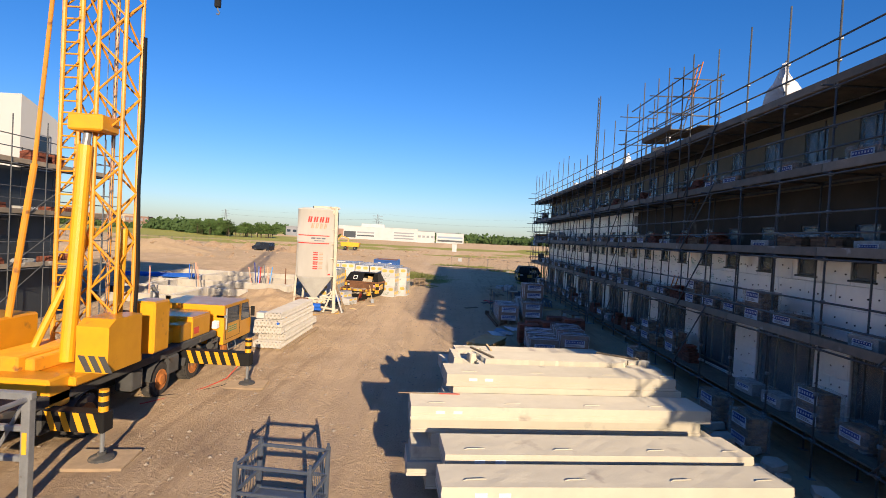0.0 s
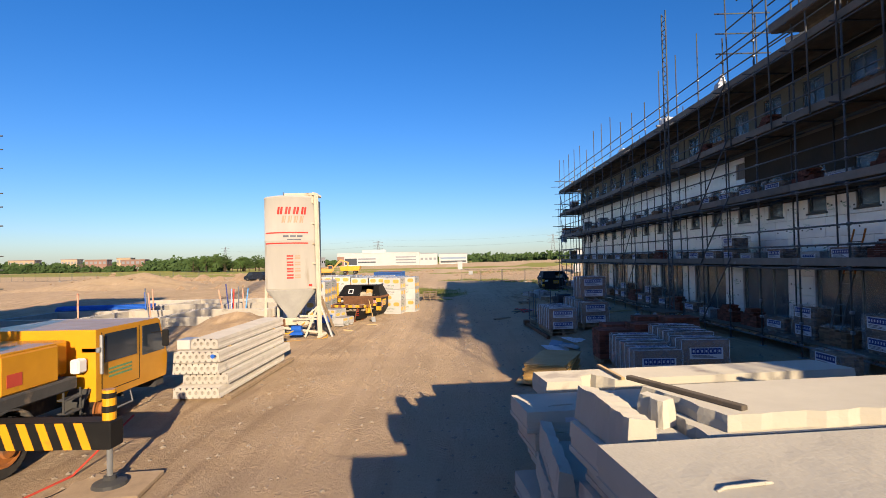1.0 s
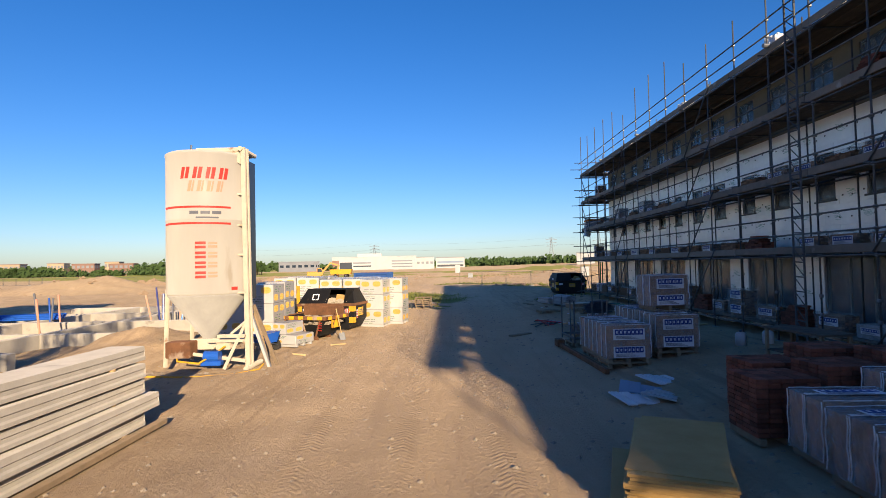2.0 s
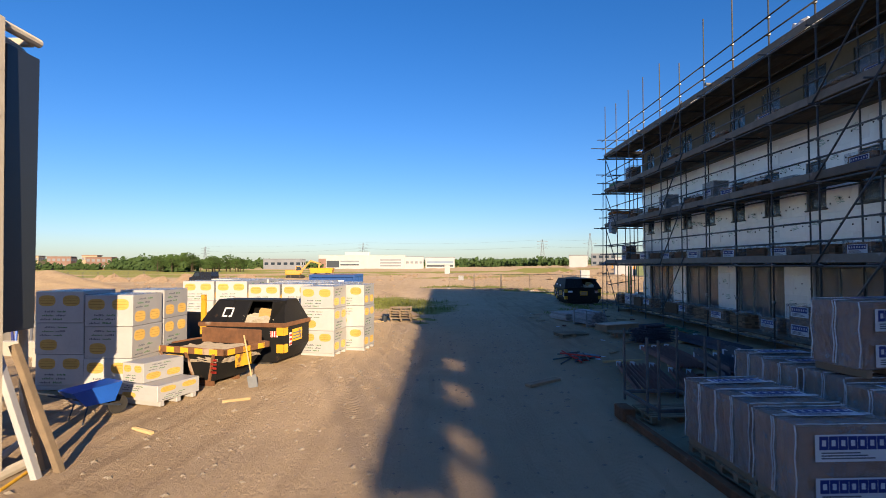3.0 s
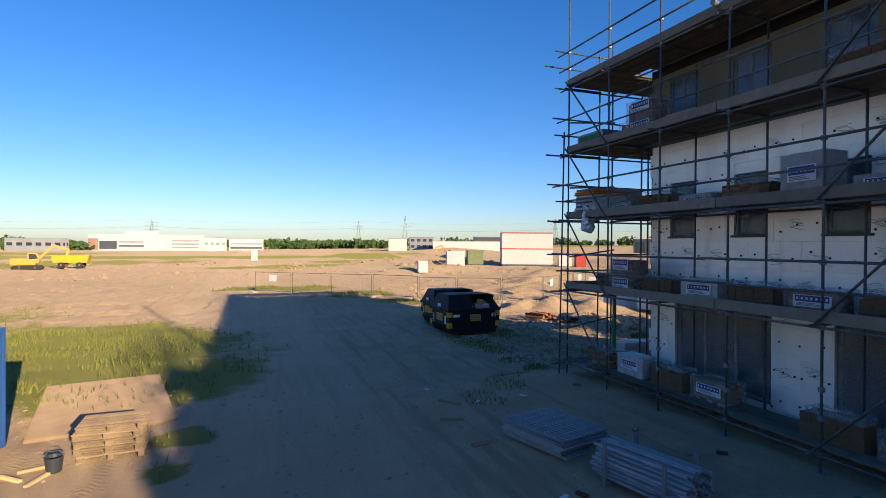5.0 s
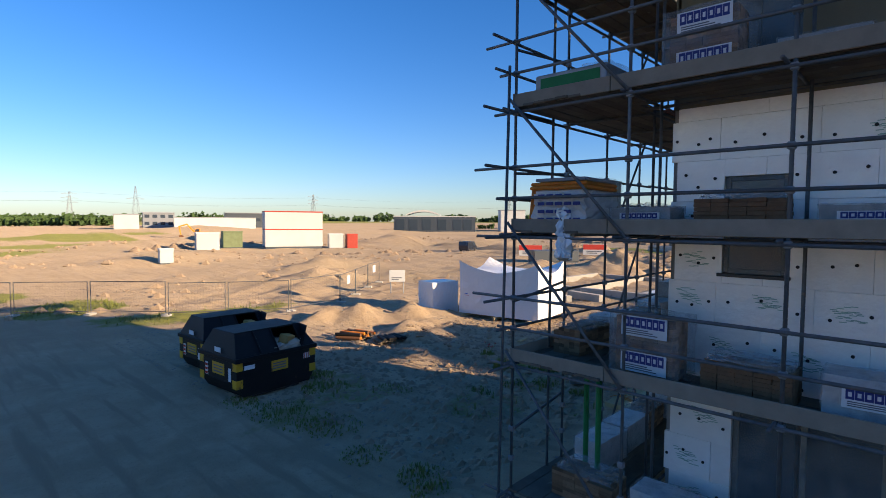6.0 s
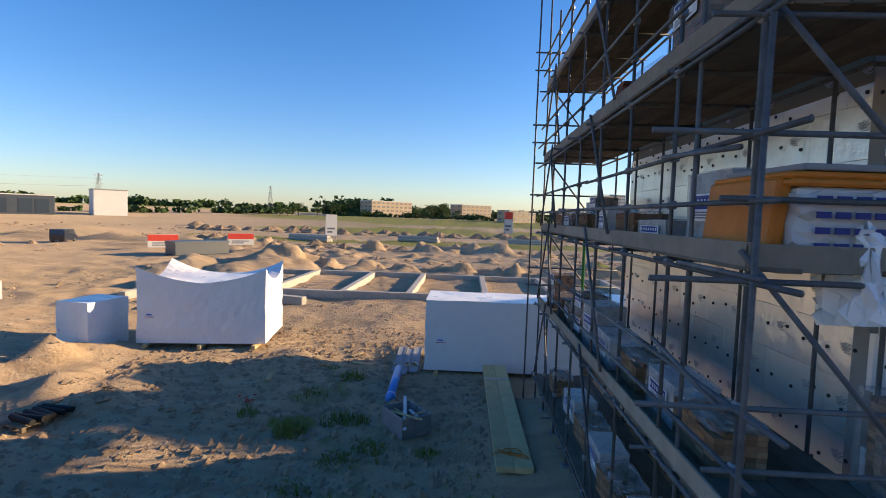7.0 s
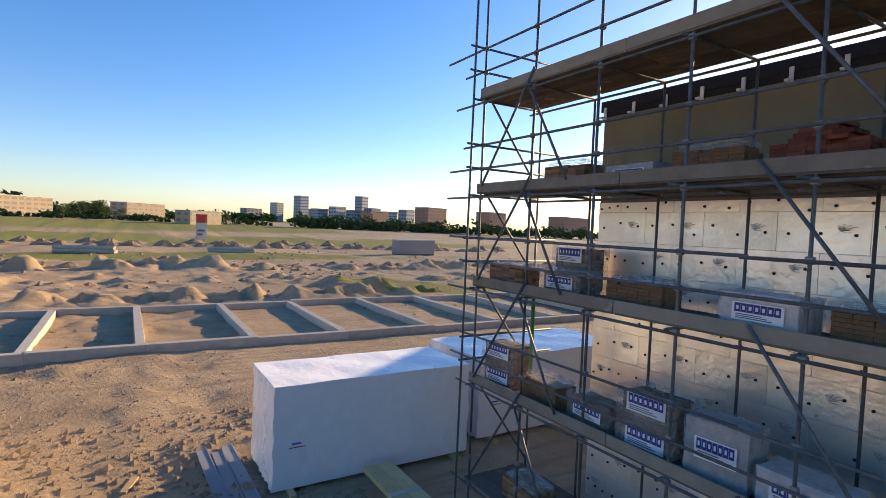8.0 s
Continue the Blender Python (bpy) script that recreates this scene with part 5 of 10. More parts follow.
def rough_rib(w, l, h, seed):
    """A rib of a trough slab with a broken, wavering top."""
    r = random.Random(seed)
    n_ = 14
    vs = []
    for i in range(n_ + 1):
        a, dz = l * i / n_, 0.014 * math.sin(i * 0.6 + seed) - 0.02 + r.uniform(-.010, .010)
        vs += [(r.uniform(-.008, .008), a, 0), (w + r.uniform(-.012, .012), a, 0), (w * 0.93 + r.uniform(-.018, .008), a, h + dz - 0.02), (0.02 + r.uniform(-.01, .02), a, h + dz * 0.6)]
    fs = [(0, 3, 2, 1), (4 * n_, 4 * n_ + 1, 4 * n_ + 2, 4 * n_ + 3)]
    for i in range(n_):
        for q in range(4):
            fs.append((4 * i + q, 4 * i + (q + 1) % 4, 4 * i + 4 + (q + 1) % 4, 4 * i + 4 + q))
    return Mesh().add(vs, fs)


ROW1 = pose(0.74, 12.42, 0, 0, 0, SKEW)
z = 2.06 - 0.265
while z > 0.0:                                   # plain slabs under the broken one
    t = thing("concrete_slab", ROW1 @ pose(rng.uniform(-0.12, 0.1), rng.uniform(-0.03, 0.03), z), "pale precast concrete slab lying in a row of stacks", "concrete slab", "precast slab rows")
    seed += 1
    part("slab", flat_slab(5.3, 1.0, 0.262, seed), "precast", t)
    z -= 0.272
t = thing("timber_beam", ROW1 @ pose(1.2, 0.5, 0, 0, 0, 90), "squared timber bearer under precast slabs", "timber")
part("beam", Mesh().cham(-0.55, -0.06, 0, 0.55, 0.06, max(0.08, z + 0.27), 0.01), "pallet", t)
t = thing("broken_slab", ROW1 @ pose(0, 0, 2.066), "precast slab with a broken-out trough at one end", "concrete slab", "precast slab rows")
part("slab", broken_slab([(0.62, 0, 1), (0.66, 0.5, 1), (0.62, 1.0, 0), (5.2, 1.0, 1), (5.3, 0.0, 0)], 0.13, 5), "precast", t)
part("slab_top", broken_slab([(0.80, 0.06, 1), (0.74, 0.6, 1), (0.62, 1.02, 0), (4.5, 1.02, 1), (4.62, 0.5, 1), (4.3, 0.02, 1), (2.4, 0.05, 1)], 0.12, 6, 0.12, 0.03), "precast", t, "ragged upper layer of the slab", pose(0, 0, 0.134))
part("rib", rough_rib(0.24, 1.02, 0.31, 3), "precast", t, "end rib left standing")
part("trough", broken_slab([(0.23, 0.02, 0), (0.62, 0.02, 0), (0.62, 1.0, 0), (0.23, 1.0, 0)], 0.05, 8), "precast", t)
for k, (x, y, w_, d_, h_, a) in enumerate(((0.55, 0.62, 0.16, 0.34, 0.22, 14), (4.75, 0.55, 0.42, 0.3, 0.10, 12), (5.0, 0.35, 0.3, 0.24, 0.12, 40), (4.9, 0.8, 0.34, 0.2, 0.09, -15))):
    t = thing("concrete_piece", ROW1 @ pose(x, y, 2.066 + (0.05 if k == 0 else 0.132), 0, 0, a), "broken chunk of pale concrete on the slabs", "rubble", "concrete pieces")
    part("piece", broken_slab([(-w_ / 2, -d_ / 2, 1), (w_ / 2, -d_ * 0.4, 1), (w_ * 0.4, d_ / 2, 1), (-w_ * 0.45, d_ * 0.4, 1)], h_, k + 20, 0.06, 0.02), "precast", t)
for x, y, a, l_ in ((0.82, 0.72, -72, 1.2), (4.45, 0.75, -40, 1.1)):
    t = thing("timber_batten", ROW1 @ pose(x, y, 2.322, 0, 0, a), "loose grey timber batten lying on the slabs", "batten", "loose battens")
    part("batten", Mesh().cham(-l_ / 2, -0.035, 0, l_ / 2, 0.035, 0.04, 0.006), "plank", t)
# the farthest stack, its front edge bitten out
ROW0 = pose(0.87, 16.35, 0, 0, 0, SKEW)
z = 1.70 - 0.265
k = 0
while z > 0.0:
    t = thing("concrete_slab", ROW0 @ pose(0 if k == 0 else rng.uniform(-0.1, 0.15), 0.0, z), "precast concrete slab with a bitten front edge" if k == 0 else "pale precast concrete slab lying in a row of stacks", "concrete slab", "precast slab rows")
    seed += 1
    if k == 0:
        part("slab", broken_slab([(0, 0, 0), (0.52, 0.0, 1), (0.60, 0.30, 1), (0.82, 0.42, 1), (0.98, 0.12, 1), (1.02, 0.0, 0), (4.9, 0, 1), (4.8, 0.75, 0), (0, 0.75, 0)], 0.262, 41), "precast", t)
    else:
        part("slab", flat_slab(4.9, 0.75, 0.262, seed), "precast", t)
    z -= 0.272
    k += 1
t = thing("timber_beam", ROW0 @ pose(1.2, 0.37, 0, 0, 0, 90), "squared timber bearer under precast slabs", "timber")
part("beam", Mesh().cham(-0.45, -0.06, 0, 0.45, 0.06, max(0.08, z + 0.27), 0.01), "pallet", t)
t = thing("timber_batten", ROW0 @ pose(1.14, 0.42, 1.70, 0, 0, -92), "loose grey timber batten lying on the slabs", "batten", "loose battens")
part("batten", Mesh().cham(-0.5, -0.03, 0, 0.5, 0.03, 0.04, 0.006), "timber", t)
# trough slabs stacked endways between the rows
for k in range(5):
    z = 1.12 - 0.3 * k
    t = thing("trough_slab", pose(0.50 - 0.05 * (k % 2), 13.75, z, 0, 0, -3), "precast trough slab with rough ribs", "concrete slab", "trough slabs")
    part("floor", Mesh().cham(0, 0, 0, 1.5, 1.55, 0.11, 0.01), "precast", t)
    part("rib", rough_rib(0.17, 1.55, 0.19 if k else 0.26, 11 + k), "precast", t, m=pose(0, 0, 0.108))
    part("rib", rough_rib(0.15, 1.55, 0.19 if k else 0.2, 31 + k), "precast", t, m=pose(0.62, 0, 0.108))
    part("rib", rough_rib(0.20, 1.55, 0.19 if k else 0.2, 51 + k), "precast", t, m=pose(1.28, 0, 0.108))
t = thing("marker_rod", pose(-0.3, 10.85, 1.892, 0, 0, 6), "thin rod with a red tip on the slabs", "rod")
part("rod", Mesh().tube((-0.1, 0, 0.012), (0.75, 0, 0.012), 0.012, 6), "pallet", t)
part("tip", Mesh().tube((0.75, 0, 0.012), (1.2, 0, 0.012), 0.013, 6), "red", t, "red painted tip")

# ---- crane truck ----
crane = thing("crane_truck", pose(0, 0, 0), "yellow truck-mounted tower crane standing on striped outriggers", "crane")
TX0, TX1 = -10.45, -7.9
deck = Mesh().cham(TX0, 8.6, 1.12, TX1, 19.0, 1.36, 0.03)
part("deck", deck, "chassis", crane, "dusty grey truck deck")
ch = Mesh().cham(TX0 + 0.7, 8.8, 0.62, TX1 - 0.7, 21.0, 1.11, 0.03)
for y in (9.5, 11.0, 14.2, 16.1):
    ch.cham(TX1 - 0.5, y - 0.25, 0.55, TX1 - 0.02, y + 0.25, 1.11, 0.03)
ch.cham(TX1 - 0.55, 15.7, 0.55, TX1 + 0.02, 16.35, 1.1, 0.04)
part("chassis", ch, "chassis", crane)
tyre = Mesh().lathe([(0.30, -0.17), (0.46, -0.18), (0.50, -0.13), (0.51, 0), (0.50, 0.13), (0.46, 0.18), (0.30, 0.17)], 28, axis='x')
for i in range(28):
    a = 2 * math.pi * i / 28
    tyre.box(-0.15, -0.03, 0.495, 0.15, 0.03, 0.52, Matrix.Rotation(a, 4, 'X'))
tyre_me = tyre.data("tyre", "rubber", False)
rim_me = Mesh().lathe([(0.31, 0.172), (0.30, 0.195), (0.27, 0.19), (0.24, 0.178), (0.15, 0.185), (0.14, 0.235), (0.05, 0.24)], 20, axis='x').data("rim", "rimorange")
for y in (19.75, 17.35, 15.4, 12.2):
    for x, rz in ((TX1 - 0.2, 0), (TX0 + 0.2, 180)):
        w_ = part("tyre", tyre_me, None, crane, "dusty black truck tyre", pose(x, y, 0.51, 0, 0, rz))
        part("rim", rim_me, None, w_, "rusty orange wheel rim")
for y in (19.75, 17.35, 15.4, 12.2):
    fend = Mesh()
    pts = [(y + 0.66 * math.cos(a), 0.52 + 0.64 * math.sin(a)) for a in [radians(q) for q in range(10, 175, 20)]]
    for (a, b), (c, d_) in zip(pts, pts[1:]):
        fend.add([(TX1 - 0.42, a, b), (TX1 + 0.02, a, b), (TX1 + 0.02, c, d_), (TX1 - 0.42, c, d_), (TX1 - 0.42, a, b - 0.03), (TX1 + 0.02, a, b - 0.03), (TX1 + 0.02, c, d_ - 0.03), (TX1 - 0.42, c, d_ - 0.03)],
                 [(0, 1, 2, 3), (7, 6, 5, 4), (1, 5, 6, 2), (0, 3, 7, 4)])
    part("mudguard", fend, "chassis", crane)
lad = Mesh()
for z in (0.45, 0.72, 0.98):
    lad.cham(TX1 - 0.05, 18.5, z, TX1 + 0.12, 18.95, z + 0.03, 0.005)
lad.tube((TX1 + 0.08, 18.5, 0.4), (TX1 + 0.08, 18.5, 1.15), 0.02).tube((TX1 + 0.08, 18.95, 0.4), (TX1 + 0.08, 18.95, 1.15), 0.02)
part("step_ladder", lad, "chassis", crane)
# engine boxes on the deck
eng = Mesh().cham(TX0 + 0.2, 15.9, 1.37, TX1 - 0.25, 16.2, 2.15, 0.03).cham(TX0 + 0.2, 16.2, 1.37, TX1 - 0.3, 17.5, 1.85, 0.03).cham(TX0 + 0.25, 17.5, 1.37, TX1 - 0.35, 19.2, 2.05, 0.04)
part("engine_cover", eng, "yellow", crane)
part("side_box", Mesh().cham(TX1 - 0.62, 17.25, 1.37, TX1 - 0.04, 18.55, 2.05, 0.03).cham(TX1 - 0.60, 17.28, 2.05, TX1 - 0.06, 18.52, 2.09, 0.01), "yellow", crane, "yellow locker on the deck side")
part("side_box", Mesh().cham(TX1 - 0.5, 16.5, 1.37, TX1 - 0.06, 17.22, 1.95, 0.03), "yellow", crane, "yellow locker on the deck side")
part("warning_plate", Mesh().box(TX1 - 0.042, 17.38, 1.5, TX1 - 0.034, 17.7, 1.72), "red", crane, "small red warning plate")
part("rear_panel", Mesh().cham(TX0 + 0.3, 16.0, 2.15, TX1 - 0.5, 16.5, 2.34, 0.02), "rust", crane)
ex = Mesh().tube((TX0 + 1.0, 17.6, 1.9), (TX0 + 1.0, 17.6, 2.55), 0.06, 10).tube((TX0 + 1.0, 17.6, 2.2), (TX0 + 1.0, 17.6, 2.85), 0.13, 14).tube((TX0 + 1.0, 17.6, 2.85), (TX0 + 1.0, 17.45, 3.05), 0.07, 10)
part("exhaust", ex, "steel", crane, "grey upright exhaust silencer")
part("work_lamp", Mesh().tube((TX0 + 0.5, 16.2, 2.1), (TX0 + 0.5, 16.2, 3.0), 0.015).cham(TX0 + 0.38, 16.1, 2.95, TX0 + 0.6, 16.3, 3.15, 0.02), "black", crane)
part("canister", Mesh().cham(TX1 - 0.22, 19.05, 1.38, TX1 - 0.02, 19.3, 1.66, 0.03), "card", crane, "white plastic canister")
# low cab at the front
CY0, CY1, CZ0, CZ1 = 19.35, 21.85, 0.75, 2.22
cx0, cx1 = TX0 + 0.1, TX1 + 0.12
prof = [(CY0, CZ0), (CY1 + 0.12, CZ0), (CY1 + 0.18, 1.25), (CY1 - 0.15, CZ1 - 0.06), (CY1 - 0.25, CZ1), (CY0, CZ1)]
cab = part("cab", Mesh().prism(prof, cx0, cx1, 'x'), "yellow", crane, "low yellow driver's cab")
part("side_window", Mesh().prism([(19.62, 1.5), (20.72, 1.5), (20.72, 2.10), (19.62, 2.10)], cx1 + 0.002, cx1 + 0.015, 'x'), "glass", cab)
part("side_window", Mesh().prism([(20.95, 1.42), (21.88, 1.42), (21.62, 2.10), (20.95, 2.10)], cx1 + 0.002, cx1 + 0.015, 'x'), "glass", cab)
part("windscreen", Mesh().add([(cx0 + 0.1, CY1 + 0.175, 1.32), (cx1 - 0.1, CY1 + 0.175, 1.32), (cx1 - 0.1, CY1 - 0.10, 2.1), (cx0 + 0.1, CY1 - 0.10, 2.1)], [(0, 1, 2, 3)]), "glass", cab)
part("door_seam", Mesh().box(cx1, 19.52, 0.9, cx1 + 0.006, 19.535, 2.14).box(cx1, 20.83, 0.9, cx1 + 0.006, 20.845, 2.14).box(cx1, 19.52, 0.9, cx1 + 0.006, 20.845, 0.915), "black", cab)
bars = Mesh()
for k in range(3):
    bars.box(cx1 + 0.002, 19.75, 1.16 + 0.08 * k, cx1 + 0.006, 20.55, 1.20 + 0.08 * k)
part("lettering", bars, "inkgreen", cab, "green lettering on the cab door")
part("mirror", Mesh().tube((cx1, 21.3, 1.9), (cx1 + 0.25, 21.45, 1.9), 0.012).cham(cx1 + 0.2, 21.42, 1.55, cx1 + 0.36, 21.48, 1.95, 0.02), "black", cab)
part("grab_rail", Mesh().tube((cx1 + 0.05, 19.45, 1.3), (cx1 + 0.05, 19.45, 2.1), 0.035, 8).cham(cx1 - 0.3, 19.35, 1.75, cx1 + 0.07, 19.42, 1.85, 0.01), "steel", cab)
part("bumper", Mesh().cham(cx0 + 0.1, CY1 - 0.2, 0.5, cx1 - 0.1, CY1 + 0.2, 0.74, 0.03), "chassis", crane)
part("cab_step", Mesh().tube((cx1 - 0.02, 19.9, 0.45), (cx1 - 0.02, 20.6, 0.45), 0.02).tube((cx1 - 0.02, 19.9, 0.45), (cx1 - 0.1, 19.9, 0.8), 0.015).tube((cx1 - 0.02, 20.6, 0.45), (cx1 - 0.1, 20.6, 0.8), 0.015), "steel", crane)


def outrigger(xb, xe, y, zb=0.72):
    part("outrigger_beam", Mesh().cham(xb, y - 0.17, zb - 0.05, xe, y + 0.17, zb + 0.38, 0.02), "black", crane, "black and yellow striped outrigger beam")
    st = Mesh()
    n_ = max(3, int((xe - xb - 0.25) / 0.3))
    for i in range(n_):
        a = xb + 0.22 + i * 0.3
        for yy in (y - 0.174, y + 0.171):
            st.add([(a + 0.15, yy, zb - 0.04), (a + 0.29, yy, zb - 0.04), (a + 0.14, yy, zb + 0.37), (a, yy, zb + 0.37), (a + 0.15, yy + 0.003, zb - 0.04), (a + 0.29, yy + 0.003, zb - 0.04), (a + 0.14, yy + 0.003, zb + 0.37), (a, yy + 0.003, zb + 0.37)],
                   [(0, 1, 2, 3), (7, 6, 5, 4), (0, 4, 5, 1), (1, 5, 6, 2), (2, 6, 7, 3), (3, 7, 4, 0)])
    tagged(part("stripe", st, "yellow", crane, "yellow warning stripes"), kind="stuff")
    part("jack", Mesh().tube((xe - 0.12, y, 0.1), (xe - 0.12, y, zb), 0.045, 10), "steel", crane)
    jk = part("jack_cylinder", Mesh().tube((xe - 0.12, y, zb - 0.02), (xe - 0.12, y, zb + 0.85), 0.10, 14), "yellow", crane)
    part("band", Mesh().tube((xe - 0.12, y, zb + 0.5), (xe - 0.12, y, zb + 0.6), 0.104, 14).tube((xe - 0.12, y, zb + 0.72), (xe - 0.12, y, zb + 0.8), 0.104, 14), "black", jk)
    part("jack_foot", Mesh().lathe([(0.26, 0.07), (0.24, 0.12), (0.09, 0.16), (0.09, 0.22)], 14, (xe - 0.12, y, 0)), "chassis", crane)
    part("pad", Mesh().cham(xe - 0.75, y - 0.5, 0.0, xe + 0.5, y + 0.5, 0.07, 0.01, Matrix.Translation((xe - 0.12, y, 0)) @ Matrix.Rotation(radians(8), 4, 'Z') @ Matrix.Translation((-xe + 0.12, -y, 0))), "pallet", crane, "timber spreader pad")


outrigger(TX1 - 0.2, -5.80, 16.95)
outrigger(TX1 - 0.2, -6.60, 10.95)
# slewing base, counterweights, mast
base = Mesh().cham(-10.9, 11.5, 1.38, -7.75, 14.1, 1.62, 0.04)
part("slewing_base", base, "yellow", crane)
part("counterweight", Mesh().prism([(11.9, 1.62), (13.2, 1.62), (13.2, 2.86), (12.15, 2.86), (11.9, 2.7)], -8.05, -7.28, 'x'), "yellow", crane, "tall yellow counterweight block")
part("counterweight", Mesh().cham(-8.05, 13.9, 1.62, -7.35, 14.7, 3.05, 0.05), "yellow", crane)
part("counterweight", Mesh().cham(-11.0, 11.9, 1.62, -9.95, 13.2, 2.75, 0.05), "yellow", crane)
part("winch_cover", Mesh().cham(-9.9, 11.4, 1.62, -9.0, 13.4, 2.02, 0.04).cham(-9.0, 11.6, 1.62, -8.78, 12.8, 1.95, 0.03), "mastyellow", crane)
part("rear_tray", Mesh().cham(-10.7, 10.9, 1.0, -7.9, 11.6, 1.7, 0.05), "yellow", crane)
st = Mesh()
for i in range(3):
    a = -7.98 + i * 0.24
    st.add([(a + 0.18, 11.893, 1.64), (a + 0.34, 11.893, 1.64), (a + 0.14, 11.893, 2.02), (a - 0.02, 11.893, 2.02)], [(0, 1, 2, 3)])
tagged(part("stripe", st, "chassis", crane, "grey warning stripes"), kind="stuff")


def lattice(mb_, x0, x1, y0, y1, z0, z1, step, r, rd, flip=0, rungs=False):
    cs = [(x0, y0), (x1, y0), (x1, y1), (x0, y1)]
    for x, y in cs:
        mb_.tube((x, y, z0), (x, y, z1), r, 8)
    z, k = z0, 0
    while z < z1 - 0.1:
        zt = min(z + step, z1)
        for q in range(4):
            a, b = cs[q], cs[(q + 1) % 4]
            if (k + q + flip) % 2:
                a, b = b, a
            mb_.tube((*a, z), (*b, zt), rd, 6)
        z, k = zt, k + 1


mm = Mesh()
lattice(mm, -8.47, -7.80, 12.9, 13.6, 2.2, 26, 0.62, 0.05, 0.027)
part("mast", mm, "mastyellow", crane, "orange-yellow lattice mast")
mm = Mesh()
for x in (-9.66, -9.18):
    mm.tube((x, 13.3, 2.0), (x, 13.3, 26), 0.055, 8).tube((x, 13.9, 2.0), (x, 13.9, 26), 0.05, 8)
z = 2.2
while z < 25.5:
    mm.tube((-9.66, 13.3, z), (-9.18, 13.3, z), 0.022, 6)
    z += 0.3
z = 2.2
while z < 25:
    mm.tube((-9.66, 13.9, z), (-9.18, 13.9, z + 0.6), 0.025, 6).tube((-9.66, 13.3, z), (-9.66, 13.9, z + 0.6), 0.025, 6).tube((-9.18, 13.3, z + 0.6), (-9.18, 13.9, z), 0.025, 6)
    z += 0.6
part("ladder_mast", mm, "mastyellow", crane, "folded jib with ladder rungs")
part("strut", Mesh().tube((-8.4, 13.1, 2.6), (-7.9, 12.7, 2.6), 0.1, 8).tube((-9.5, 12.5, 2.0), (-8.5, 13.0, 5.0), 0.09, 8).tube((-7.95, 13.3, 2.6), (-7.82, 13.2, 5.0), 0.08, 8), "yellow", crane)
cyl = part("lift_cylinder", Mesh().tube((-8.68, 12.5, 1.7), (-8.60, 12.75, 7.0), 0.17, 16), "yellow", crane, "yellow hydraulic lifting cylinder")
part("piston_rod", Mesh().tube((-8.60, 12.75, 7.0), (-8.58, 12.8, 7.4), 0.09, 12), "steel", cyl)
part("cylinder_head", Mesh().cham(-8.92, 12.5, 7.35, -8.05, 13.2, 7.75, 0.04), "yellow", crane)
part("pendant_rod", Mesh().tube((-10.05, 12.2, 1.7), (-9.98, 12.9, 6.5), 0.075, 10).tube((-9.98, 12.9, 6.5), (-9.6, 13.3, 16), 0.05, 10), "mastyellow", crane)
cab2 = Mesh()
for i, (x, y) in enumerate(((-8.35, 13.1), (-8.28, 13.25), (-8.2, 13.2), (-8.12, 13.4), (-8.04, 13.3))):
    cab2.tube((x, y, 2.6), (x + 0.02 * i, y, 26), 0.012, 5)
part("hoist_rope", cab2, "darksteel", crane)
part("flag", lumpy(0.12, 0.3, 1.6, 0.03, 5, 5), "steel", crane, "", pose(-7.62, 13.4, 12.6))
part("hose", Mesh().path([(-7.72, 13.6, 2.6), (-7.68, 13.6, 4), (-7.75, 13.6, 6), (-7.68, 13.55, 8), (-7.73, 13.6, 10)], 0.05, 7), "black", crane)
hk = thing("crane_hook", pose(-9.4, 21.2, 14.0), "dark hook block hanging from the crane rope", "hook")
part("block", Mesh().cham(-0.12, -0.08, 0, 0.12, 0.08, 0.4, 0.03), "black", hk)
part("hook", Mesh().path([(0, 0, 0), (0.02, 0, -0.12), (0.09, 0, -0.2), (0.05, 0, -0.28), (-0.05, 0, -0.25)], 0.025, 6), "steel", hk)
part("rope", Mesh().tube((-0.05, 0, 0.4), (0.75, 0, 12.3), 0.012, 5).tube((0.05, 0, 0.4), (0.85, 0, 12.3), 0.012, 5), "darksteel", hk)
jib = Mesh()
lattice(jib, -8.75, -8.35, 13.8, 14.3, 25.9, 26.3, 0.4, 0.04, 0.02)
jb = Mesh()
for dx, dz in ((-8.8, 26.2), (-8.4, 26.2), (-8.6, 26.7)):
    jb.tube((dx, 12.5, dz), (dx, 27, dz), 0.04, 6)
y = 12.5
while y < 26.5:
    jb.tube((-8.8, y, 26.2), (-8.6, y + 0.4, 26.7), 0.02, 5).tube((-8.4, y, 26.2), (-8.6, y + 0.4, 26.7), 0.02, 5).tube((-8.8, y, 26.2), (-8.4, y + 0.8, 26.2), 0.02, 5)
    y += 0.8
part("jib", jb, "mastyellow", crane)
# ropes on the ground beside the truck
hose = thing("hose", pose(0, 0, 0), "red and black hoses trailing over the sand", "hose")
part("red_hose", Mesh().path([(-8.0, 14.5, 0.05), (-7.4, 15.4, 0.04), (-7.0, 16.3, 0.05), (-6.7, 17.2, 0.12), (-6.3, 18.2, 0.8)], 0.018, 6), "red", hose)
part("black_hose", Mesh().path([(-8.1, 15.2, 0.04), (-7.2, 15.7, 0.04), (-6.6, 16.6, 0.04), (-6.4, 17.6, 0.05)], 0.02, 6), "black", hose)

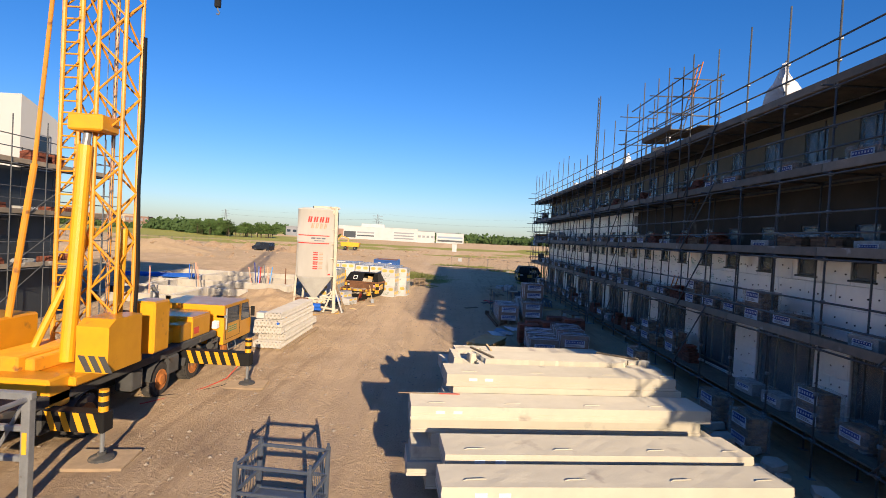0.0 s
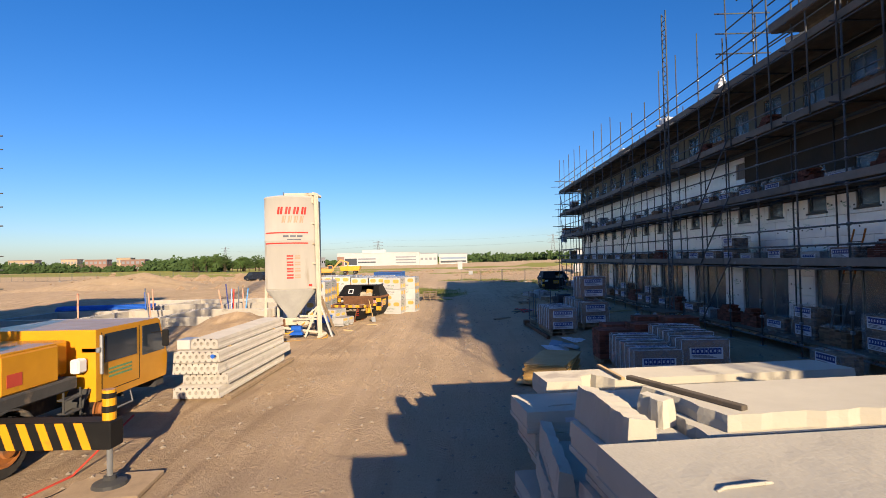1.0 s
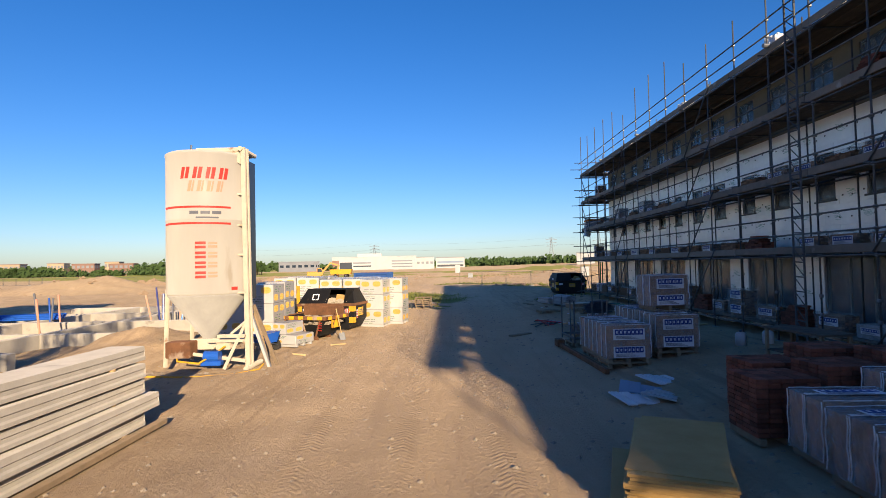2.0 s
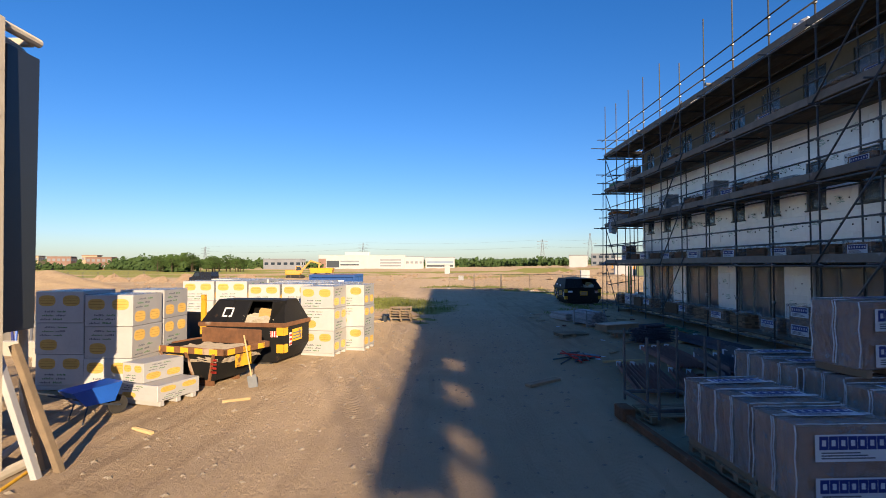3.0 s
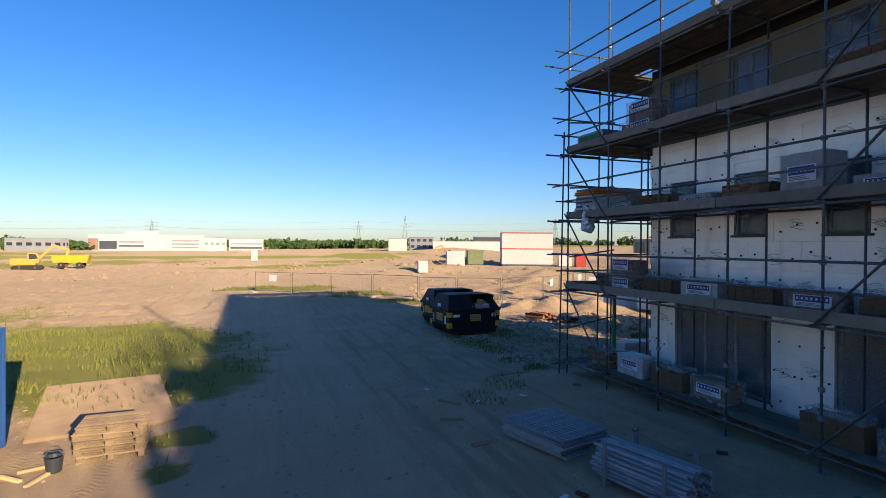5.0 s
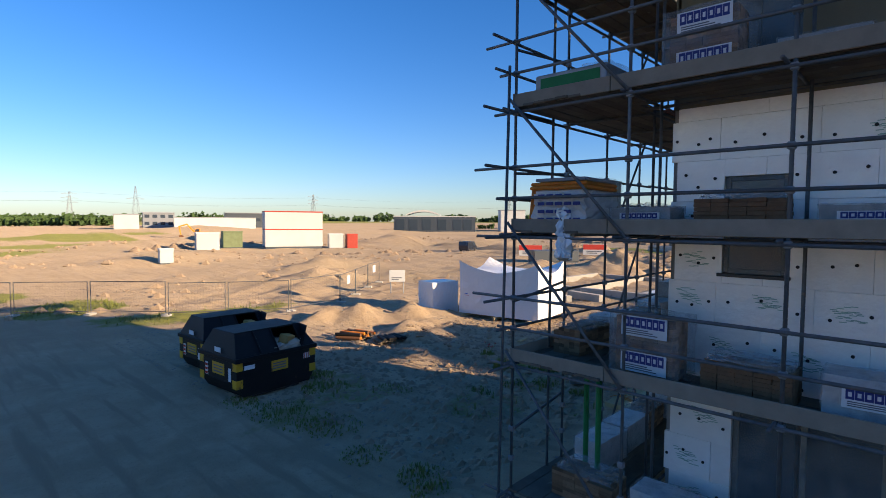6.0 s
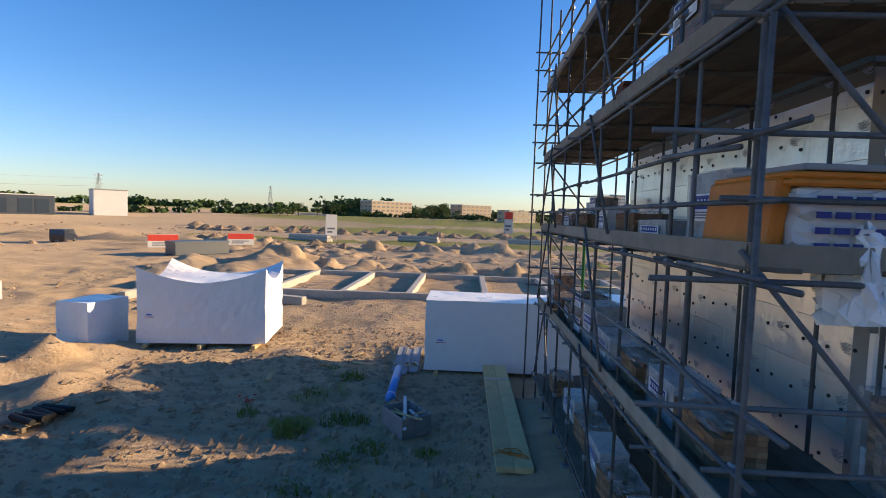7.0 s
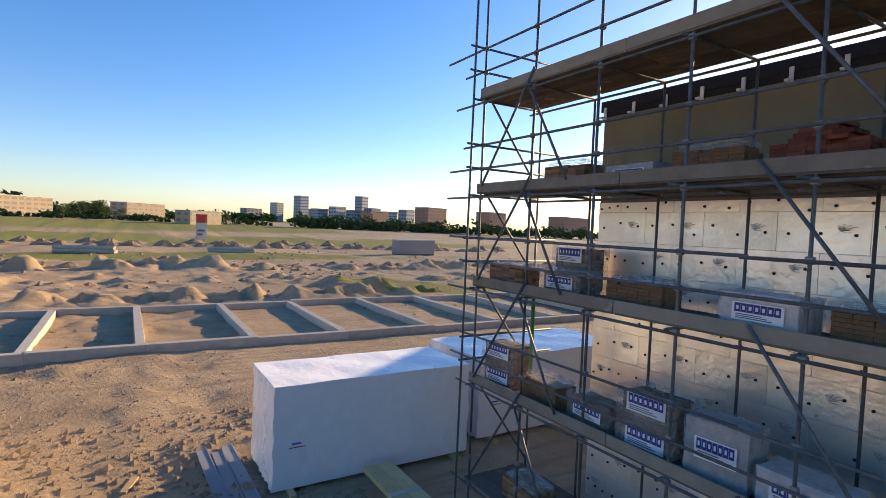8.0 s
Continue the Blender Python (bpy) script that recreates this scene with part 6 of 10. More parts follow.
# ---- grey lattice section at the roadside ----
tr = thing("lattice_section", pose(-6.95, 9.2, 0), "grey steel lattice section standing by the crane", "steel frame")
tm = Mesh().cham(-0.08, -0.08, 0, 0.08, 0.08, 2.0, 0.015).cham(-3.2, -0.07, 1.88, 0.1, 0.07, 2.02, 0.015).cham(-3.2, -0.06, 1.3, 0, 0.06, 1.4, 0.015).cham(-3.2, -0.06, 0.75, 0, 0.06, 0.85, 0.015)
for i in range(5):
    tm.tube((-3.1 + i * 0.62, 0, 0.8), (-2.5 + i * 0.62, 0, 1.95), 0.035, 6).tube((-2.5 + i * 0.62, 0, 1.95), (-2.48 + i * 0.62, 0, 0.8), 0.03, 6)
part("frame", tm, "steel", tr)
part("second_frame", Mesh().cham(-0.08, -1.1, 0, 0.06, -0.96, 1.95, 0.015).cham(-3.2, -1.1, 1.84, 0.08, -0.98, 1.98, 0.015).tube((0, -1.0, 1.9), (0, 0, 1.9), 0.05, 8).tube((-1.5, -1.0, 1.9), (-1.5, 0, 1.9), 0.05, 8), "steel", tr)
part("marker_label", Mesh().box(-0.04, -0.086, 0.9, 0.05, -0.081, 1.3), "skipyellow", tr, "yellow marker label")

# ---- dark stillage cage ----
cg = thing("stillage_cage", pose(-2.34, 9.45, 0, 0, 0, -5), "dark steel stillage cage, open on top", "cage")
cm = Mesh()
for x in (-0.68, 0.68):
    for y in (-0.5, 0.5):
        cm.cham(x - 0.04, y - 0.04, 0, x + 0.04, y + 0.04, 1.05, 0.008)
        cm.tube((x, y, 1.05), (x, y, 1.12), 0.03, 6)
for z in (0.12, 0.5, 0.98):
    for y in (-0.5, 0.5):
        cm.cham(-0.68, y - 0.025, z - 0.03, 0.68, y + 0.025, z + 0.03, 0.006)
    for x in (-0.68, 0.68):
        cm.cham(x - 0.025, -0.5, z - 0.03, x + 0.025, 0.5, z + 0.03, 0.006)
part("cage_frame", cm, "darksteel", cg)
wm = Mesh()
for x in (-0.68, 0.68):
    for i in range(9):
        wm.tube((x, -0.5 + i * 0.125, 0.12), (x, -0.5 + i * 0.125, 0.98), 0.006, 4)
part("side_mesh", wm, "darksteel", cg)
part("floor_plate", Mesh().box(-0.66, -0.48, 0.10, 0.66, 0.48, 0.13), "darksteel", cg)
part("coupling", Mesh().cham(-0.75, -0.62, 0.0, -0.55, -0.5, 0.18, 0.02).tube((-0.65, -0.56, 0.18), (-0.65, -0.56, 0.3), 0.04, 8), "orange", cg, "orange coupling")

# ---- mortar silo ----
SC = (-8.08, 33.5)
silo = thing("silo", pose(*SC, 0), "cream mortar silo with red marks and a grey cone", "silo")
sr = 1.2
part("tank", Mesh().lathe([(0.2, 6.66), (0.85, 6.63), (sr - 0.03, 6.57), (sr + 0.015, 6.54), (sr + 0.015, 6.49), (sr, 6.47), (sr, 4.56), (sr + 0.008, 4.55), (sr + 0.008, 4.52), (sr, 4.51), (sr, 2.36), (sr - 0.02, 2.30)][::-1], 56), "cream", silo, "cream painted tank", smooth=True)
part("cone", Mesh().lathe([(sr - 0.02, 2.30), (sr - 0.05, 2.24), (0.22, 0.98), (0.2, 0.86)][::-1], 48), "cement", silo, "cement-dusted discharge cone", smooth=True)
part("vent_pipe", Mesh().tube((0.0, -sr + 0.12, 6.2), (0.0, -sr + 0.12, 6.72), 0.03, 8), "darksteel", silo)


def wrap_bar(mb_, a0, a1, z0, z1, slant=0.0, r=sr + 0.006, n=4):
    """A mark laid on the round tank between two angles and heights."""
    vs = []
    for i in range(n + 1):
        for z in (z0, z1):
            a = a0 + (a1 - a0) * i / n + (slant if z == z1 else 0)
            vs.append((r * math.sin(a), -r * math.cos(a), z))
    mb_.add(vs, [(2 * i, 2 * i + 2, 2 * i + 3, 2 * i + 1) for i in range(n)])


red_m, sal_m, dk_m = Mesh(), Mesh(), Mesh()
A0 = 0.34       # the side that faces the road
for z in (4.86, 4.38):
    wrap_bar(red_m, A0 - 1.25, A0 + 0.62, z, z + 0.06, n=18)
for q in range(4):       # the mark as plain slanted blocks, each split by a slit
    a = A0 - 0.58 + q * 0.30
    wrap_bar(red_m, a, a + 0.085, 5.72, 6.06, 0.05)
    wrap_bar(red_m, a + 0.115, a + 0.20, 5.72, 6.06, 0.05)
for q in range(4):
    a = A0 - 0.40 + q * 0.22
    wrap_bar(sal_m, a, a + 0.075, 5.34, 5.66, 0.05)
    wrap_bar(sal_m, a + 0.095, a + 0.135, 5.34, 5.66, 0.05)
for q in range(4):
    z = 2.80 + q * 0.29
    wrap_bar(red_m, A0 - 0.22, A0 + 0.02, z, z + 0.08)
    wrap_bar(red_m, A0 - 0.22, A0 + 0.02, z + 0.12, z + 0.20)
    wrap_bar(sal_m, A0 + 0.07, A0 + 0.28, z + 0.02, z + 0.09)
    wrap_bar(sal_m, A0 + 0.07, A0 + 0.28, z + 0.13, z + 0.18)
for q in range(3):
    wrap_bar(dk_m, A0 - 0.35 + q * 0.26, A0 - 0.14 + q * 0.26, 4.68, 4.77)
wrap_bar(dk_m, A0 - 0.2, A0 + 0.32, 4.54, 4.60, n=8)
wrap_bar(red_m, A0 + 0.62, A0 + 0.80, 2.42, 2.52)
tagged(part("red_mark", red_m, "redink", silo, "red bars and slanted blocks"), kind="stuff")
tagged(part("salmon_mark", sal_m, "salmon", silo, "faded salmon blocks"), kind="stuff")
tagged(part("small_lettering", dk_m, "ink", silo), kind="stuff")
fr = Mesh()
for y in (-0.50, -0.26):         # twin upright beams, leaning out a little at the foot
    fr.prism([(1.24, 6.75), (1.36, 6.75), (1.46, 0.10), (1.33, 0.10)], y - 0.05, y + 0.05, 'y')
fr.cham(-0.15, -0.50, 6.62, 1.32, -0.38, 6.76, 0.015).cham(-0.15, 0.45, 6.62, 1.20, 0.57, 6.74, 0.015).tube((1.24, -0.60, 6.70), (1.24, 0.60, 6.70), 0.075, 10)
fr.prism([(0.55, 6.62), (1.2, 6.62), (1.2, 6.25)], -0.47, -0.41, 'y')
for z in (2.30, 3.45, 4.35, 5.30):
    fr.cham(0.92, -0.48, z, 1.32, -0.36, z + 0.06, 0.01)
part("lifting_frame", fr, "creamframe", silo, "cream lifting frame up the side")
# the plate's shaded side is put into the panel's dark colour
part("frame_panel", Mesh().cham(1.19, -0.02, 2.1, 1.25, 0.62, 6.45, 0.008), "fardark", silo, "back panel of the frame, shaded side as dark colour")
lg = Mesh()
for x, y in ((-1.08, -0.42), (-0.9, 0.75), (0.95, 0.75)):
    lg.tube((x, y, 2.45), (x * 1.06, y * 1.06, 0.12), 0.065, 10)
lg.tube((-1.15, -0.46, 0.62), (1.36, -0.62, 0.30), 0.055, 8).tube((-1.15, -0.46, 0.62), (-0.95, 0.8, 0.55), 0.05, 8).tube((1.4, -0.45, 0.25), (1.0, 0.8, 0.3), 0.05, 8)
lg.tube((1.35, -0.40, 1.55), (0.85, -0.95, 0.12), 0.05, 8).tube((0.9, -0.55, 1.1), (1.35, -0.40, 1.5), 0.04, 8)
lg.cham(0.55, -0.72, 1.00, 1.36, -0.60, 1.10, 0.01).cham(0.2, -0.66, 0.86, 1.3, -0.56, 0.94, 0.01)
lg.tube((1.42, -0.75, 0.09), (1.42, 0.5, 0.09), 0.08, 8)
part("leg_frame", lg, "creamframe", silo, "cream leg frame")
part("foot_board", Mesh().cham(0.4, -0.95, 0.0, 1.6, -0.65, 0.06, 0.01), "pallet", silo, "timber foot board")
mx = part("mixing_pump", Mesh().tube((-0.5, 0, 0.78), (0.7, -0.3, 0.78), 0.13, 12).cham(-0.3, -0.25, 0.6, 0.25, 0.2, 0.92, 0.03).cham(0.4, -0.5, 0.62, 0.85, -0.05, 0.86, 0.03), "creamframe", silo, "mixing pump under the cone")
part("motor", Mesh().tube((0.2, -0.75, 0.48), (0.65, -0.75, 0.48), 0.16, 14).cham(0.1, -0.85, 0.2, 0.7, -0.6, 0.34, 0.02), "bluepipe", mx, "blue electric motor")
part("hopper_box", Mesh().cham(-1.0, -0.75, 0.42, -0.25, -0.25, 0.9, 0.03), "rust", mx, "crusted brown mixing box")
hs = thing("hose", pose(*SC, 0), "yellow hose looping over the sand under the silo", "hose")
part("hose", Mesh().path([(-0.9, -0.3, 0.62), (-0.6, -0.8, 0.35), (0.1, -0.95, 0.3), (0.5, -0.8, 0.55), (0.75, -0.6, 0.75)], 0.028, 6).path([(-1.8, -1.35, 0.04), (-0.9, -1.45, 0.04), (0.2, -1.6, 0.04), (1.3, -1.3, 0.04), (1.75, -0.6, 0.04), (1.6, 0.2, 0.05)], 0.024, 6), "skipyellow", hs)
for x, y, lean, col, ln in ((1.92, -0.15, -19, "white", 2.0), (2.08, 0.1, -21, "pallet", 2.05), (1.75, 0.25, -14, "pallet", 1.7)):
    t = thing("timber_batten", pose(SC[0] + x, SC[1] + y, 0.0, 0, lean, 0), "timber batten leaning on the silo frame", "batten", "leaning battens")
    part("batten", Mesh().cham(-0.045, -0.06, 0.0, 0.045, 0.06, ln, 0.006), col, t)
wb = thing("wheelbarrow", pose(-7.35, 36.35, 0, 0, 0, 60), "blue wheelbarrow parked behind the silo", "wheelbarrow")
part("tray", Mesh().prism([(-0.5, 0.65), (0.45, 0.72), (0.3, 0.35), (-0.25, 0.35)], -0.28, 0.28, 'y'), "bluepipe", wb)
part("wheel", Mesh().lathe([(0.08, -0.04), (0.19, -0.045), (0.2, 0), (0.19, 0.045), (0.08, 0.04)], 18, (0.5, 0, 0.2), 'y'), "rubber", wb)
part("handle", Mesh().path([(0.5, 0.1, 0.2), (0.0, 0.25, 0.35), (-0.9, 0.28, 0.7)], 0.018).path([(0.5, -0.1, 0.2), (0.0, -0.25, 0.35), (-0.9, -0.28, 0.7)], 0.018), "darksteel", wb)
part("leg", Mesh().tube((-0.2, 0.25, 0.35), (-0.3, 0.27, 0.0), 0.015).tube((-0.2, -0.25, 0.35), (-0.3, -0.27, 0.0), 0.015), "darksteel", wb)


# ---- pallets of insulation packs ----
def pack_mesh(w, d, h, flip):
    """A wrapped pack: its body, and its print of hatched ovals and words as broken bars."""
    r = random.Random(8 + flip)
    body = Mesh().cham(-w / 2, -d / 2, 0.004, w / 2, d / 2, h - 0.004, 0.012)
    ink_ = Mesh()
    for side in range(4):
        m = Matrix.Rotation(radians(90 * side), 4, 'Z')
        half, wide = (d / 2, w) if side % 2 == 0 else (w / 2, d)
        two = side % 2 == 1
        zo = h * (0.70 if two != bool(flip) else 0.30)
        for q in ((-0.26, 0.24) if two or flip else (-0.22,)):
            ink_.mat(0)
            pts = []
            for i in range(16):
                a = 2 * math.pi * i / 16
                c, s_ = math.cos(a), math.sin(a)
                pts.append((wide * q + wide * 0.175 * abs(c) ** 0.7 * (1 if c > 0 else -1), zo + h * 0.175 * abs(s_) ** 0.7 * (1 if s_ > 0 else -1)))
            vs = [m @ Vector((u, -half - 0.003, v)) for u, v in pts] + [m @ Vector((u, -half + 0.002, v)) for u, v in pts]
            ink_.add(vs, [tuple(range(16))] + [(i, (i + 1) % 16, 16 + (i + 1) % 16, 16 + i) for i in range(16)])
            ink_.mat(3)
            for k_ in range(3):
                ww = wide * (0.12, 0.155, 0.12)[k_]
                ink_.box(wide * q - ww, -half - 0.0045, zo + h * (k_ - 1) * 0.085 - 0.004, wide * q + ww, -half - 0.0025, zo + h * (k_ - 1) * 0.085 + 0.004, m)
        zt = h * (0.08 if zo > h * 0.5 else 0.58)
        for line in range(3):
            u = -wide * (0.40 - 0.05 * line)
            for word in range(2):
                ink_.mat(1 if (word + line) % 2 == 0 else 2)
                for k_ in range(7 - word):
                    lw = r.uniform(0.022, 0.040) * wide
                    up = r.choice((0.038, 0.055, 0.038, 0.062))
                    z_ = zt + line * h * 0.125
                    ink_.box(u, -half - 0.003, z_, u + lw * 0.62, -half + 0.002, z_ + up * h * 0.95, m)
                    u += lw
                u += 0.05 * wide
    return body.data("pack", "white"), ink_.data("print", ["yellowspot", "ink", "inkgreen", "hatch"])


PW, PD, PH = 1.2, 1.18, 0.76
pack_a, pack_b = pack_mesh(PW, PD, PH, False), pack_mesh(PW, PD, PH, True)
cap_me = Mesh().cham(-PW / 2 - 0.005, -PD / 2 - 0.005, 0, PW / 2 + 0.005, PD / 2 + 0.005, 0.02, 0.006).data("cover_sheet", "film")
foot_me = Mesh().cham(-PW / 2, -0.06, 0, PW / 2, 0.06, 0.11, 0.01).data("foot", "white")


def insulation_pallet(x, y, n_, rz=0.0, sx=1.0):
    t = thing("insulation_pallet", pose(x, y, ground_z(x, y) - 0.01, 0, 0, rz), f"pallet of {n_} white insulation packs with yellow spots", "insulation pallet", "insulation pallets")
    for yy in (-0.5, 0.0, 0.5):
        part("foot", foot_me, None, t, "white foam bearer", pose(0, yy, 0))
    for k_ in range(n_):
        body_me, print_me = pack_b if (k_ + n_) % 2 else pack_a
        pk = part("pack", body_me, None, t, m=pose(rng.uniform(-.012, .012), rng.uniform(-.012, .012), 0.11 + k_ * PH, 0, 0, 180 * (k_ % 2) + rng.uniform(-.8, .8)))
        tagged(part("print", print_me, None, pk), kind="stuff")
    part("cover_sheet", cap_me, None, t, "bluish film over the top", pose(0, 0, 0.11 + n_ * PH))
    return t


insulation_pallet(-4.42, 44.28, 3, -11)
insulation_pallet(-3.55, 45.42, 3, -11)
for x in (-9.65, -8.38, -7.10, -5.83):
    for y in (46.55, 47.8, 49.05, 50.3):
        insulation_pallet(x + rng.uniform(-.03, .03), y + 0.05 * rng.random(), 3, rng.uniform(-1, 1))
for y in (46.85, 48.1, 49.35):
    insulation_pallet(-4.5 + rng.uniform(-.03, .03), y, 3, rng.uniform(-1, 1))
insulation_pallet(-8.25, 38.95, 3, -4)
insulation_pallet(-9.52, 39.05, 3, -2)
insulation_pallet(-8.2, 40.25, 3, -3)
insulation_pallet(-11.6, 49.4, 2, 3)
lowp = thing("insulation_pallet", pose(-6.83, 37.95, 0, 0, 0, -20), "half-used pallet with two white insulation packs", "insulation pallet", "insulation pallets")
for yy in (-0.45, 0.0, 0.45):
    part("foot", foot_me, None, lowp, "white foam bearer", pose(0, yy, 0) @ Matrix.Diagonal((0.95, 1, 1, 1)))
tagged(part("print", pack_a[1], None, part("pack", pack_a[0], None, lowp, m=pose(0, 0, 0.11) @ Matrix.Diagonal((0.97, 1, 0.47, 1)))), kind="stuff")
tagged(part("print", pack_b[1], None, part("pack", pack_b[0], None, lowp, m=pose(-0.24, 0.05, 0.47) @ Matrix.Diagonal((0.52, 0.95, 0.58, 1)))), kind="stuff")


# ---- skips ----
def skip_small():
    t = thing("skip", pose(-6.45, 39.85, 0, 0, 0, -21), "small black and yellow open skip full of rubble", "skip")
    def shell(a, b, z, c, d_, z2, inset):
        return [(-a, -c, z), (b, -c, z), (b, d_, z), (-a, d_, z)]
    lo, hi = (0.62, 0.55), (1.18, 0.82)
    vs = [(-lo[0], -lo[1], 0.16), (lo[0], -lo[1], 0.16), (lo[0], lo[1], 0.16), (-lo[0], lo[1], 0.16), (-hi[0], -hi[1], 0.98), (hi[0], -hi[1], 0.98), (hi[0], hi[1], 0.98), (-hi[0], hi[1], 0.98)]
    k_ = 0.94
    vs += [(x * k_, y * k_, z + (0.03 if z < 0.5 else 0)) for x, y, z in vs]
    fs = [(3, 2, 1, 0), (0, 1, 5, 4), (1, 2, 6, 5), (2, 3, 7, 6), (3, 0, 4, 7), (8, 9, 10, 11), (8, 12, 13, 9), (9, 13, 14, 10), (10, 14, 15, 11), (11, 15, 12, 8), (4, 5, 13, 12), (5, 6, 14, 13), (6, 7, 15, 14), (7, 4, 12, 15)]
    part("tub", Mesh().add(vs, fs), "black", t, "scuffed black tub")
    rim = Mesh()
    for y in (-0.84, 0.76):
        rim.cham(-1.22, y, 0.86, 1.22, y + 0.08, 1.02, 0.015)
    for x in (-1.22, 1.14):
        rim.cham(x, -0.84, 0.86, x + 0.08, 0.84, 1.02, 0.015)
    part("rim", rim, "rust", t, "rusty rim")
    blocks = Mesh()
    for i in range(5):
        blocks.cham(-1.15 + i * 0.47, -0.852, 0.87, -0.9 + i * 0.47, -0.836, 1.01, 0.003)
    for i in range(3):
        blocks.cham(1.215, -0.75 + i * 0.55, 0.87, 1.232, -0.5 + i * 0.55, 1.01, 0.003)
    blocks.cham(-0.75, -0.80, 0.55, -0.2, -0.77, 0.8, 0.003).cham(1.10, -0.35, 0.5, 1.135, 0.2, 0.82, 0.003)
    tagged(part("yellow_mark", blocks, "skipyellow", t, "yellow blocks and plates"), kind="stuff")
    rw = Mesh()
    for q, (x, y) in enumerate(((0.75, -0.80), (0.75, -0.80))):
        for k2 in range(4):
            rw.box(x + 0.02, -0.835 + 0.0 * q, 0.42 + k2 * 0.1, x + 0.2, -0.825, 0.47 + k2 * 0.1)
    part("hazard_plate", rw, "redwhite", t, "red and white hazard plate")
    part("rear_board", Mesh().cham(-1.1, 0.72, 0.9, 1.0, 0.78, 1.32, 0.02), "rust", t, "rusty back board")
    part("rubble", lumpy(2.05, 1.45, 0.22, 0.06, 3, 9), "stone", t, "broken bricks and mortar", pose(0, 0, 0.66))
    feet_ = Mesh().cham(-0.5, -0.5, 0, 0.5, -0.4, 0.16, 0.01).cham(-0.5, 0.4, 0, 0.5, 0.5, 0.16, 0.01)
    part("runner", feet_, "rust", t)
    ribs = Mesh()
    for x in (-0.9, 0.0, 0.9):
        ribs.add([(x * 0.55 - 0.03, -0.57, 0.16), (x * 0.55 + 0.03, -0.57, 0.16), (x + 0.03, -0.85, 0.9), (x - 0.03, -0.85, 0.9), (x * 0.55 - 0.03, -0.62, 0.16), (x * 0.55 + 0.03, -0.62, 0.16), (x + 0.03, -0.9, 0.9), (x - 0.03, -0.9, 0.9)], [(0, 3, 2, 1), (4, 5, 6, 7), (0, 4, 7, 3), (1, 2, 6, 5)])
    part("rib", ribs, "rust", t)


skip_small()
t = thing("shovel", pose(-5.05, 39.05, 0.0, -8, -14, 0), "worn shovel leaning against the small skip", "shovel")
part("handle", Mesh().tube((0, 0, 0.28), (0, 0, 1.35), 0.018, 8), "timber", t)
part("blade", Mesh().cham(-0.12, -0.015, 0.0, 0.12, 0.015, 0.32, 0.01), "steel", t)


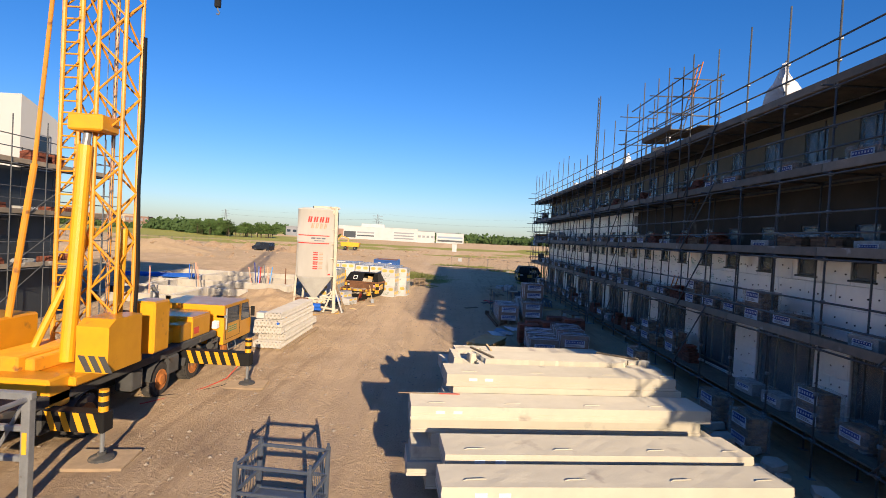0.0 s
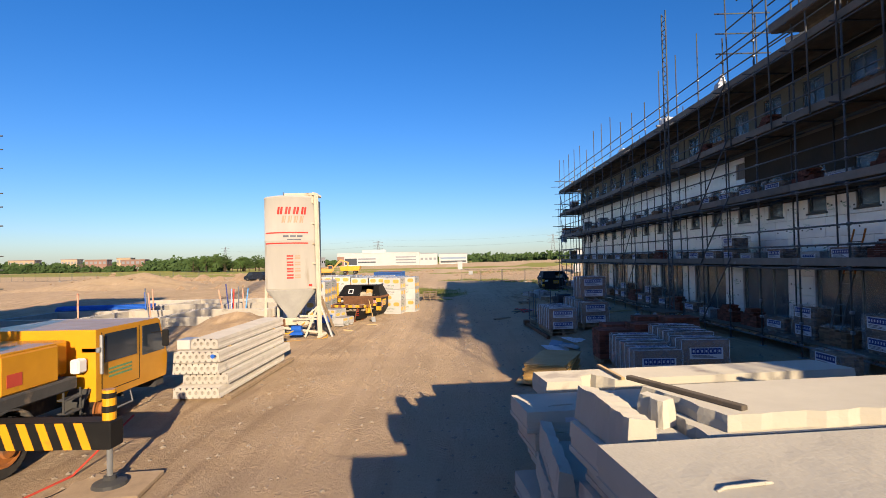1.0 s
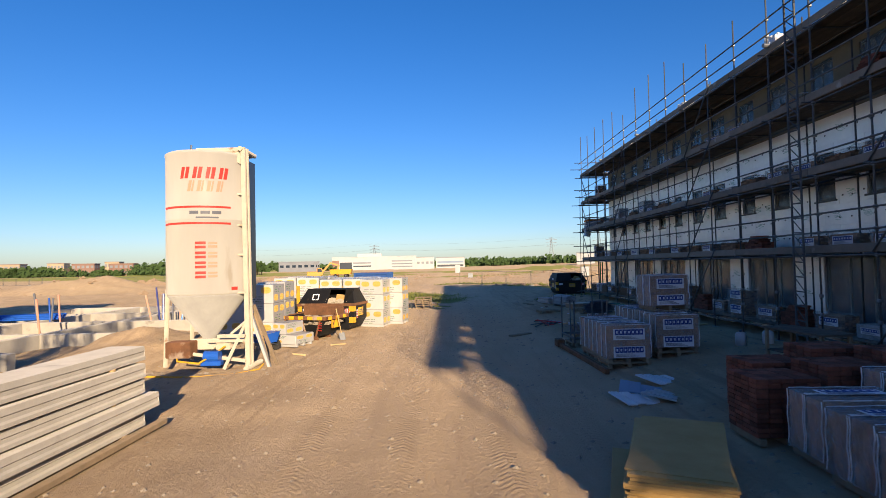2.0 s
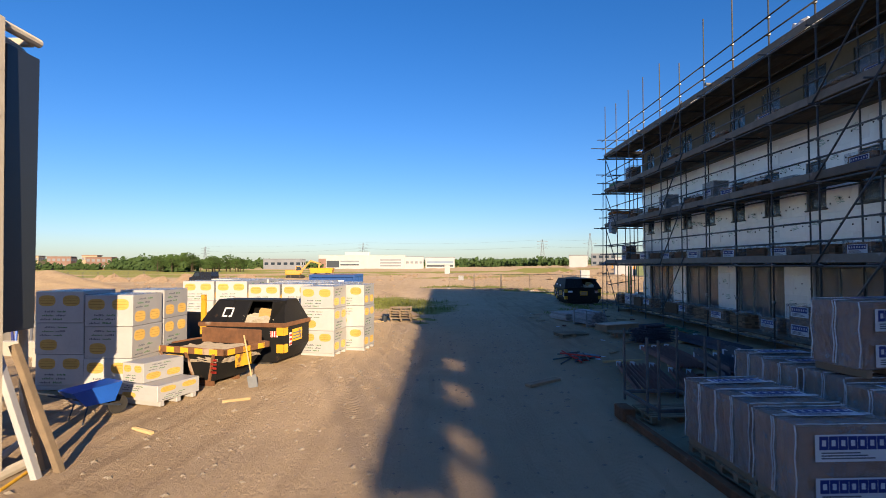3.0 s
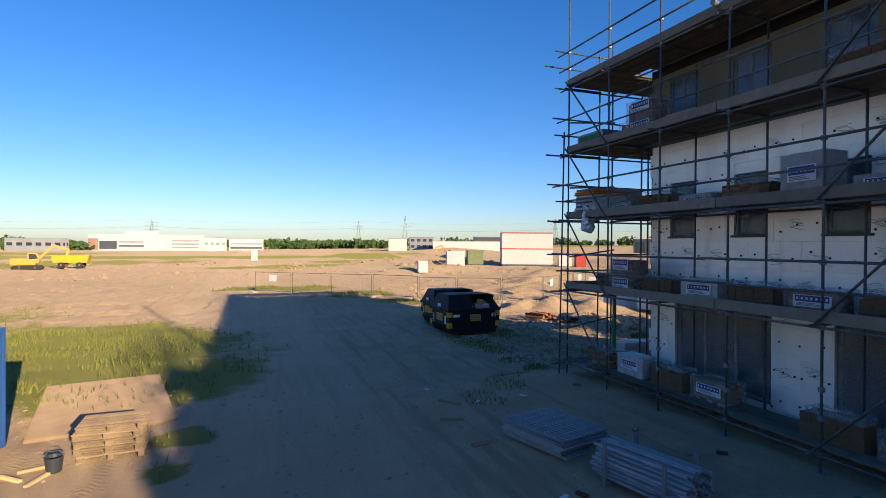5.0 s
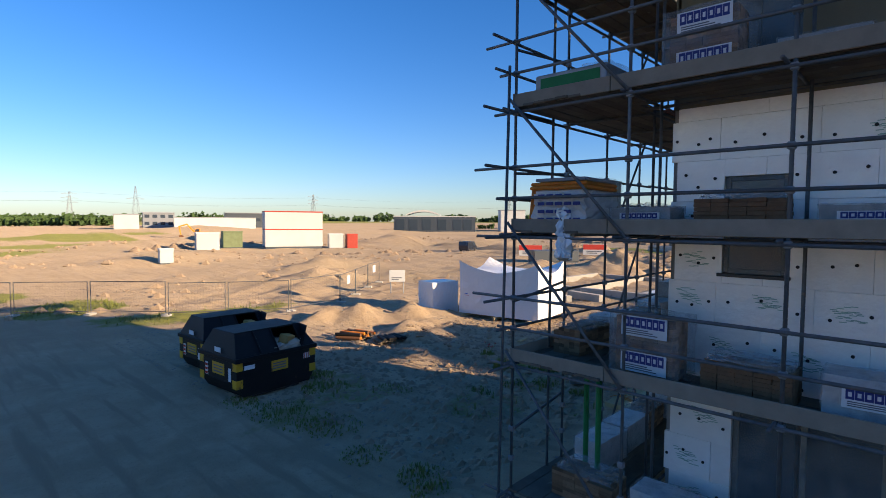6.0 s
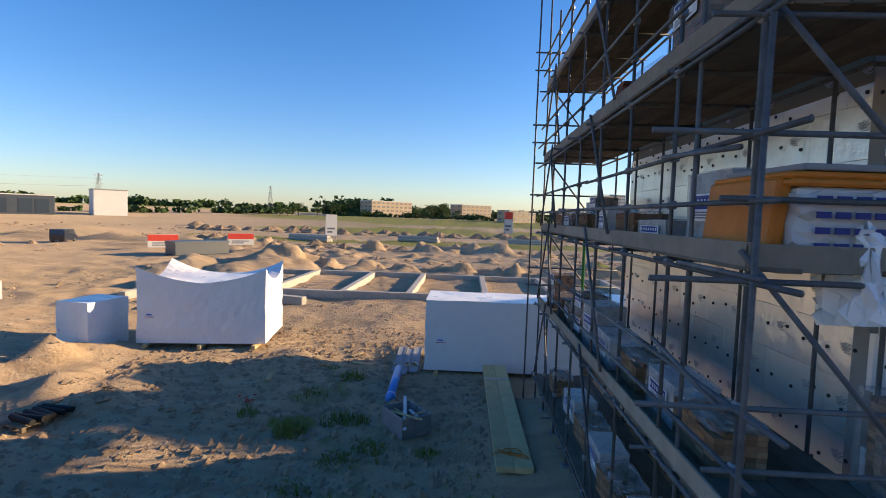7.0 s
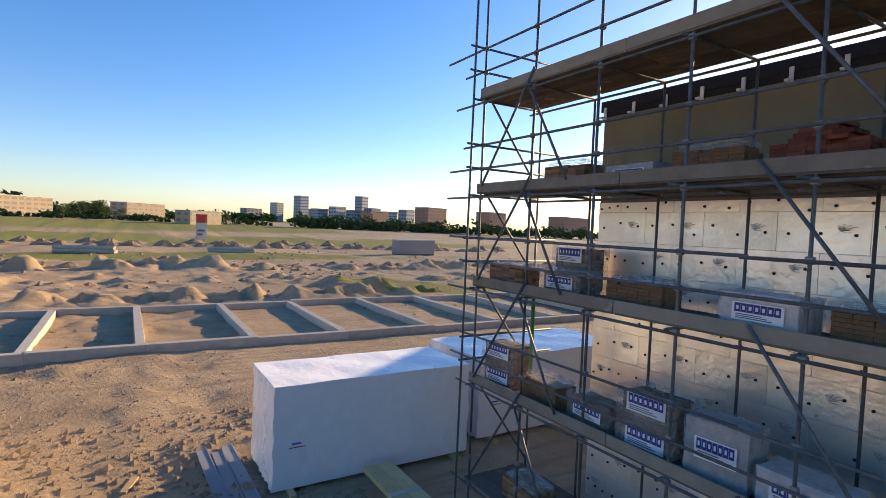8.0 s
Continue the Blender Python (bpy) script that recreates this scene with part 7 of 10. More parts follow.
def skip_lidded(m, w, d, label, yellow=True, seed=0, open_left=True):
    """A closed builder's skip: sloped body, ridged lid with a hatch."""
    t = thing("lidded_skip", m, label, "skip", "lidded skips")
    h1 = 1.28
    body = [(-w / 2 + 0.25, 0.14), (w / 2 - 0.25, 0.14), (w / 2, 0.55), (w / 2, h1), (-w / 2, h1), (-w / 2, 0.55)]
    part("body", Mesh().prism(body, -d / 2, d / 2, 'y'), "black", t, "black steel body")
    part("runner", Mesh().cham(-w / 2 + 0.5, -d / 2 + 0.2, 0, w / 2 - 0.5, -d / 2 + 0.32, 0.15, 0.01), "chassis", t)
    part("runner", Mesh().cham(-w / 2 + 0.5, d / 2 - 0.32, 0, w / 2 - 0.5, d / 2 - 0.2, 0.15, 0.01), "chassis", t)
    rim = Mesh().cham(-w / 2 - 0.05, -d / 2 - 0.05, h1 - 0.08, w / 2 + 0.05, -d / 2 + 0.03, h1 + 0.05, 0.012).cham(-w / 2 - 0.05, d / 2 - 0.03, h1 - 0.08, w / 2 + 0.05, d / 2 + 0.05, h1 + 0.05, 0.012)
    rim.cham(-w / 2 - 0.05, -d / 2, h1 - 0.08, -w / 2 + 0.03, d / 2, h1 + 0.05, 0.012).cham(w / 2 - 0.03, -d / 2, h1 - 0.08, w / 2 + 0.05, d / 2, h1 + 0.05, 0.012)
    part("rim", rim, "rust" if yellow else "black", t)
    # lid: hipped, the front slope in two panels with an open hatch between
    hip, h2 = 0.26, 1.98
    yA, yB, yC, yD = -d / 2 + 0.03, -d / 2 + 0.55, d / 2 - 0.35, d / 2 - 0.03
    zb, xb, xt = h1 + 0.05, w / 2, w / 2 - hip

    def sheet(quad, th=0.035):
        p = [Vector(q) for q in quad]
        nrm = (p[1] - p[0]).cross(p[2] - p[0]).normalized() * th
        return Mesh().add([*p, *[q - nrm for q in p]], [(0, 1, 2, 3), (7, 6, 5, 4), (0, 4, 5, 1), (1, 5, 6, 2), (2, 6, 7, 3), (3, 7, 4, 0)])
    hx0, hx1 = 0.02 * w, 0.32 * w
    lid_ob = part("lid", Mesh().cham(-xt, yB - 0.02, h2 - 0.04, xt, yC + 0.03, h2 + 0.015, 0.015), "black", t, "black ridged lid with an open hatch")
    part("lid_panel", sheet([(-xb, yA, zb), (hx0, yA, zb), (hx0, yB, h2), (-xt, yB, h2)]), "black", t)
    part("lid_panel", sheet([(hx1, yA, zb), (xb, yA, zb), (xt, yB, h2), (hx1, yB, h2)]), "black", t)
    part("lid_panel", sheet([(xb, yD, zb), (-xb, yD, zb), (-xt, yC, h2), (xt, yC, h2)]), "black", t)
    part("lid_end", sheet([(xb, yA, zb), (xb, yD, zb), (xt, yC, h2), (xt, yB, h2)]), "black", t)
    part("lid_end", sheet([(-xb, yD, zb), (-xb, yA, zb), (-xt, yB, h2), (-xt, yC, h2)]), "black", t)
    for x in (-w / 2 + 0.85, hx0 - 0.02, hx1 + 0.02):
        part("lid_rib", Mesh().tube((x, yA - 0.01, zb + 0.01), (x, yB - 0.01, h2 + 0.01), 0.03, 6), "black", t)
    flap = Mesh().cham(-0.02, 0, 0, 0.02, 0.62, 0.62, 0.008)
    part("hatch_flap", flap, "black", lid_ob, "", pose(hx1 + 0.03, yA - 0.02, h1 + 0.1, 0, 12, -14))
    part("waste", lumpy(hx1 - hx0 + 0.3, 0.9, 0.35, 0.09, seed + 40, 7), "boardwhite", t, "cardboard and film inside", pose((hx0 + hx1) / 2, -d / 2 + 0.6, h1 - 0.15))
    part("cardboard", Mesh().cham(-0.22, -0.15, 0, 0.22, 0.15, 0.3, 0.01), "boardtan", t, "", pose((hx0 + hx1) / 2 + 0.1, -d / 2 + 0.45, h1 + 0.12, 12, 8, 20))
    marks = Mesh()
    for x in (w / 2 - 0.02,):
        for z in (0.42, 0.95):
            marks.cham(x - 0.22, -d / 2 - 0.012, z, x + 0.012, -d / 2 - 0.002, z + 0.26, 0.002).cham(w / 2 + 0.002, -d / 2 - 0.01, z, w / 2 + 0.012, -d / 2 + 0.25, z + 0.26, 0.002)
    for z in (0.42, 0.95):
        marks.cham(-w / 2 - 0.012, -d / 2 - 0.012, z, -w / 2 + 0.2, -d / 2 - 0.002, z + 0.26, 0.002).cham(-w / 2 - 0.012, -d / 2 - 0.01, z, -w / 2 - 0.002, -d / 2 + 0.22, z + 0.26, 0.002).cham(-w / 2 - 0.012, d / 2 - 0.25, z, -w / 2 - 0.002, d / 2, z + 0.26, 0.002)
    marks.cham(-0.25, -d / 2 - 0.012, 0.72, 0.35, -d / 2 - 0.002, 1.05, 0.002).cham(w / 2 + 0.002, -0.35, 0.7, w / 2 + 0.012, 0.35, 1.08, 0.002).cham(-w / 2 - 0.012, -0.4, 0.72, -w / 2 - 0.002, 0.3, 1.08, 0.002)
    tagged(part("yellow_mark", marks, "skipyellow", t, "yellow corner blocks and plates"), kind="stuff")
    let = Mesh()
    for k_ in range(3):
        let.box(-0.2, -d / 2 - 0.016, 0.78 + 0.08 * k_, 0.28, -d / 2 - 0.011, 0.82 + 0.08 * k_).box(w / 2 + 0.011, -0.3, 0.76 + 0.09 * k_, w / 2 + 0.016, 0.3, 0.8 + 0.09 * k_).box(-w / 2 - 0.016, -0.32, 0.78 + 0.09 * k_, -w / 2 - 0.011, 0.22, 0.82 + 0.09 * k_)
    tagged(part("lettering", let, "ink", t), kind="stuff")
    wh = Mesh().box(0.95, -d / 2 - 0.01, 0.9, 1.2, -d / 2 - 0.003, 1.08).box(-w / 2 + 0.25, -d / 2 - 0.01, 0.95, -w / 2 + 0.6, -d / 2 - 0.003, 1.08).box(-w / 2 - 0.012, d / 2 - 0.5, 0.6, -w / 2 - 0.003, d / 2 - 0.34, 1.0).box(-w / 2 - 0.012, -d / 2 + 0.3, 0.6, -w / 2 - 0.003, -d / 2 + 0.44, 1.0).box(w / 2 + 0.003, -d / 2 + 0.35, 0.6, w / 2 + 0.01, -d / 2 + 0.5, 1.0).box(-w / 2 - 0.012, -0.2, 1.4, -w / 2 - 0.003, 0.15, 1.55)
    tagged(part("hazard_plate", wh, "card", t, "white and red hazard plates"), kind="stuff")
    rs = Mesh()
    for k_ in range(3):
        rs.box(0.96 + 0.08 * k_, -d / 2 - 0.014, 0.9, 1.0 + 0.08 * k_, -d / 2 - 0.0095, 1.08).box(-w / 2 - 0.016, d / 2 - 0.5, 0.62 + 0.13 * k_, -w / 2 - 0.0115, d / 2 - 0.34, 0.69 + 0.13 * k_).box(w / 2 + 0.0095, -d / 2 + 0.35, 0.62 + 0.13 * k_, w / 2 + 0.014, -d / 2 + 0.5, 0.69 + 0.13 * k_)
    tagged(part("red_stripe", rs, "redwhite", t), kind="stuff")
    if open_left:
        part("frame_mark", Mesh().box(-0.75, -0.01, 0, -0.42, 0, 0.05).box(-0.75, -0.01, 0.28, -0.42, 0, 0.33).box(-0.75, -0.01, 0, -0.70, 0, 0.33).box(-0.47, -0.01, 0, -0.42, 0, 0.33), "card", t, "white chalked square", pose(0, yA + 0.10, h1 + 0.2, -34, 0, 0))
    return t


skip_lidded(pose(-6.3, 42.85, 0.0, 0, 0, -10), 2.8, 1.8, "scuffed black lidded skip with yellow corners, hatch open", True, 1)
post = thing("skip_post", pose(-7.95, 42.7, 0), "black and yellow post beside the lidded skip", "post")
part("post", Mesh().cham(-0.07, -0.07, 0, 0.07, 0.07, 2.15, 0.01), "skipyellow", post)
part("band", Mesh().cham(-0.075, -0.075, 0.9, 0.075, 0.075, 1.3, 0.005).cham(-0.075, -0.075, 0.0, 0.075, 0.075, 0.45, 0.005), "black", post)
dk = thing("flat_lid_container", pose(-9.35, 43.6, 0, 0, 0, -6), "dark grey waste container with a flat sloping lid", "container")
part("body", Mesh().prism([(-0.75, 0.1), (0.75, 0.1), (0.85, 1.35), (-0.85, 1.55)], -1.05, 1.05, 'x'), "fardark", dk)
part("lid", Mesh().prism([(-0.92, 1.56), (0.92, 1.34), (0.92, 1.40), (-0.92, 1.62)], -1.1, 1.1, 'x'), "darksteel", dk)
part("runner", Mesh().cham(-0.9, -0.6, 0, 0.9, -0.5, 0.11, 0.01).cham(-0.9, 0.5, 0, 0.9, 0.6, 0.11, 0.01), "rust", dk)
gv = thing("steel_mesh_box", pose(-8.2, 44.2, 0, 0, 0, 0), "upright galvanised mesh box", "mesh box")
part("frame", Mesh().cham(-0.2, -0.2, 0, 0.2, 0.2, 1.5, 0.02), "steel", gv)

# two black lidded skips in the shade at the end of the road
skip_lidded(pose(10.56, 67.05, ground_z(10.8, 67.1) - 0.02, 0, 0, 5), 2.85, 2.15, "clean black lidded skip with yellow corners in the shade", False, 2, False)
skip_lidded(pose(10.95, 70.2, ground_z(11.3, 69.9) - 0.02, 0, 0, 3), 2.7, 1.9, "second black lidded skip parked behind the first", False, 3, False)

# ---- blue shipping container ----
ct = thing("shipping_container", pose(-5.98, 54.78, 0), "short blue steel shipping container with lashed doors", "container")
cw, cl, chh = 1.2, 1.5, 2.59
def corrugated(mb_, along, fixed, a, b, z0, z1, axis, out):
    n_ = int((b - a) / 0.14)
    pts = []
    for i in range(n_ + 1):
        u = a + (b - a) * i / n_
        pts.append((u, fixed + (out * 0.03 if (i // 2) % 2 else 0)))
    for (u, v), (u2, v2) in zip(pts, pts[1:]):
        if axis == 'x':
            mb_.add([(v, u, z0), (v2, u2, z0), (v2, u2, z1), (v, u, z1)], [(0, 1, 2, 3)])
        else:
            mb_.add([(u, v, z0), (u2, v2, z0), (u2, v2, z1), (u, v, z1)], [(0, 1, 2, 3)])
cm = Mesh()
corrugated(cm, 0, cw - 0.05, -cl + 0.1, cl - 0.1, 0.2, chh - 0.12, 'x', 1)
corrugated(cm, 0, -cw + 0.05, -cl + 0.1, cl - 0.1, 0.2, chh - 0.12, 'x', -1)
corrugated(cm, 0, cl - 0.05, -cw + 0.1, cw - 0.1, 0.2, chh - 0.12, 'y', 1)
part("side_wall", cm, "blue", ct, "corrugated blue sides")
fm = Mesh()
for x in (-cw, cw - 0.12):
    for y in (-cl, cl - 0.12):
        fm.cham(x, y, 0, x + 0.12, y + 0.12, chh, 0.01)
for z in (0.02, chh - 0.14):
    for x in (-cw + 0.01, cw - 0.11):
        fm.cham(x, -cl + 0.12, z, x + 0.1, cl - 0.12, z + 0.14, 0.01)
    for y in (-cl + 0.01, cl - 0.11):
        fm.cham(-cw + 0.12, y, z, cw - 0.12, y + 0.1, z + 0.14, 0.01)
part("corner_frame", fm, "blue", ct)
part("roof", Mesh().cham(-cw + 0.02, -cl + 0.02, chh - 0.05, cw - 0.02, cl - 0.02, chh - 0.01, 0.005), "rust", ct, "rusty blue roof")
for x0_ in (-cw + 0.13, 0.005):
    d_ = part("door", Mesh().cham(x0_, -cl + 0.03, 0.18, x0_ + 1.06, -cl + 0.08, chh - 0.16, 0.01).cham(x0_ + 0.1, -cl + 0.02, 0.5, x0_ + 0.96, -cl + 0.035, 1.2, 0.008).cham(x0_ + 0.1, -cl + 0.02, 1.4, x0_ + 0.96, -cl + 0.035, 2.2, 0.008), "blue", ct)
    for xr in (0.28, 0.78):
        part("lock_bar", Mesh().tube((x0_ + xr, -cl, 0.2), (x0_ + xr, -cl, chh - 0.2), 0.018, 8).cham(x0_ + xr - 0.1, -cl - 0.02, 1.0, x0_ + xr + 0.12, -cl + 0.0, 1.05, 0.005), "blue", d_)
    part("marking", Mesh().box(x0_ + 0.3, -cl + 0.012, 2.2, x0_ + 0.62, -cl + 0.018, 2.3), "card", d_, "white stencilled marking")
wl = Mesh()
for q in range(4):
    wl.box(-0.55 + 0.3 * q, -cl + 0.010, 1.35, -0.35 + 0.3 * q, -cl + 0.016, 1.42).box(-0.55 + 0.3 * q, -cl + 0.010, 1.35, -0.50 + 0.3 * q, -cl + 0.016, 1.6)
part("marking", wl, "card", ct, "faded white strokes on the doors")
part("red_sticker", Mesh().box(0.75, -cl + 0.010, 1.9, 0.95, -cl + 0.016, 2.0), "red", ct)
for x, y, lx, ly, ln in ((-4.35, 53.3, -0.42, 0.0, 2.2), (-4.15, 53.5, -0.5, 0.05, 1.9)):
    t = thing("timber_pole", pose(x, y, 0.0, 4, -14, 0), "rough timber pole leaning on the container", "pole", "leaning poles")
    part("pole", Mesh().tube((0, 0, 0), (0, 0, ln), 0.06, 8), "pallet", t)


# ---- pallets, plates and small things by the road ----
def pallet(x, y, rz, z=None, label="weathered timber pallet on the sand", slats=7, group="pallets"):
    t = thing("pallet", pose(x, y, ground_z(x, y) if z is None else z, 0, 0, rz), label, "pallet", group)
    for i in range(slats):
        part("slat", slat_me, None, t, m=pose(-0.6, -0.4 + i * 0.8 / (slats - 1) - 0.04, 0.122))
    for xx in (-0.54, 0.0, 0.54):
        part("stringer", stringer_me, None, t, m=pose(xx, 0, 0.098))
        for yy in (-0.35, 0, 0.35):
            part("block", block_me, None, t, m=pose(xx, yy, 0.02))
        part("bottom_board", stringer_me, None, t, m=pose(xx, 0, -0.002))
    return t


slat_me = Mesh().cham(0, 0, 0, 1.2, 0.09, 0.022, 0.003).data("slat", "pallet")
stringer_me = Mesh().cham(-0.05, -0.4, 0, 0.05, 0.4, 0.022, 0.003).data("stringer", "pallet")
block_me = Mesh().cham(-0.05, -0.05, 0, 0.05, 0.05, 0.078, 0.003).data("block", "pallet")
for k in range(5):
    pallet(-2.5 + rng.uniform(-.03, .03), 55.0, rng.uniform(-3, 3), 0.02 + k * 0.145, "weathered pallet in a low stack", group="pallet stack")
pallet(4.88, 46.6, 6)
pallet(6.53, 45.05, 4, None, "broken pallet lying in the shade")
t = thing("plate", pose(-3.5, 59, 0.03, 0, 0, 12), "sand-covered road plate lying over the weeds", "plate")
part("plate", Mesh().cham(-1.5, -2.6, 0, 1.5, 2.6, 0.08, 0.01), "clod", t)
t = thing("bucket", pose(-3.35, 54.35, 0.01), "dark bucket beside the pallet stack", "bucket")
part("shell", Mesh().lathe([(0.11, 0), (0.13, 0.02), (0.16, 0.3), (0.17, 0.31), (0.15, 0.30), (0.12, 0.03)], 16), "fardark", t)
part("handle", Mesh().path([(-0.16, 0, 0.3), (-0.1, 0, 0.4), (0.1, 0, 0.4), (0.16, 0, 0.3)], 0.006), "steel", t)
for x, y, a in ((-3.7, 54.6, 20), (-4.0, 54.2, -40), (-3.5, 54.0, 70), (-5.0, 45.8 - 8, 30), (-5.9, 35.6, -30)):
    t = thing("timber_offcut", pose(x, y, ground_z(x, y), 0, 0, a), "short timber offcut on the sand", "offcut", "offcuts")
    part("offcut", Mesh().cham(-0.3, -0.04, 0, 0.3, 0.04, 0.05, 0.006), "timber", t)

# ---- foundations on the left ----
lf = thing("foundation", pose(0, 0, 0), "low precast foundation beams of the next house row", "foundation")
ff = []
for y in (33.5, 38.5, 43.5, 48.5, 53.5):
    ff.append((-27, y, -12.5 if y > 40 else -14.5, y))
for x in (-27, -22.2, -17.4, -12.6):
    ff.append((x, 33.5 if x < -15 else 42, x, 53.5))
for x0_, y0_, x1_, y1_ in ff:
    g_ = 0.0
    part("beam", Mesh().cham(min(x0_, x1_) - 0.18, min(y0_, y1_) - 0.18, -0.2, max(x0_, x1_) + 0.18, max(y0_, y1_) + 0.18, 0.55 + (0.004 if x0_ == x1_ else 0), 0.02), "concrete", lf)
for i, (x, y, c) in enumerate(((-16.5, 45.2, "salmon"), (-16.2, 45.4, "blueink"), (-15.9, 45.1, "bluepipe"), (-16.0, 45.6, "redink"), (-15.5, 45.3, "ink"), (-15.2, 45.6, "salmon"), (-15.0, 45.2, "bluesky"), (-18.9, 40.5, "salmon"), (-19.2, 40.9, "ink"), (-21.5, 44.5, "ink"), (-21.2, 44.8, "salmon"), (-21.8, 44.9, "bluepipe"), (-14.0, 46.5, "rust"), (-13.2, 47.0, "rust"), (-20.3, 36.2, "salmon"))):
    t = thing("duct_pipe", pose(x, y, 0, rng.uniform(-9, 9), rng.uniform(-9, 9), 0), "coloured service duct standing up from the foundation", "pipe", "service ducts")
    part("pipe", Mesh().tube((0, 0, 0), (0, 0, 1.7 + 0.5 * rng.random()), 0.045, 8), c, t)
bp_ = thing("pipe_bundle", pose(-24.5, 44.8, 0.55, 0, 0, 12), "bundle of long blue plastic pipes on the foundation", "pipes")
for i in range(9):
    part("pipe", Mesh().tube((-3, -0.4 + 0.11 * i, 0.06 + 0.09 * (i % 3)), (3, -0.4 + 0.11 * i, 0.06 + 0.09 * (i % 3)), 0.055, 8), "bluepipe", bp_)

# ---- the house shell on the left, with its scaffold ----
LBX, LBY = -20.2, 22.6
lh = thing("house_shell", pose(LBX, LBY, 0, 0, 0, 0), "unfinished house shell with pale gable and scaffold", "house")
# the lower wall's dark grey stands in for shade below the gable
part("wall", Mesh().box(-9, -8, 0, 0, 4.8, 7.45), "fardark", lh, "lower wall, its shade put into a dark colour")
part("gable", Mesh().prism([(2.1, 7.454), (4.8, 7.454), (4.8, 9.75), (4.3, 10.2), (2.1, 10.95)], -9, 0, 'x'), "farwhite", lh, "pale rendered gable")
for y0_, y1_, z0_, z1_ in ((3.0, 3.95, 8.05, 9.25), (0.3, 1.6, 4.2, 5.0)):
    win = part("window", Mesh().box(-0.02, y0_, z0_, 0.03, y0_ + 0.08, z1_).box(-0.02, y1_ - 0.08, z0_, 0.03, y1_, z1_).box(-0.02, y0_, z1_ - 0.08, 0.03, y1_, z1_), "fargrey", lh)
    part("pane", Mesh().box(-0.015, y0_ + 0.08, z0_, 0.012, y1_ - 0.08, z1_ - 0.08), "glass", win)
for y in (1.6, 2.75):
    tagged(part("loose_brick", bricks_joined(4, 6, 13, 0.3, int(y * 10)), "brickred", lh, "red bricks on the deck", pose(0.75, y + 0.4, 7.53)), kind="stuff")
LH_Y, LH_Z = (-6, -4, -2, 0, 2, 4.0, 6.2), (2.85, 5.3, 7.55)
ls = Mesh()
for y in LH_Y:
    for x in (0.2, 1.4):
        ls.tube((x, y, 0), (x, y, 9.6 if x > 1 else 8.4), R, 6)
for z in LH_Z:
    for dz in (-0.12, 0.62, 1.15):
        ls.tube((1.4, -6, z + dz), (1.4, 6.9, z + dz), R, 6).tube((0.2, 6.2, z + dz), (2.3, 6.2, z + dz), R, 6)
    for y in LH_Y:
        ls.tube((0, y, z - 0.1), (1.7, y, z - 0.1), R, 6)
ls.tube((1.42, -2, 0.3), (1.42, 2, 2.9), R, 6).tube((1.42, 0, 2.9), (1.42, 4, 5.3), R, 6).tube((1.42, 1, 5.3), (1.42, 4.6, 7.5), R, 6)
part("scaffold_tube", ls, "tube", lh)
for z in LH_Z:
    for q in range(5):
        part("deck_plank", Mesh().cham(0.25 + q * 0.22, -6, z - 0.06, 0.45 + q * 0.22, 6.5, z - 0.02, 0.006), "plank", lh)
    part("toe_board", Mesh().cham(1.36, -6, z - 0.04, 1.39, 6.5, z + 0.18, 0.005), "toe", lh)
for z in LH_Z[:2]:
    for k, y in enumerate((-4.4, -2.7, -0.6, 1.2, 2.8, 4.3)):
        tagged(part("loose_brick", bricks_joined(3, 8, 6 + k % 3, 0.3, k + int(z)), "brickred" if k % 3 else "packgrey", lh, "bricks stacked on the deck", pose(0.75, y + 0.4, z - 0.02)), kind="stuff")
# unseen block, added to keep western sky light off the near house front
tagged(part("wall_west_block", Mesh().prism([(-31, 0), (-20.2, 0), (-20.2, 8.2), (-25.6, 11.2), (-31, 8.2)], -70, 14.4, 'y'), "wallcore"), "unseen gabled block added to dim the near house front", "wall", kind="structure")


# ---- right side of the road: boards, packs, steel ----
def sheet_stack(x, y, rz, w, l, n, th, mat_name, label, z=None, jitter=0.05, name="board_stack", cat="boards"):
    """Sheets of w by l lying on one another, each its own part."""
    t = thing(name, pose(x, y, ground_z(x, y) if z is None else z, 0, 0, rz), label, cat)
    me_ = Mesh().cham(-w / 2, -l / 2, 0, w / 2, l / 2, th * 0.94, 0.004).data("sheet", mat_name)
    for k in range(n):
        part("sheet", me_, None, t, m=pose(rng.uniform(-jitter, jitter), rng.uniform(-jitter, jitter), 0.06 + k * th, 0, 0, rng.uniform(-1.5, 1.5)))
    for yy in (-l * 0.35, l * 0.35):
        part("bearer", Mesh().cham(-w * 0.46, yy - 0.05, -0.03, w * 0.46, yy + 0.05, 0.058, 0.006), "pallet", t)
    return t


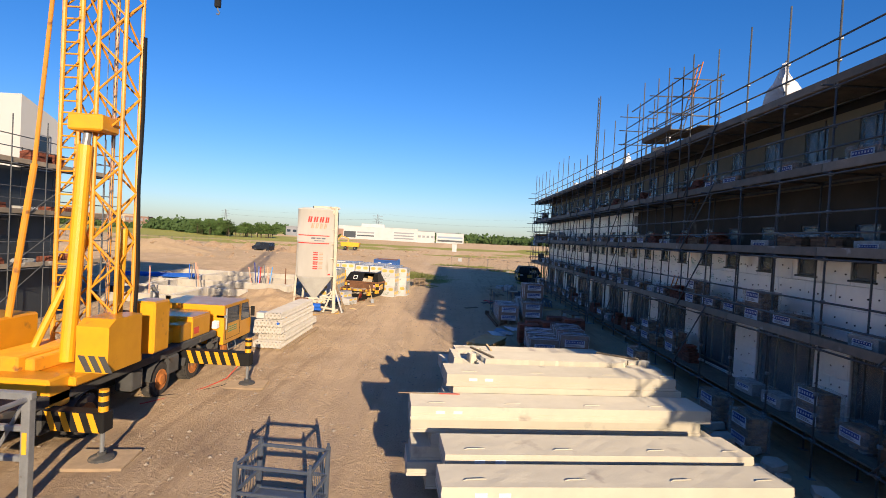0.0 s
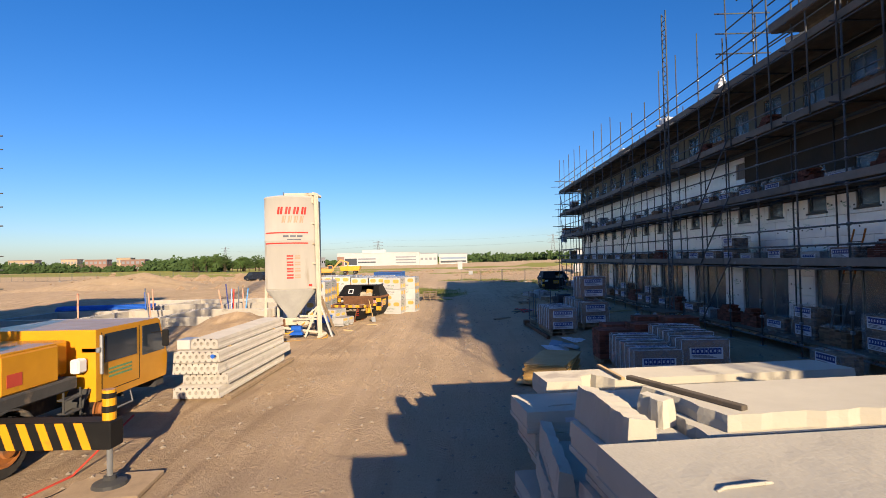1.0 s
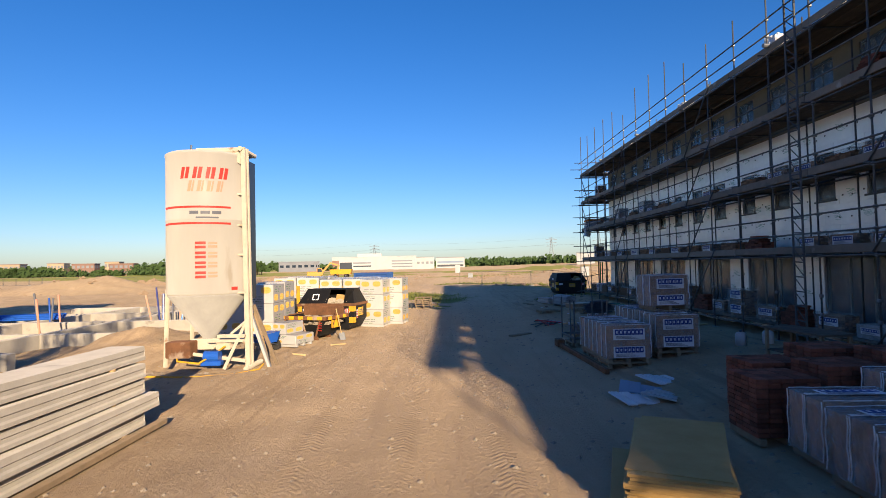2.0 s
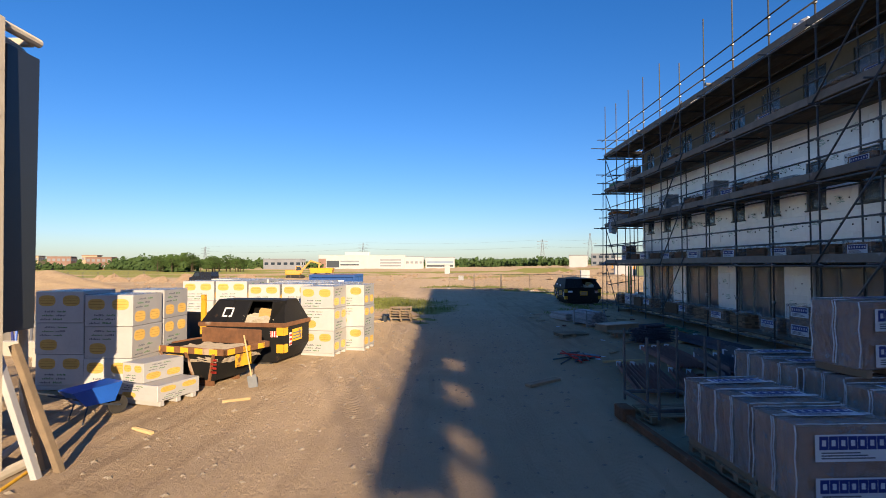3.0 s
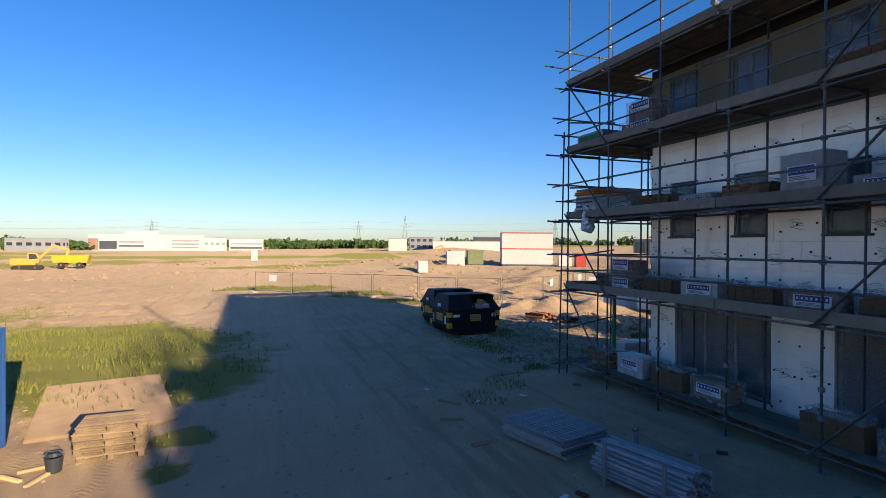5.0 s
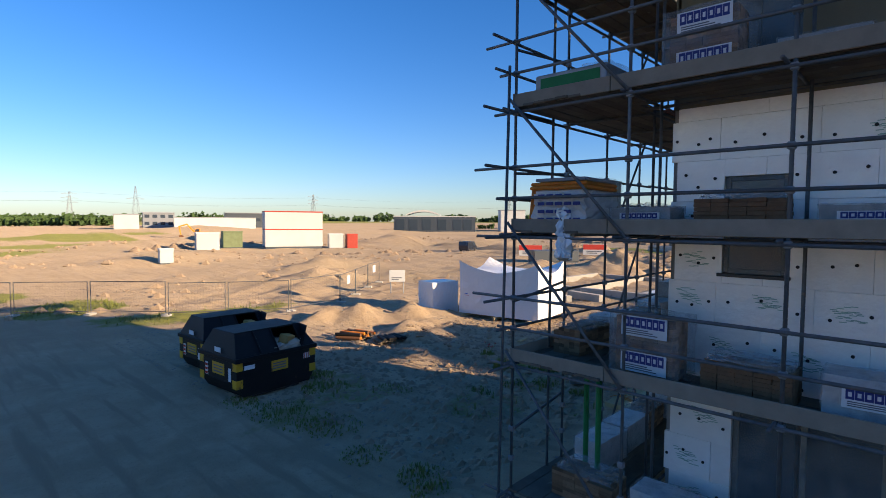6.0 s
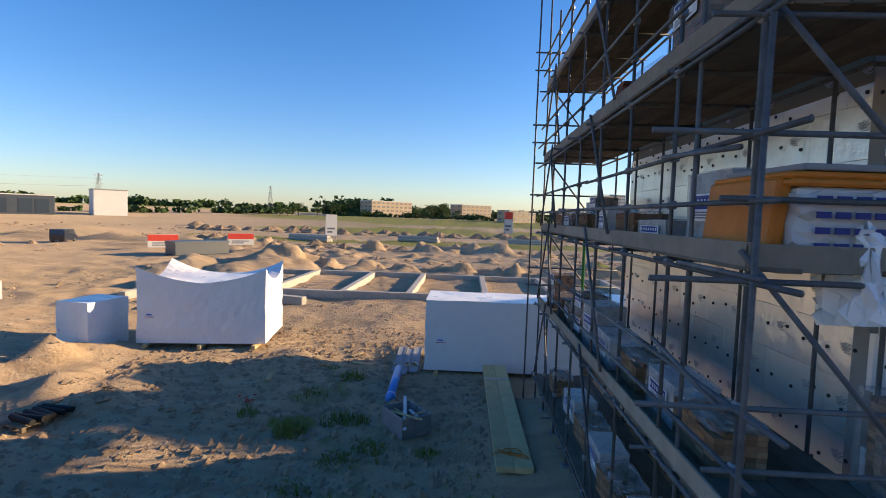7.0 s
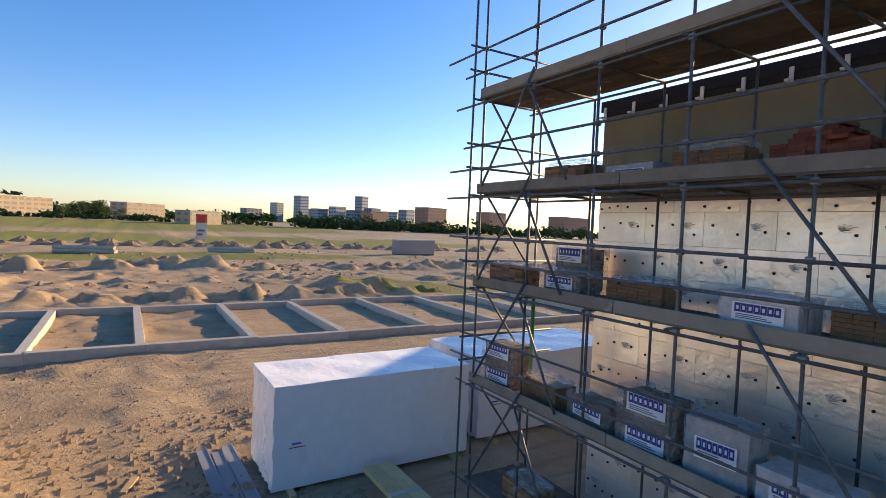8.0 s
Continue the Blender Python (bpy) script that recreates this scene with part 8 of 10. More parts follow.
tan = sheet_stack(2.45, 24.35, -22, 1.15, 2.4, 12, 0.036, "boardtan", "thick stack of tan building boards lying in the sun", z=0.05)
part("loose_sheet", Mesh().cham(-0.75, -1.45, 0, 0.55, 0.9, 0.014, 0.003), "boardtan", tan, m=pose(-0.1, 0.0, 0.035, 1, 2, 4))
part("loose_sheet", Mesh().cham(-0.56, -1.15, 0, 0.6, 1.15, 0.014, 0.003), "boardtan", tan, m=pose(0.02, 0.05, 0.50, 0.5, -0.5, -3))
for x, y, a, c, lab in ((3.35, 28.5, 20, "card", "white plastic sheet lying on debris"), (3.7, 29.2, -20, "farblue", "pale blue insulation sheet lying on debris"), (4.4, 29.9, 35, "card", "torn white packaging sheet beside brick packs"), (3.9, 28.6, 65, "white", "crumpled white packaging on the sand")):
    t = thing("loose_sheet", pose(x, y, ground_z(x, y) + 0.06, 9, 5, a), lab, "sheet", "loose sheets")
    m_ = Mesh()
    for i in range(4):
        m_.cham(-0.45 + i * 0.225, -0.35, 0.02 * (i % 2), -0.45 + (i + 1) * 0.225, 0.35 - 0.07 * i, 0.03 + 0.02 * (i % 2), 0.004)
    part("sheet", m_, c, t)


def proto_pack(w, d, h, labels, seed, text):
    """Shrink-wrapped bricks on a pallet: labels on the front, one on the lid, loose film at the corners."""
    t = thing("brick_pack", pose(0, 0, 0), text, "brick pack", "wrapped brick packs")
    for j in range(2):
        yb = -d / 4 + j * d / 2
        part("brick_block", lumpy(w, d / 2 - 0.035, h - 0.13, 0.010, seed + j, 9), "packbody", t, "brown bricks under clear film", pose(0, yb, 0.12))
        part("film", lumpy(w + 0.03, d / 2 - 0.008, h - 0.10, 0.017, seed + 5 + j, 9), "shrink", t, "creased clear shrink film", pose(0, yb, 0.11))
        folds = Mesh()                           # gathered film down the corners and across the lid
        for ye in (yb - d / 4 + 0.02, yb + d / 4 - 0.02):
            for xe in (-w / 2 - 0.022, w / 2 + 0.022):
                zz, q = 0.14, 0
                while zz < h - 0.08:
                    q += 1
                    z2 = min(zz + 0.13, h)
                    o1, o2 = 0.014 * math.sin(q * 1.7 + seed), 0.014 * math.sin((q + 1) * 1.7 + seed)
                    folds.tube((xe, ye + o1, zz), (xe, ye + o2, z2), 0.008, 5)
                    zz = z2
            for q in range(7):
                xa = -w / 2 + w * q / 7
                folds.tube((xa, ye + 0.012 * math.sin(q * 2.1), h + 0.012), (xa + w / 7, ye + 0.012 * math.sin((q + 1) * 2.1), h + 0.012), 0.007, 5)
        tagged(part("fold", folds, "wrap", t, "whitish gathered film"), kind="stuff")
    for xx in (-w * 0.42, 0, w * 0.42):
        part("skid", Mesh().cham(xx - 0.05, -d / 2, 0, xx + 0.05, d / 2, 0.105, 0.006), "pallet", t)
    for zz in labels:
        label_on(t, w * 0.72, 0.30, pose(0, -d / 2 - 0.03, zz), 7)
    label_on(t, w * 0.7, 0.26, pose(0.0, 0.0, h + 0.032, -90, 0, 0), 7)
    return t


packA = proto_pack(1.2, 0.80, 1.02, (0.78, 0.30), 31, "shrink-wrapped brown brick pack with blue-lettered labels")
packB = proto_pack(1.2, 0.80, 0.92, (0.58,), 32, "low shrink-wrapped brick pack with blue-lettered label")
usedA, usedB = [], []


def lay(proto, used, x, y, z, rz):
    m = pose(x, y, z, 0, 0, rz)
    if used:
        copy_thing(proto, m)
    else:
        proto.matrix_basis = m
        used.append(1)


for c, x in enumerate((4.25, 5.75)):
    for k in range(3 if c == 0 else 4):
        y = 31.95 + k * 0.88 + (0.4 if c else 0)
        lay(packA, usedA, x + rng.uniform(-.04, .04), y, ground_z(x, y) + 0.13, 4 + rng.uniform(-2, 2))
lay(packA, usedA, 5.85, 33.15, ground_z(5.75, 33.15) + 0.13 + 1.06, 9)
for x, y, a in ((4.25, 31.95, 4), (4.25, 32.85, 4), (4.25, 33.72, 4), (5.75, 32.35, 4), (5.75, 33.23, 4), (5.75, 34.11, 4), (5.75, 35.0, 4), (4.2, 36.0, 4)):
    pallet(x, y, a, ground_z(x, y) - 0.01, "dark timber pallet under brick packs")
for x, y in ((4.82, 22.75), (6.15, 23.05), (4.85, 23.6), (6.18, 23.9), (4.87, 24.44), (6.2, 24.74)):
    lay(packB, usedB, x + rng.uniform(-.04, .04), y, ground_z(x, y) + 0.01, rng.uniform(-3, 3))
redpack = thing("brick_stack", pose(4.6, 25.75, ground_z(4.6, 25.75)), "neat stack of bare red bricks on a pallet", "brick stack", "red brick stacks")
m_ = Mesh()
for k in range(12):
    for i in range(5):
        for j in range(4):
            dx, dy = rng.uniform(-.004, .004), rng.uniform(-.004, .004)
            m_.cham(-0.5 + i * 0.2 + dx, -0.42 + j * 0.21 + dy, 0.12 + k * 0.075, -0.5 + i * 0.2 + 0.192 + dx, -0.42 + j * 0.21 + 0.2 + dy, 0.12 + k * 0.075 + 0.068, 0.006)
redpack["category"] = redpack.get("category", "brick stack")
tagged(part("bricks", m_, "brickred", redpack), kind="stuff")
for xx in (-0.42, 0, 0.42):
    part("skid", Mesh().cham(xx - 0.05, -0.44, 0, xx + 0.05, 0.44, 0.105, 0.006), "pallet", redpack)
for x, y in ((5.7, 25.8), (6.8, 25.85), (5.1, 26.75), (6.2, 26.8)):
    copy_thing(redpack, pose(x, y, ground_z(x, y), 0, 0, rng.uniform(-3, 3)))

# galvanised four-post stillage beside the packs
t = thing("stillage", pose(4.2, 36.1, ground_z(4.2, 36.1) + 0.14, 0, 0, 4), "empty galvanised steel post stillage on a pallet", "stillage")
for xx in (-0.58, 0.58):
    for yy in (-0.75, -0.3, 0.75):
        part("post", Mesh().cham(xx - 0.022, yy - 0.022, 0, xx + 0.022, yy + 0.022, 1.5 - (0.05 if yy < 0 else 0), 0.006), "tube", t)
for yy in (-0.75, 0.75):
    part("rail", Mesh().cham(-0.58, yy - 0.025, 0.13, 0.58, yy + 0.025, 0.2, 0.006), "tube", t)
for xx in (-0.58, 0.58):
    part("rail", Mesh().cham(xx - 0.025, -0.75, 0.13, xx + 0.025, 0.75, 0.2, 0.006), "tube", t)
t = thing("edge_beam", pose(3.42, 33.8, ground_z(3.4, 33.8) + 0.0, 0, 0, 3), "rusty steel edge beam beside the pallets", "beam")
part("beam", Mesh().cham(-0.06, -2.6, 0, 0.06, 2.6, 0.14, 0.01), "rust", t)
part("end_block", Mesh().cham(-0.12, 2.05, 0.0, 0.14, 2.5, 0.26, 0.02), "rust", t)


# steel profiles with white end tags, bundled on bearers
def profile_bundle(x, y, rz, length, n, mat_name, label, w=0.09, tag=True, z=0.0):
    t = thing("steel_profiles", pose(x, y, ground_z(x, y) + z, 0, 0, rz), label, "steel profiles", "steel profile bundles")
    for yy in (-length * 0.32, length * 0.32):
        part("bearer", Mesh().cham(-n * w * 0.8, yy - 0.045, 0, n * w * 0.8, yy + 0.045, 0.09, 0.006), "timber", t, "yellowish timber bearer")
    me_ = Mesh().box(-w / 2, -length / 2, 0, w / 2, length / 2, 0.012).box(-w / 2, -length / 2, 0.012, -w / 2 + 0.012, length / 2, w).box(w / 2 - 0.012, -length / 2, 0.012, w / 2, length / 2, w).data("profile", mat_name)
    tag_me = Mesh().cham(-w / 2 - 0.008, -0.10, -0.004, w / 2 + 0.008, 0.012, w + 0.012, 0.004).data("tag", "card")
    for k in range(n):
        dy = rng.uniform(-.18, .18)
        row = k // 5 if n > 5 else 0
        col = k % 5 if n > 5 else k
        b = part("profile", me_, None, t, m=pose((col - (min(n, 5) - 1) / 2) * w * 1.9 + rng.uniform(-.02, .02) + row * 0.05, dy, 0.092 + row * (w + 0.01), 0, 0, rng.uniform(-1.2, 1.2)))
        if tag and k % 2 == 0:
            part("end_tag", tag_me, None, b, "white plastic end tag", pose(0, length / 2, 0))
    return t


profile_bundle(4.75, 38.65, -10, 3.1, 5, "redsteel", "pale red-primed steel profiles lying on timber bearers", 0.11)
profile_bundle(6.2, 40.55, -4, 3.1, 5, "redsteel", "red-primed steel profiles lying on timber bearers", 0.11)
profile_bundle(5.45, 37.9, -14, 2.4, 3, "redsteel", "short red-primed steel profiles on bearers", 0.10)
profile_bundle(8.05, 41.9, 5, 2.9, 6, "darksteel", "dark blue steel profiles lying on timber bearers", 0.11)
profile_bundle(6.75, 38.4, -12, 2.8, 6, "darksteel", "dark steel profiles with white end tags", 0.12)
profile_bundle(7.75, 38.7, -8, 3.0, 6, "darksteel", "long dark steel profiles with white end tags", 0.11)
for x, y, a in ((7.0, 36.4, -78), (7.7, 39.9, -75), (8.3, 37.0, -70), (5.3, 41.2, -80)):
    t = thing("timber_batten", pose(x, y, ground_z(x, y) + 0.01, 0, 0, a), "loose yellowish timber batten between steel", "batten", "loose battens")
    part("batten", Mesh().cham(-0.05, -0.9, 0, 0.05, 0.9, 0.06, 0.005), "timber", t)
# dark bars stacked on battens
t = thing("bar_stack", pose(6.7, 43.15, ground_z(6.7, 43.15), 0, 0, 24), "stack of dark steel bars on timber battens", "steel bars")
bar_me = Mesh().cham(-0.6, -0.016, 0, 0.6, 0.016, 0.03, 0.004).data("bar", "darksteel")
for k in range(8):
    for i in range(8):
        part("bar", bar_me, None, t, m=pose(rng.uniform(-.07, .07), -0.38 + i * 0.108 + rng.uniform(-.03, .03), 0.08 + k * 0.058, 0, rng.uniform(-1.5, 1.5), rng.uniform(-3.5, 3.5)))
for yy in (-0.4, 0.4):
    part("bearer", Mesh().cham(-0.75, yy - 0.05, 0, 0.75, yy + 0.05, 0.078, 0.006), "pallet", t)
for yy in (-0.12, 0.1):
    part("pipe", Mesh().tube((-0.4, yy, 0.60), (0.5, yy + 0.05, 0.60), 0.06, 12), "darksteel", t, "thick dark pipe on top")
# loose tubes and fittings in a heap
t = thing("tube_heap", pose(4.05, 42.4, ground_z(4.05, 42.4)), "small heap of loose tubes and rags", "tube heap")
for k in range(14):
    a = rng.uniform(0, math.pi)
    l_ = rng.uniform(0.3, 0.75)
    c_ = Vector((rng.uniform(-.3, .3), rng.uniform(-.3, .3), 0.03 + 0.012 * k))
    d_ = Vector((math.cos(a) * l_, math.sin(a) * l_, rng.uniform(-.02, .06)))
    part("tube", Mesh().tube(c_ - d_, c_ + d_, 0.024, 8), ("tube", "darksteel", "tube", "signred", "farblue")[k % 5], t)
part("rag", Mesh().cham(-0.3, -0.25, 0.0, 0.1, 0.1, 0.09, 0.03), "card", t, "white crumpled sheet", pose(0.75, -0.25, 0.0, 0, 0, 20))
for x, y, a, l_ in ((2.35, 39.4, 40, 0.6),):
    t = thing("plank", pose(x, y, ground_z(x, y), 0, 0, a), "single weathered plank lying on the sand", "plank", "loose planks")
    part("plank", Mesh().cham(-l_, -0.11, 0.0, l_, 0.11, 0.07, 0.006), "pallet", t)
# bundle of scaffold tubes, grates, box with a pale lid
t = thing("tube_bundle", pose(6.32, 49.15, ground_z(6.32, 49.15), 0, 0, 14), "rounded bundle of galvanised scaffold tubes held by cradles", "tube bundle")
tube_short = Mesh().tube((0, -0.85, 0), (0, 0.85, 0), 0.03, 8).data("tube", "galv")
for k in range(9):
    for i in range(10 - (k % 2)):
        bx = -0.36 + i * 0.08 + 0.04 * (k % 2)
        if (bx / 0.37) ** 2 + max(0.0, (k - 3) / 5.6) ** 2 < 1.05:
            part("tube", tube_short, None, t, m=pose(bx, rng.uniform(-.1, .1), 0.13 + k * 0.064, 0, 0, rng.uniform(-1.2, 1.2)))
for yy in (-0.55, 0.55):
    part("cradle", Mesh().box(-0.42, yy - 0.03, 0.0, 0.42, yy + 0.03, 0.09).box(-0.45, yy - 0.03, 0, -0.41, yy + 0.03, 0.72).box(0.41, yy - 0.03, 0, 0.45, yy + 0.03, 0.72), "galv", t)
t = thing("grate_stack", pose(6.1, 51.65, ground_z(6.1, 51.65), 0, 0, 14), "low stack of galvanised steel grates", "grate stack")
g_ = Mesh()
for i in range(13):
    g_.box(-0.65 + i * 0.105, -0.85, 0, -0.65 + i * 0.105 + 0.03, 0.85, 0.05)
for i in range(7):
    g_.box(-0.65, -0.85 + i * 0.27, 0.01, 0.64, -0.85 + i * 0.27 + 0.03, 0.045)
grate_me = g_.data("grate", "galv")
for k in range(6):
    part("grate", grate_me, None, t, m=pose(rng.uniform(-.05, .05), rng.uniform(-.06, .06), 0.01 + k * 0.055, 0, 0, rng.uniform(-2, 2)))
t = thing("timber_box", pose(6.76, 46.72, ground_z(6.76, 46.72), 0, 0, -64), "long low timber box with a pale lid", "box")
part("body", Mesh().cham(-0.34, -0.85, 0.02, 0.34, 0.85, 0.26, 0.01), "pallet", t)
part("lid", Mesh().cham(-0.37, -0.88, 0.262, 0.37, 0.88, 0.29, 0.006), "boardwhite", t, "pale board lid")
t = thing("safety_net", pose(8.78, 46.05, ground_z(8.78, 46.05) + 0.02, 0, 0, 3), "green debris netting dropped on the sand", "net")
m_ = Mesh()
for i in range(4):
    for j in range(18):
        if (i * 3 + j) % 11 != 3:
            z = 0.03 + 0.05 * abs(math.sin(i * 1.3 + j * 0.7))
            m_.cham(-0.2 + i * 0.1, -1.44 + j * 0.16, z, -0.2 + i * 0.1 + 0.11, -1.44 + j * 0.16 + 0.17, z + 0.012, 0.003)
part("net", m_, "net", t)
for x, y in ((7.8, 32.5), (8.7, 32.7)):
    t = thing("canister", pose(x, y, ground_z(x, y)), "white plastic canister beside the scaffold", "canister", "canisters")
    part("body", Mesh().lathe([(0.13, 0), (0.15, 0.02), (0.15, 0.32), (0.12, 0.37), (0.05, 0.40)], 16), "white", t, smooth=True)
    part("cap", Mesh().lathe([(0.04, 0.40), (0.045, 0.405), (0.045, 0.44), (0.03, 0.445)], 12), "ink", t)
# trestle bench with a gas cage near the scaffold
t = thing("workbench", pose(7.6, 29.4, ground_z(7.6, 29.4), 0, 0, 8), "makeshift timber workbench with tools under it", "workbench")
part("top", Mesh().cham(-0.4, -0.9, 0.78, 0.4, 0.9, 0.83, 0.006), "plank", t)
for xx in (-0.34, 0.34):
    for yy in (-0.8, 0.8):
        part("leg", Mesh().cham(xx - 0.035, yy - 0.035, 0, xx + 0.035, yy + 0.035, 0.78, 0.005), "pallet", t)
part("shelf", Mesh().cham(-0.36, -0.84, 0.26, 0.36, 0.84, 0.29, 0.005), "plank", t)
for x, y, k_ in ((9.55, 14.0, "tall"), (9.6, 15.9, "tall"), (8.9, 20.7, "tall")):
    put_pack(k_, x - 0.75, y, ground_z(x - 0.75, y), -90)
# broken concrete beside the row
for k in range(26):
    x, y = rng.uniform(7.6, 9.0), rng.uniform(10.5, 19.5)
    s = rng.uniform(0.12, 0.42)
    t = thing("concrete_rubble", pose(x, y, ground_z(x, y) + 0.02, rng.uniform(-12, 12), rng.uniform(-12, 12), rng.uniform(0, 180)), "broken grey concrete piece on the ground", "rubble", "rubble pieces")
    part("chunk", Mesh().prism([(-s, -s * .5), (s * .6, -s * .7), (s, s * .2), (s * .2, s * .7), (-s * .8, s * .4)], -0.02, s * 0.42), "concrete", t)

# litter of the works on the shaded ground
lr = random.Random(41)
for k in range(34):
    x, y = lr.uniform(4.6, 8.9), lr.uniform(35.5, 57)
    kind_ = k % 3
    nm, lab, cat_, mt = (("timber_offcut", "short timber offcut on the sand", "offcut", "pallet"), ("paper_scrap", "white paper scrap on the sand", "scrap", "card"), ("brick_piece", "broken red brick on the sand", "brick", "brickred"))[kind_]
    t = thing(nm, pose(x, y, ground_z(x, y), 0, 0, lr.uniform(0, 180)), lab, cat_, "litter on the sand")
    l_ = lr.uniform(0.1, 0.35) if kind_ == 0 else 0.1
    part(nm.split("_")[1], Mesh().cham(-l_, -0.045, 0, l_, 0.045, 0.05 if kind_ != 1 else 0.012, 0.004), mt, t)

# ---- behind the row ----
def wrapped_box(x0, y0, x1, y1, h, label, peaks=0.0, turn=0.0, cols=1, mark=True):
    """A crate in white shrink wrap on bearers; with peaks the wrap tents up at the corners."""
    cx, cy = (x0 + x1) / 2, (y0 + y1) / 2
    w, d = abs(x1 - x0), abs(y1 - y0)
    t = thing("wrapped_crate", pose(cx, cy, ground_z(cx, cy) - 0.02, 0, 0, turn), label, "crate", "white wrapped crates")
    n = 20
    m_ = Mesh()
    vs, fs = [], []
    rows_ = 9
    ring = []
    for i in range(n):
        ring.append((-w / 2 + w * i / n, -d / 2))
    for i in range(n):
        ring.append((w / 2, -d / 2 + d * i / n))
    for i in range(n):
        ring.append((w / 2 - w * i / n, d / 2))
    for i in range(n):
        ring.append((-w / 2, d / 2 - d * i / n))
    R_ = len(ring)
    prnd = random.Random(int(cx * 13))

    def top_at(u, v):
        a, b = (2 * u / w), (2 * v / d)
        return h + peaks * (max(0, abs(a) - 0.2) ** 2 * max(0.0, abs(b) - 0.2) ** 2 * 1.9 - 0.35 * (1 - abs(a) * abs(b))) - 0.02 * math.sin(u * 3.1) * math.cos(v * 2.7)
    for k in range(rows_):
        f_ = k / (rows_ - 1)
        for u, v in ring:
            s = 1 + prnd.uniform(-0.010, 0.010) - 0.012 * math.sin(math.pi * f_) * (1 if peaks else 0.3)
            zz = 0.16 + (top_at(u, v) - 0.16) * f_
            vs.append((u * s, v * s, zz))
    for k in range(rows_ - 1):
        for i in range(R_):
            j = (i + 1) % R_
            fs.append((k * R_ + i, k * R_ + j, (k + 1) * R_ + j, (k + 1) * R_ + i))
    m_.add(vs, fs)
    g = 12
    tv = [(-w / 2 + w * i / g, -d / 2 + d * j / g) for j in range(g + 1) for i in range(g + 1)]
    m_.add([(u * 0.999, v * 0.999, top_at(u, v) - 0.002 + (0.004 * math.sin(v * 5) if not peaks else 0)) for u, v in tv],
           [(j * (g + 1) + i, j * (g + 1) + i + 1, (j + 1) * (g + 1) + i + 1, (j + 1) * (g + 1) + i) for j in range(g) for i in range(g)])
    m_.box(-w / 2 + 0.05, -d / 2 + 0.05, 0.165, w / 2 - 0.05, d / 2 - 0.05, 0.2)
    part("wrap", m_, "wrap", t, "taut white shrink wrap", smooth=False)
    for k in range(3):
        yy = -d * 0.42 + k * d * 0.42
        part("bearer", Mesh().cham(-w / 2 - 0.35, yy - 0.07, 0, w / 2 + 0.1, yy + 0.07, 0.158, 0.01), "timber", t)
    if mark:
        part("mark", Mesh().box(-w / 2 - 0.024, d * 0.38, h * 0.46, -w / 2 - 0.016, d * 0.42, h * 0.475).mat(1).box(-w / 2 - 0.024, d * 0.36, h * 0.43, -w / 2 - 0.016, d * 0.43, h * 0.437), ["bluepipe", "redink"], t, "small blue and red print")
    return t


wrapped_box(23.55, 54.05, 25.9, 59.55, 2.66, "long crate in taut white shrink wrap on bearers")
wrapped_box(24.0, 47.2, 27.0, 53.4, 2.6, "second long white-wrapped crate beyond the scaffold")
wrapped_box(25.13, 66.3, 28.63, 71.2, 2.75, "tall white-wrapped unit with tented peaks", peaks=0.55, turn=9)
wrapped_box(23.95, 71.95, 25.85, 73.4, 2.0, "small white-wrapped crate with bluish top", turn=-10)
def weed(x, y, n_, r_, h_, mat_name, seed):
    """A clump of narrow leaves bent over from one root."""
    q = random.Random(seed)
    t = thing("weed_clump", pose(x, y, ground_z(x, y) - 0.01), "straggling green weeds growing out of the sand", "weeds", "weed clumps")
    m_ = Mesh()
    for i in range(n_):
        a, rr = q.uniform(0, 6.283), r_ * math.sqrt(q.random())
        bx, by, hh, w_ = math.cos(a) * rr, math.sin(a) * rr, h_ * q.uniform(0.35, 1.0) * (1.15 - rr / r_ * 0.6), q.uniform(0.008, 0.02)
        b = q.uniform(0, 6.283)
        dx, dy, ln = math.cos(b), math.sin(b), hh * q.uniform(0.2, 0.6)
        m_.add([(bx - dy * w_, by + dx * w_, 0), (bx + dy * w_, by - dx * w_, 0), (bx + dx * ln * .4 + dy * w_, by + dy * ln * .4 - dx * w_, hh * .7), (bx + dx * ln * .4 - dy * w_, by + dy * ln * .4 + dx * w_, hh * .7), (bx + dx * ln, by + dy * ln, hh)],
               [(0, 1, 2, 3), (3, 2, 4)])
    tagged(part("leaf", m_, mat_name, t), kind="stuff")


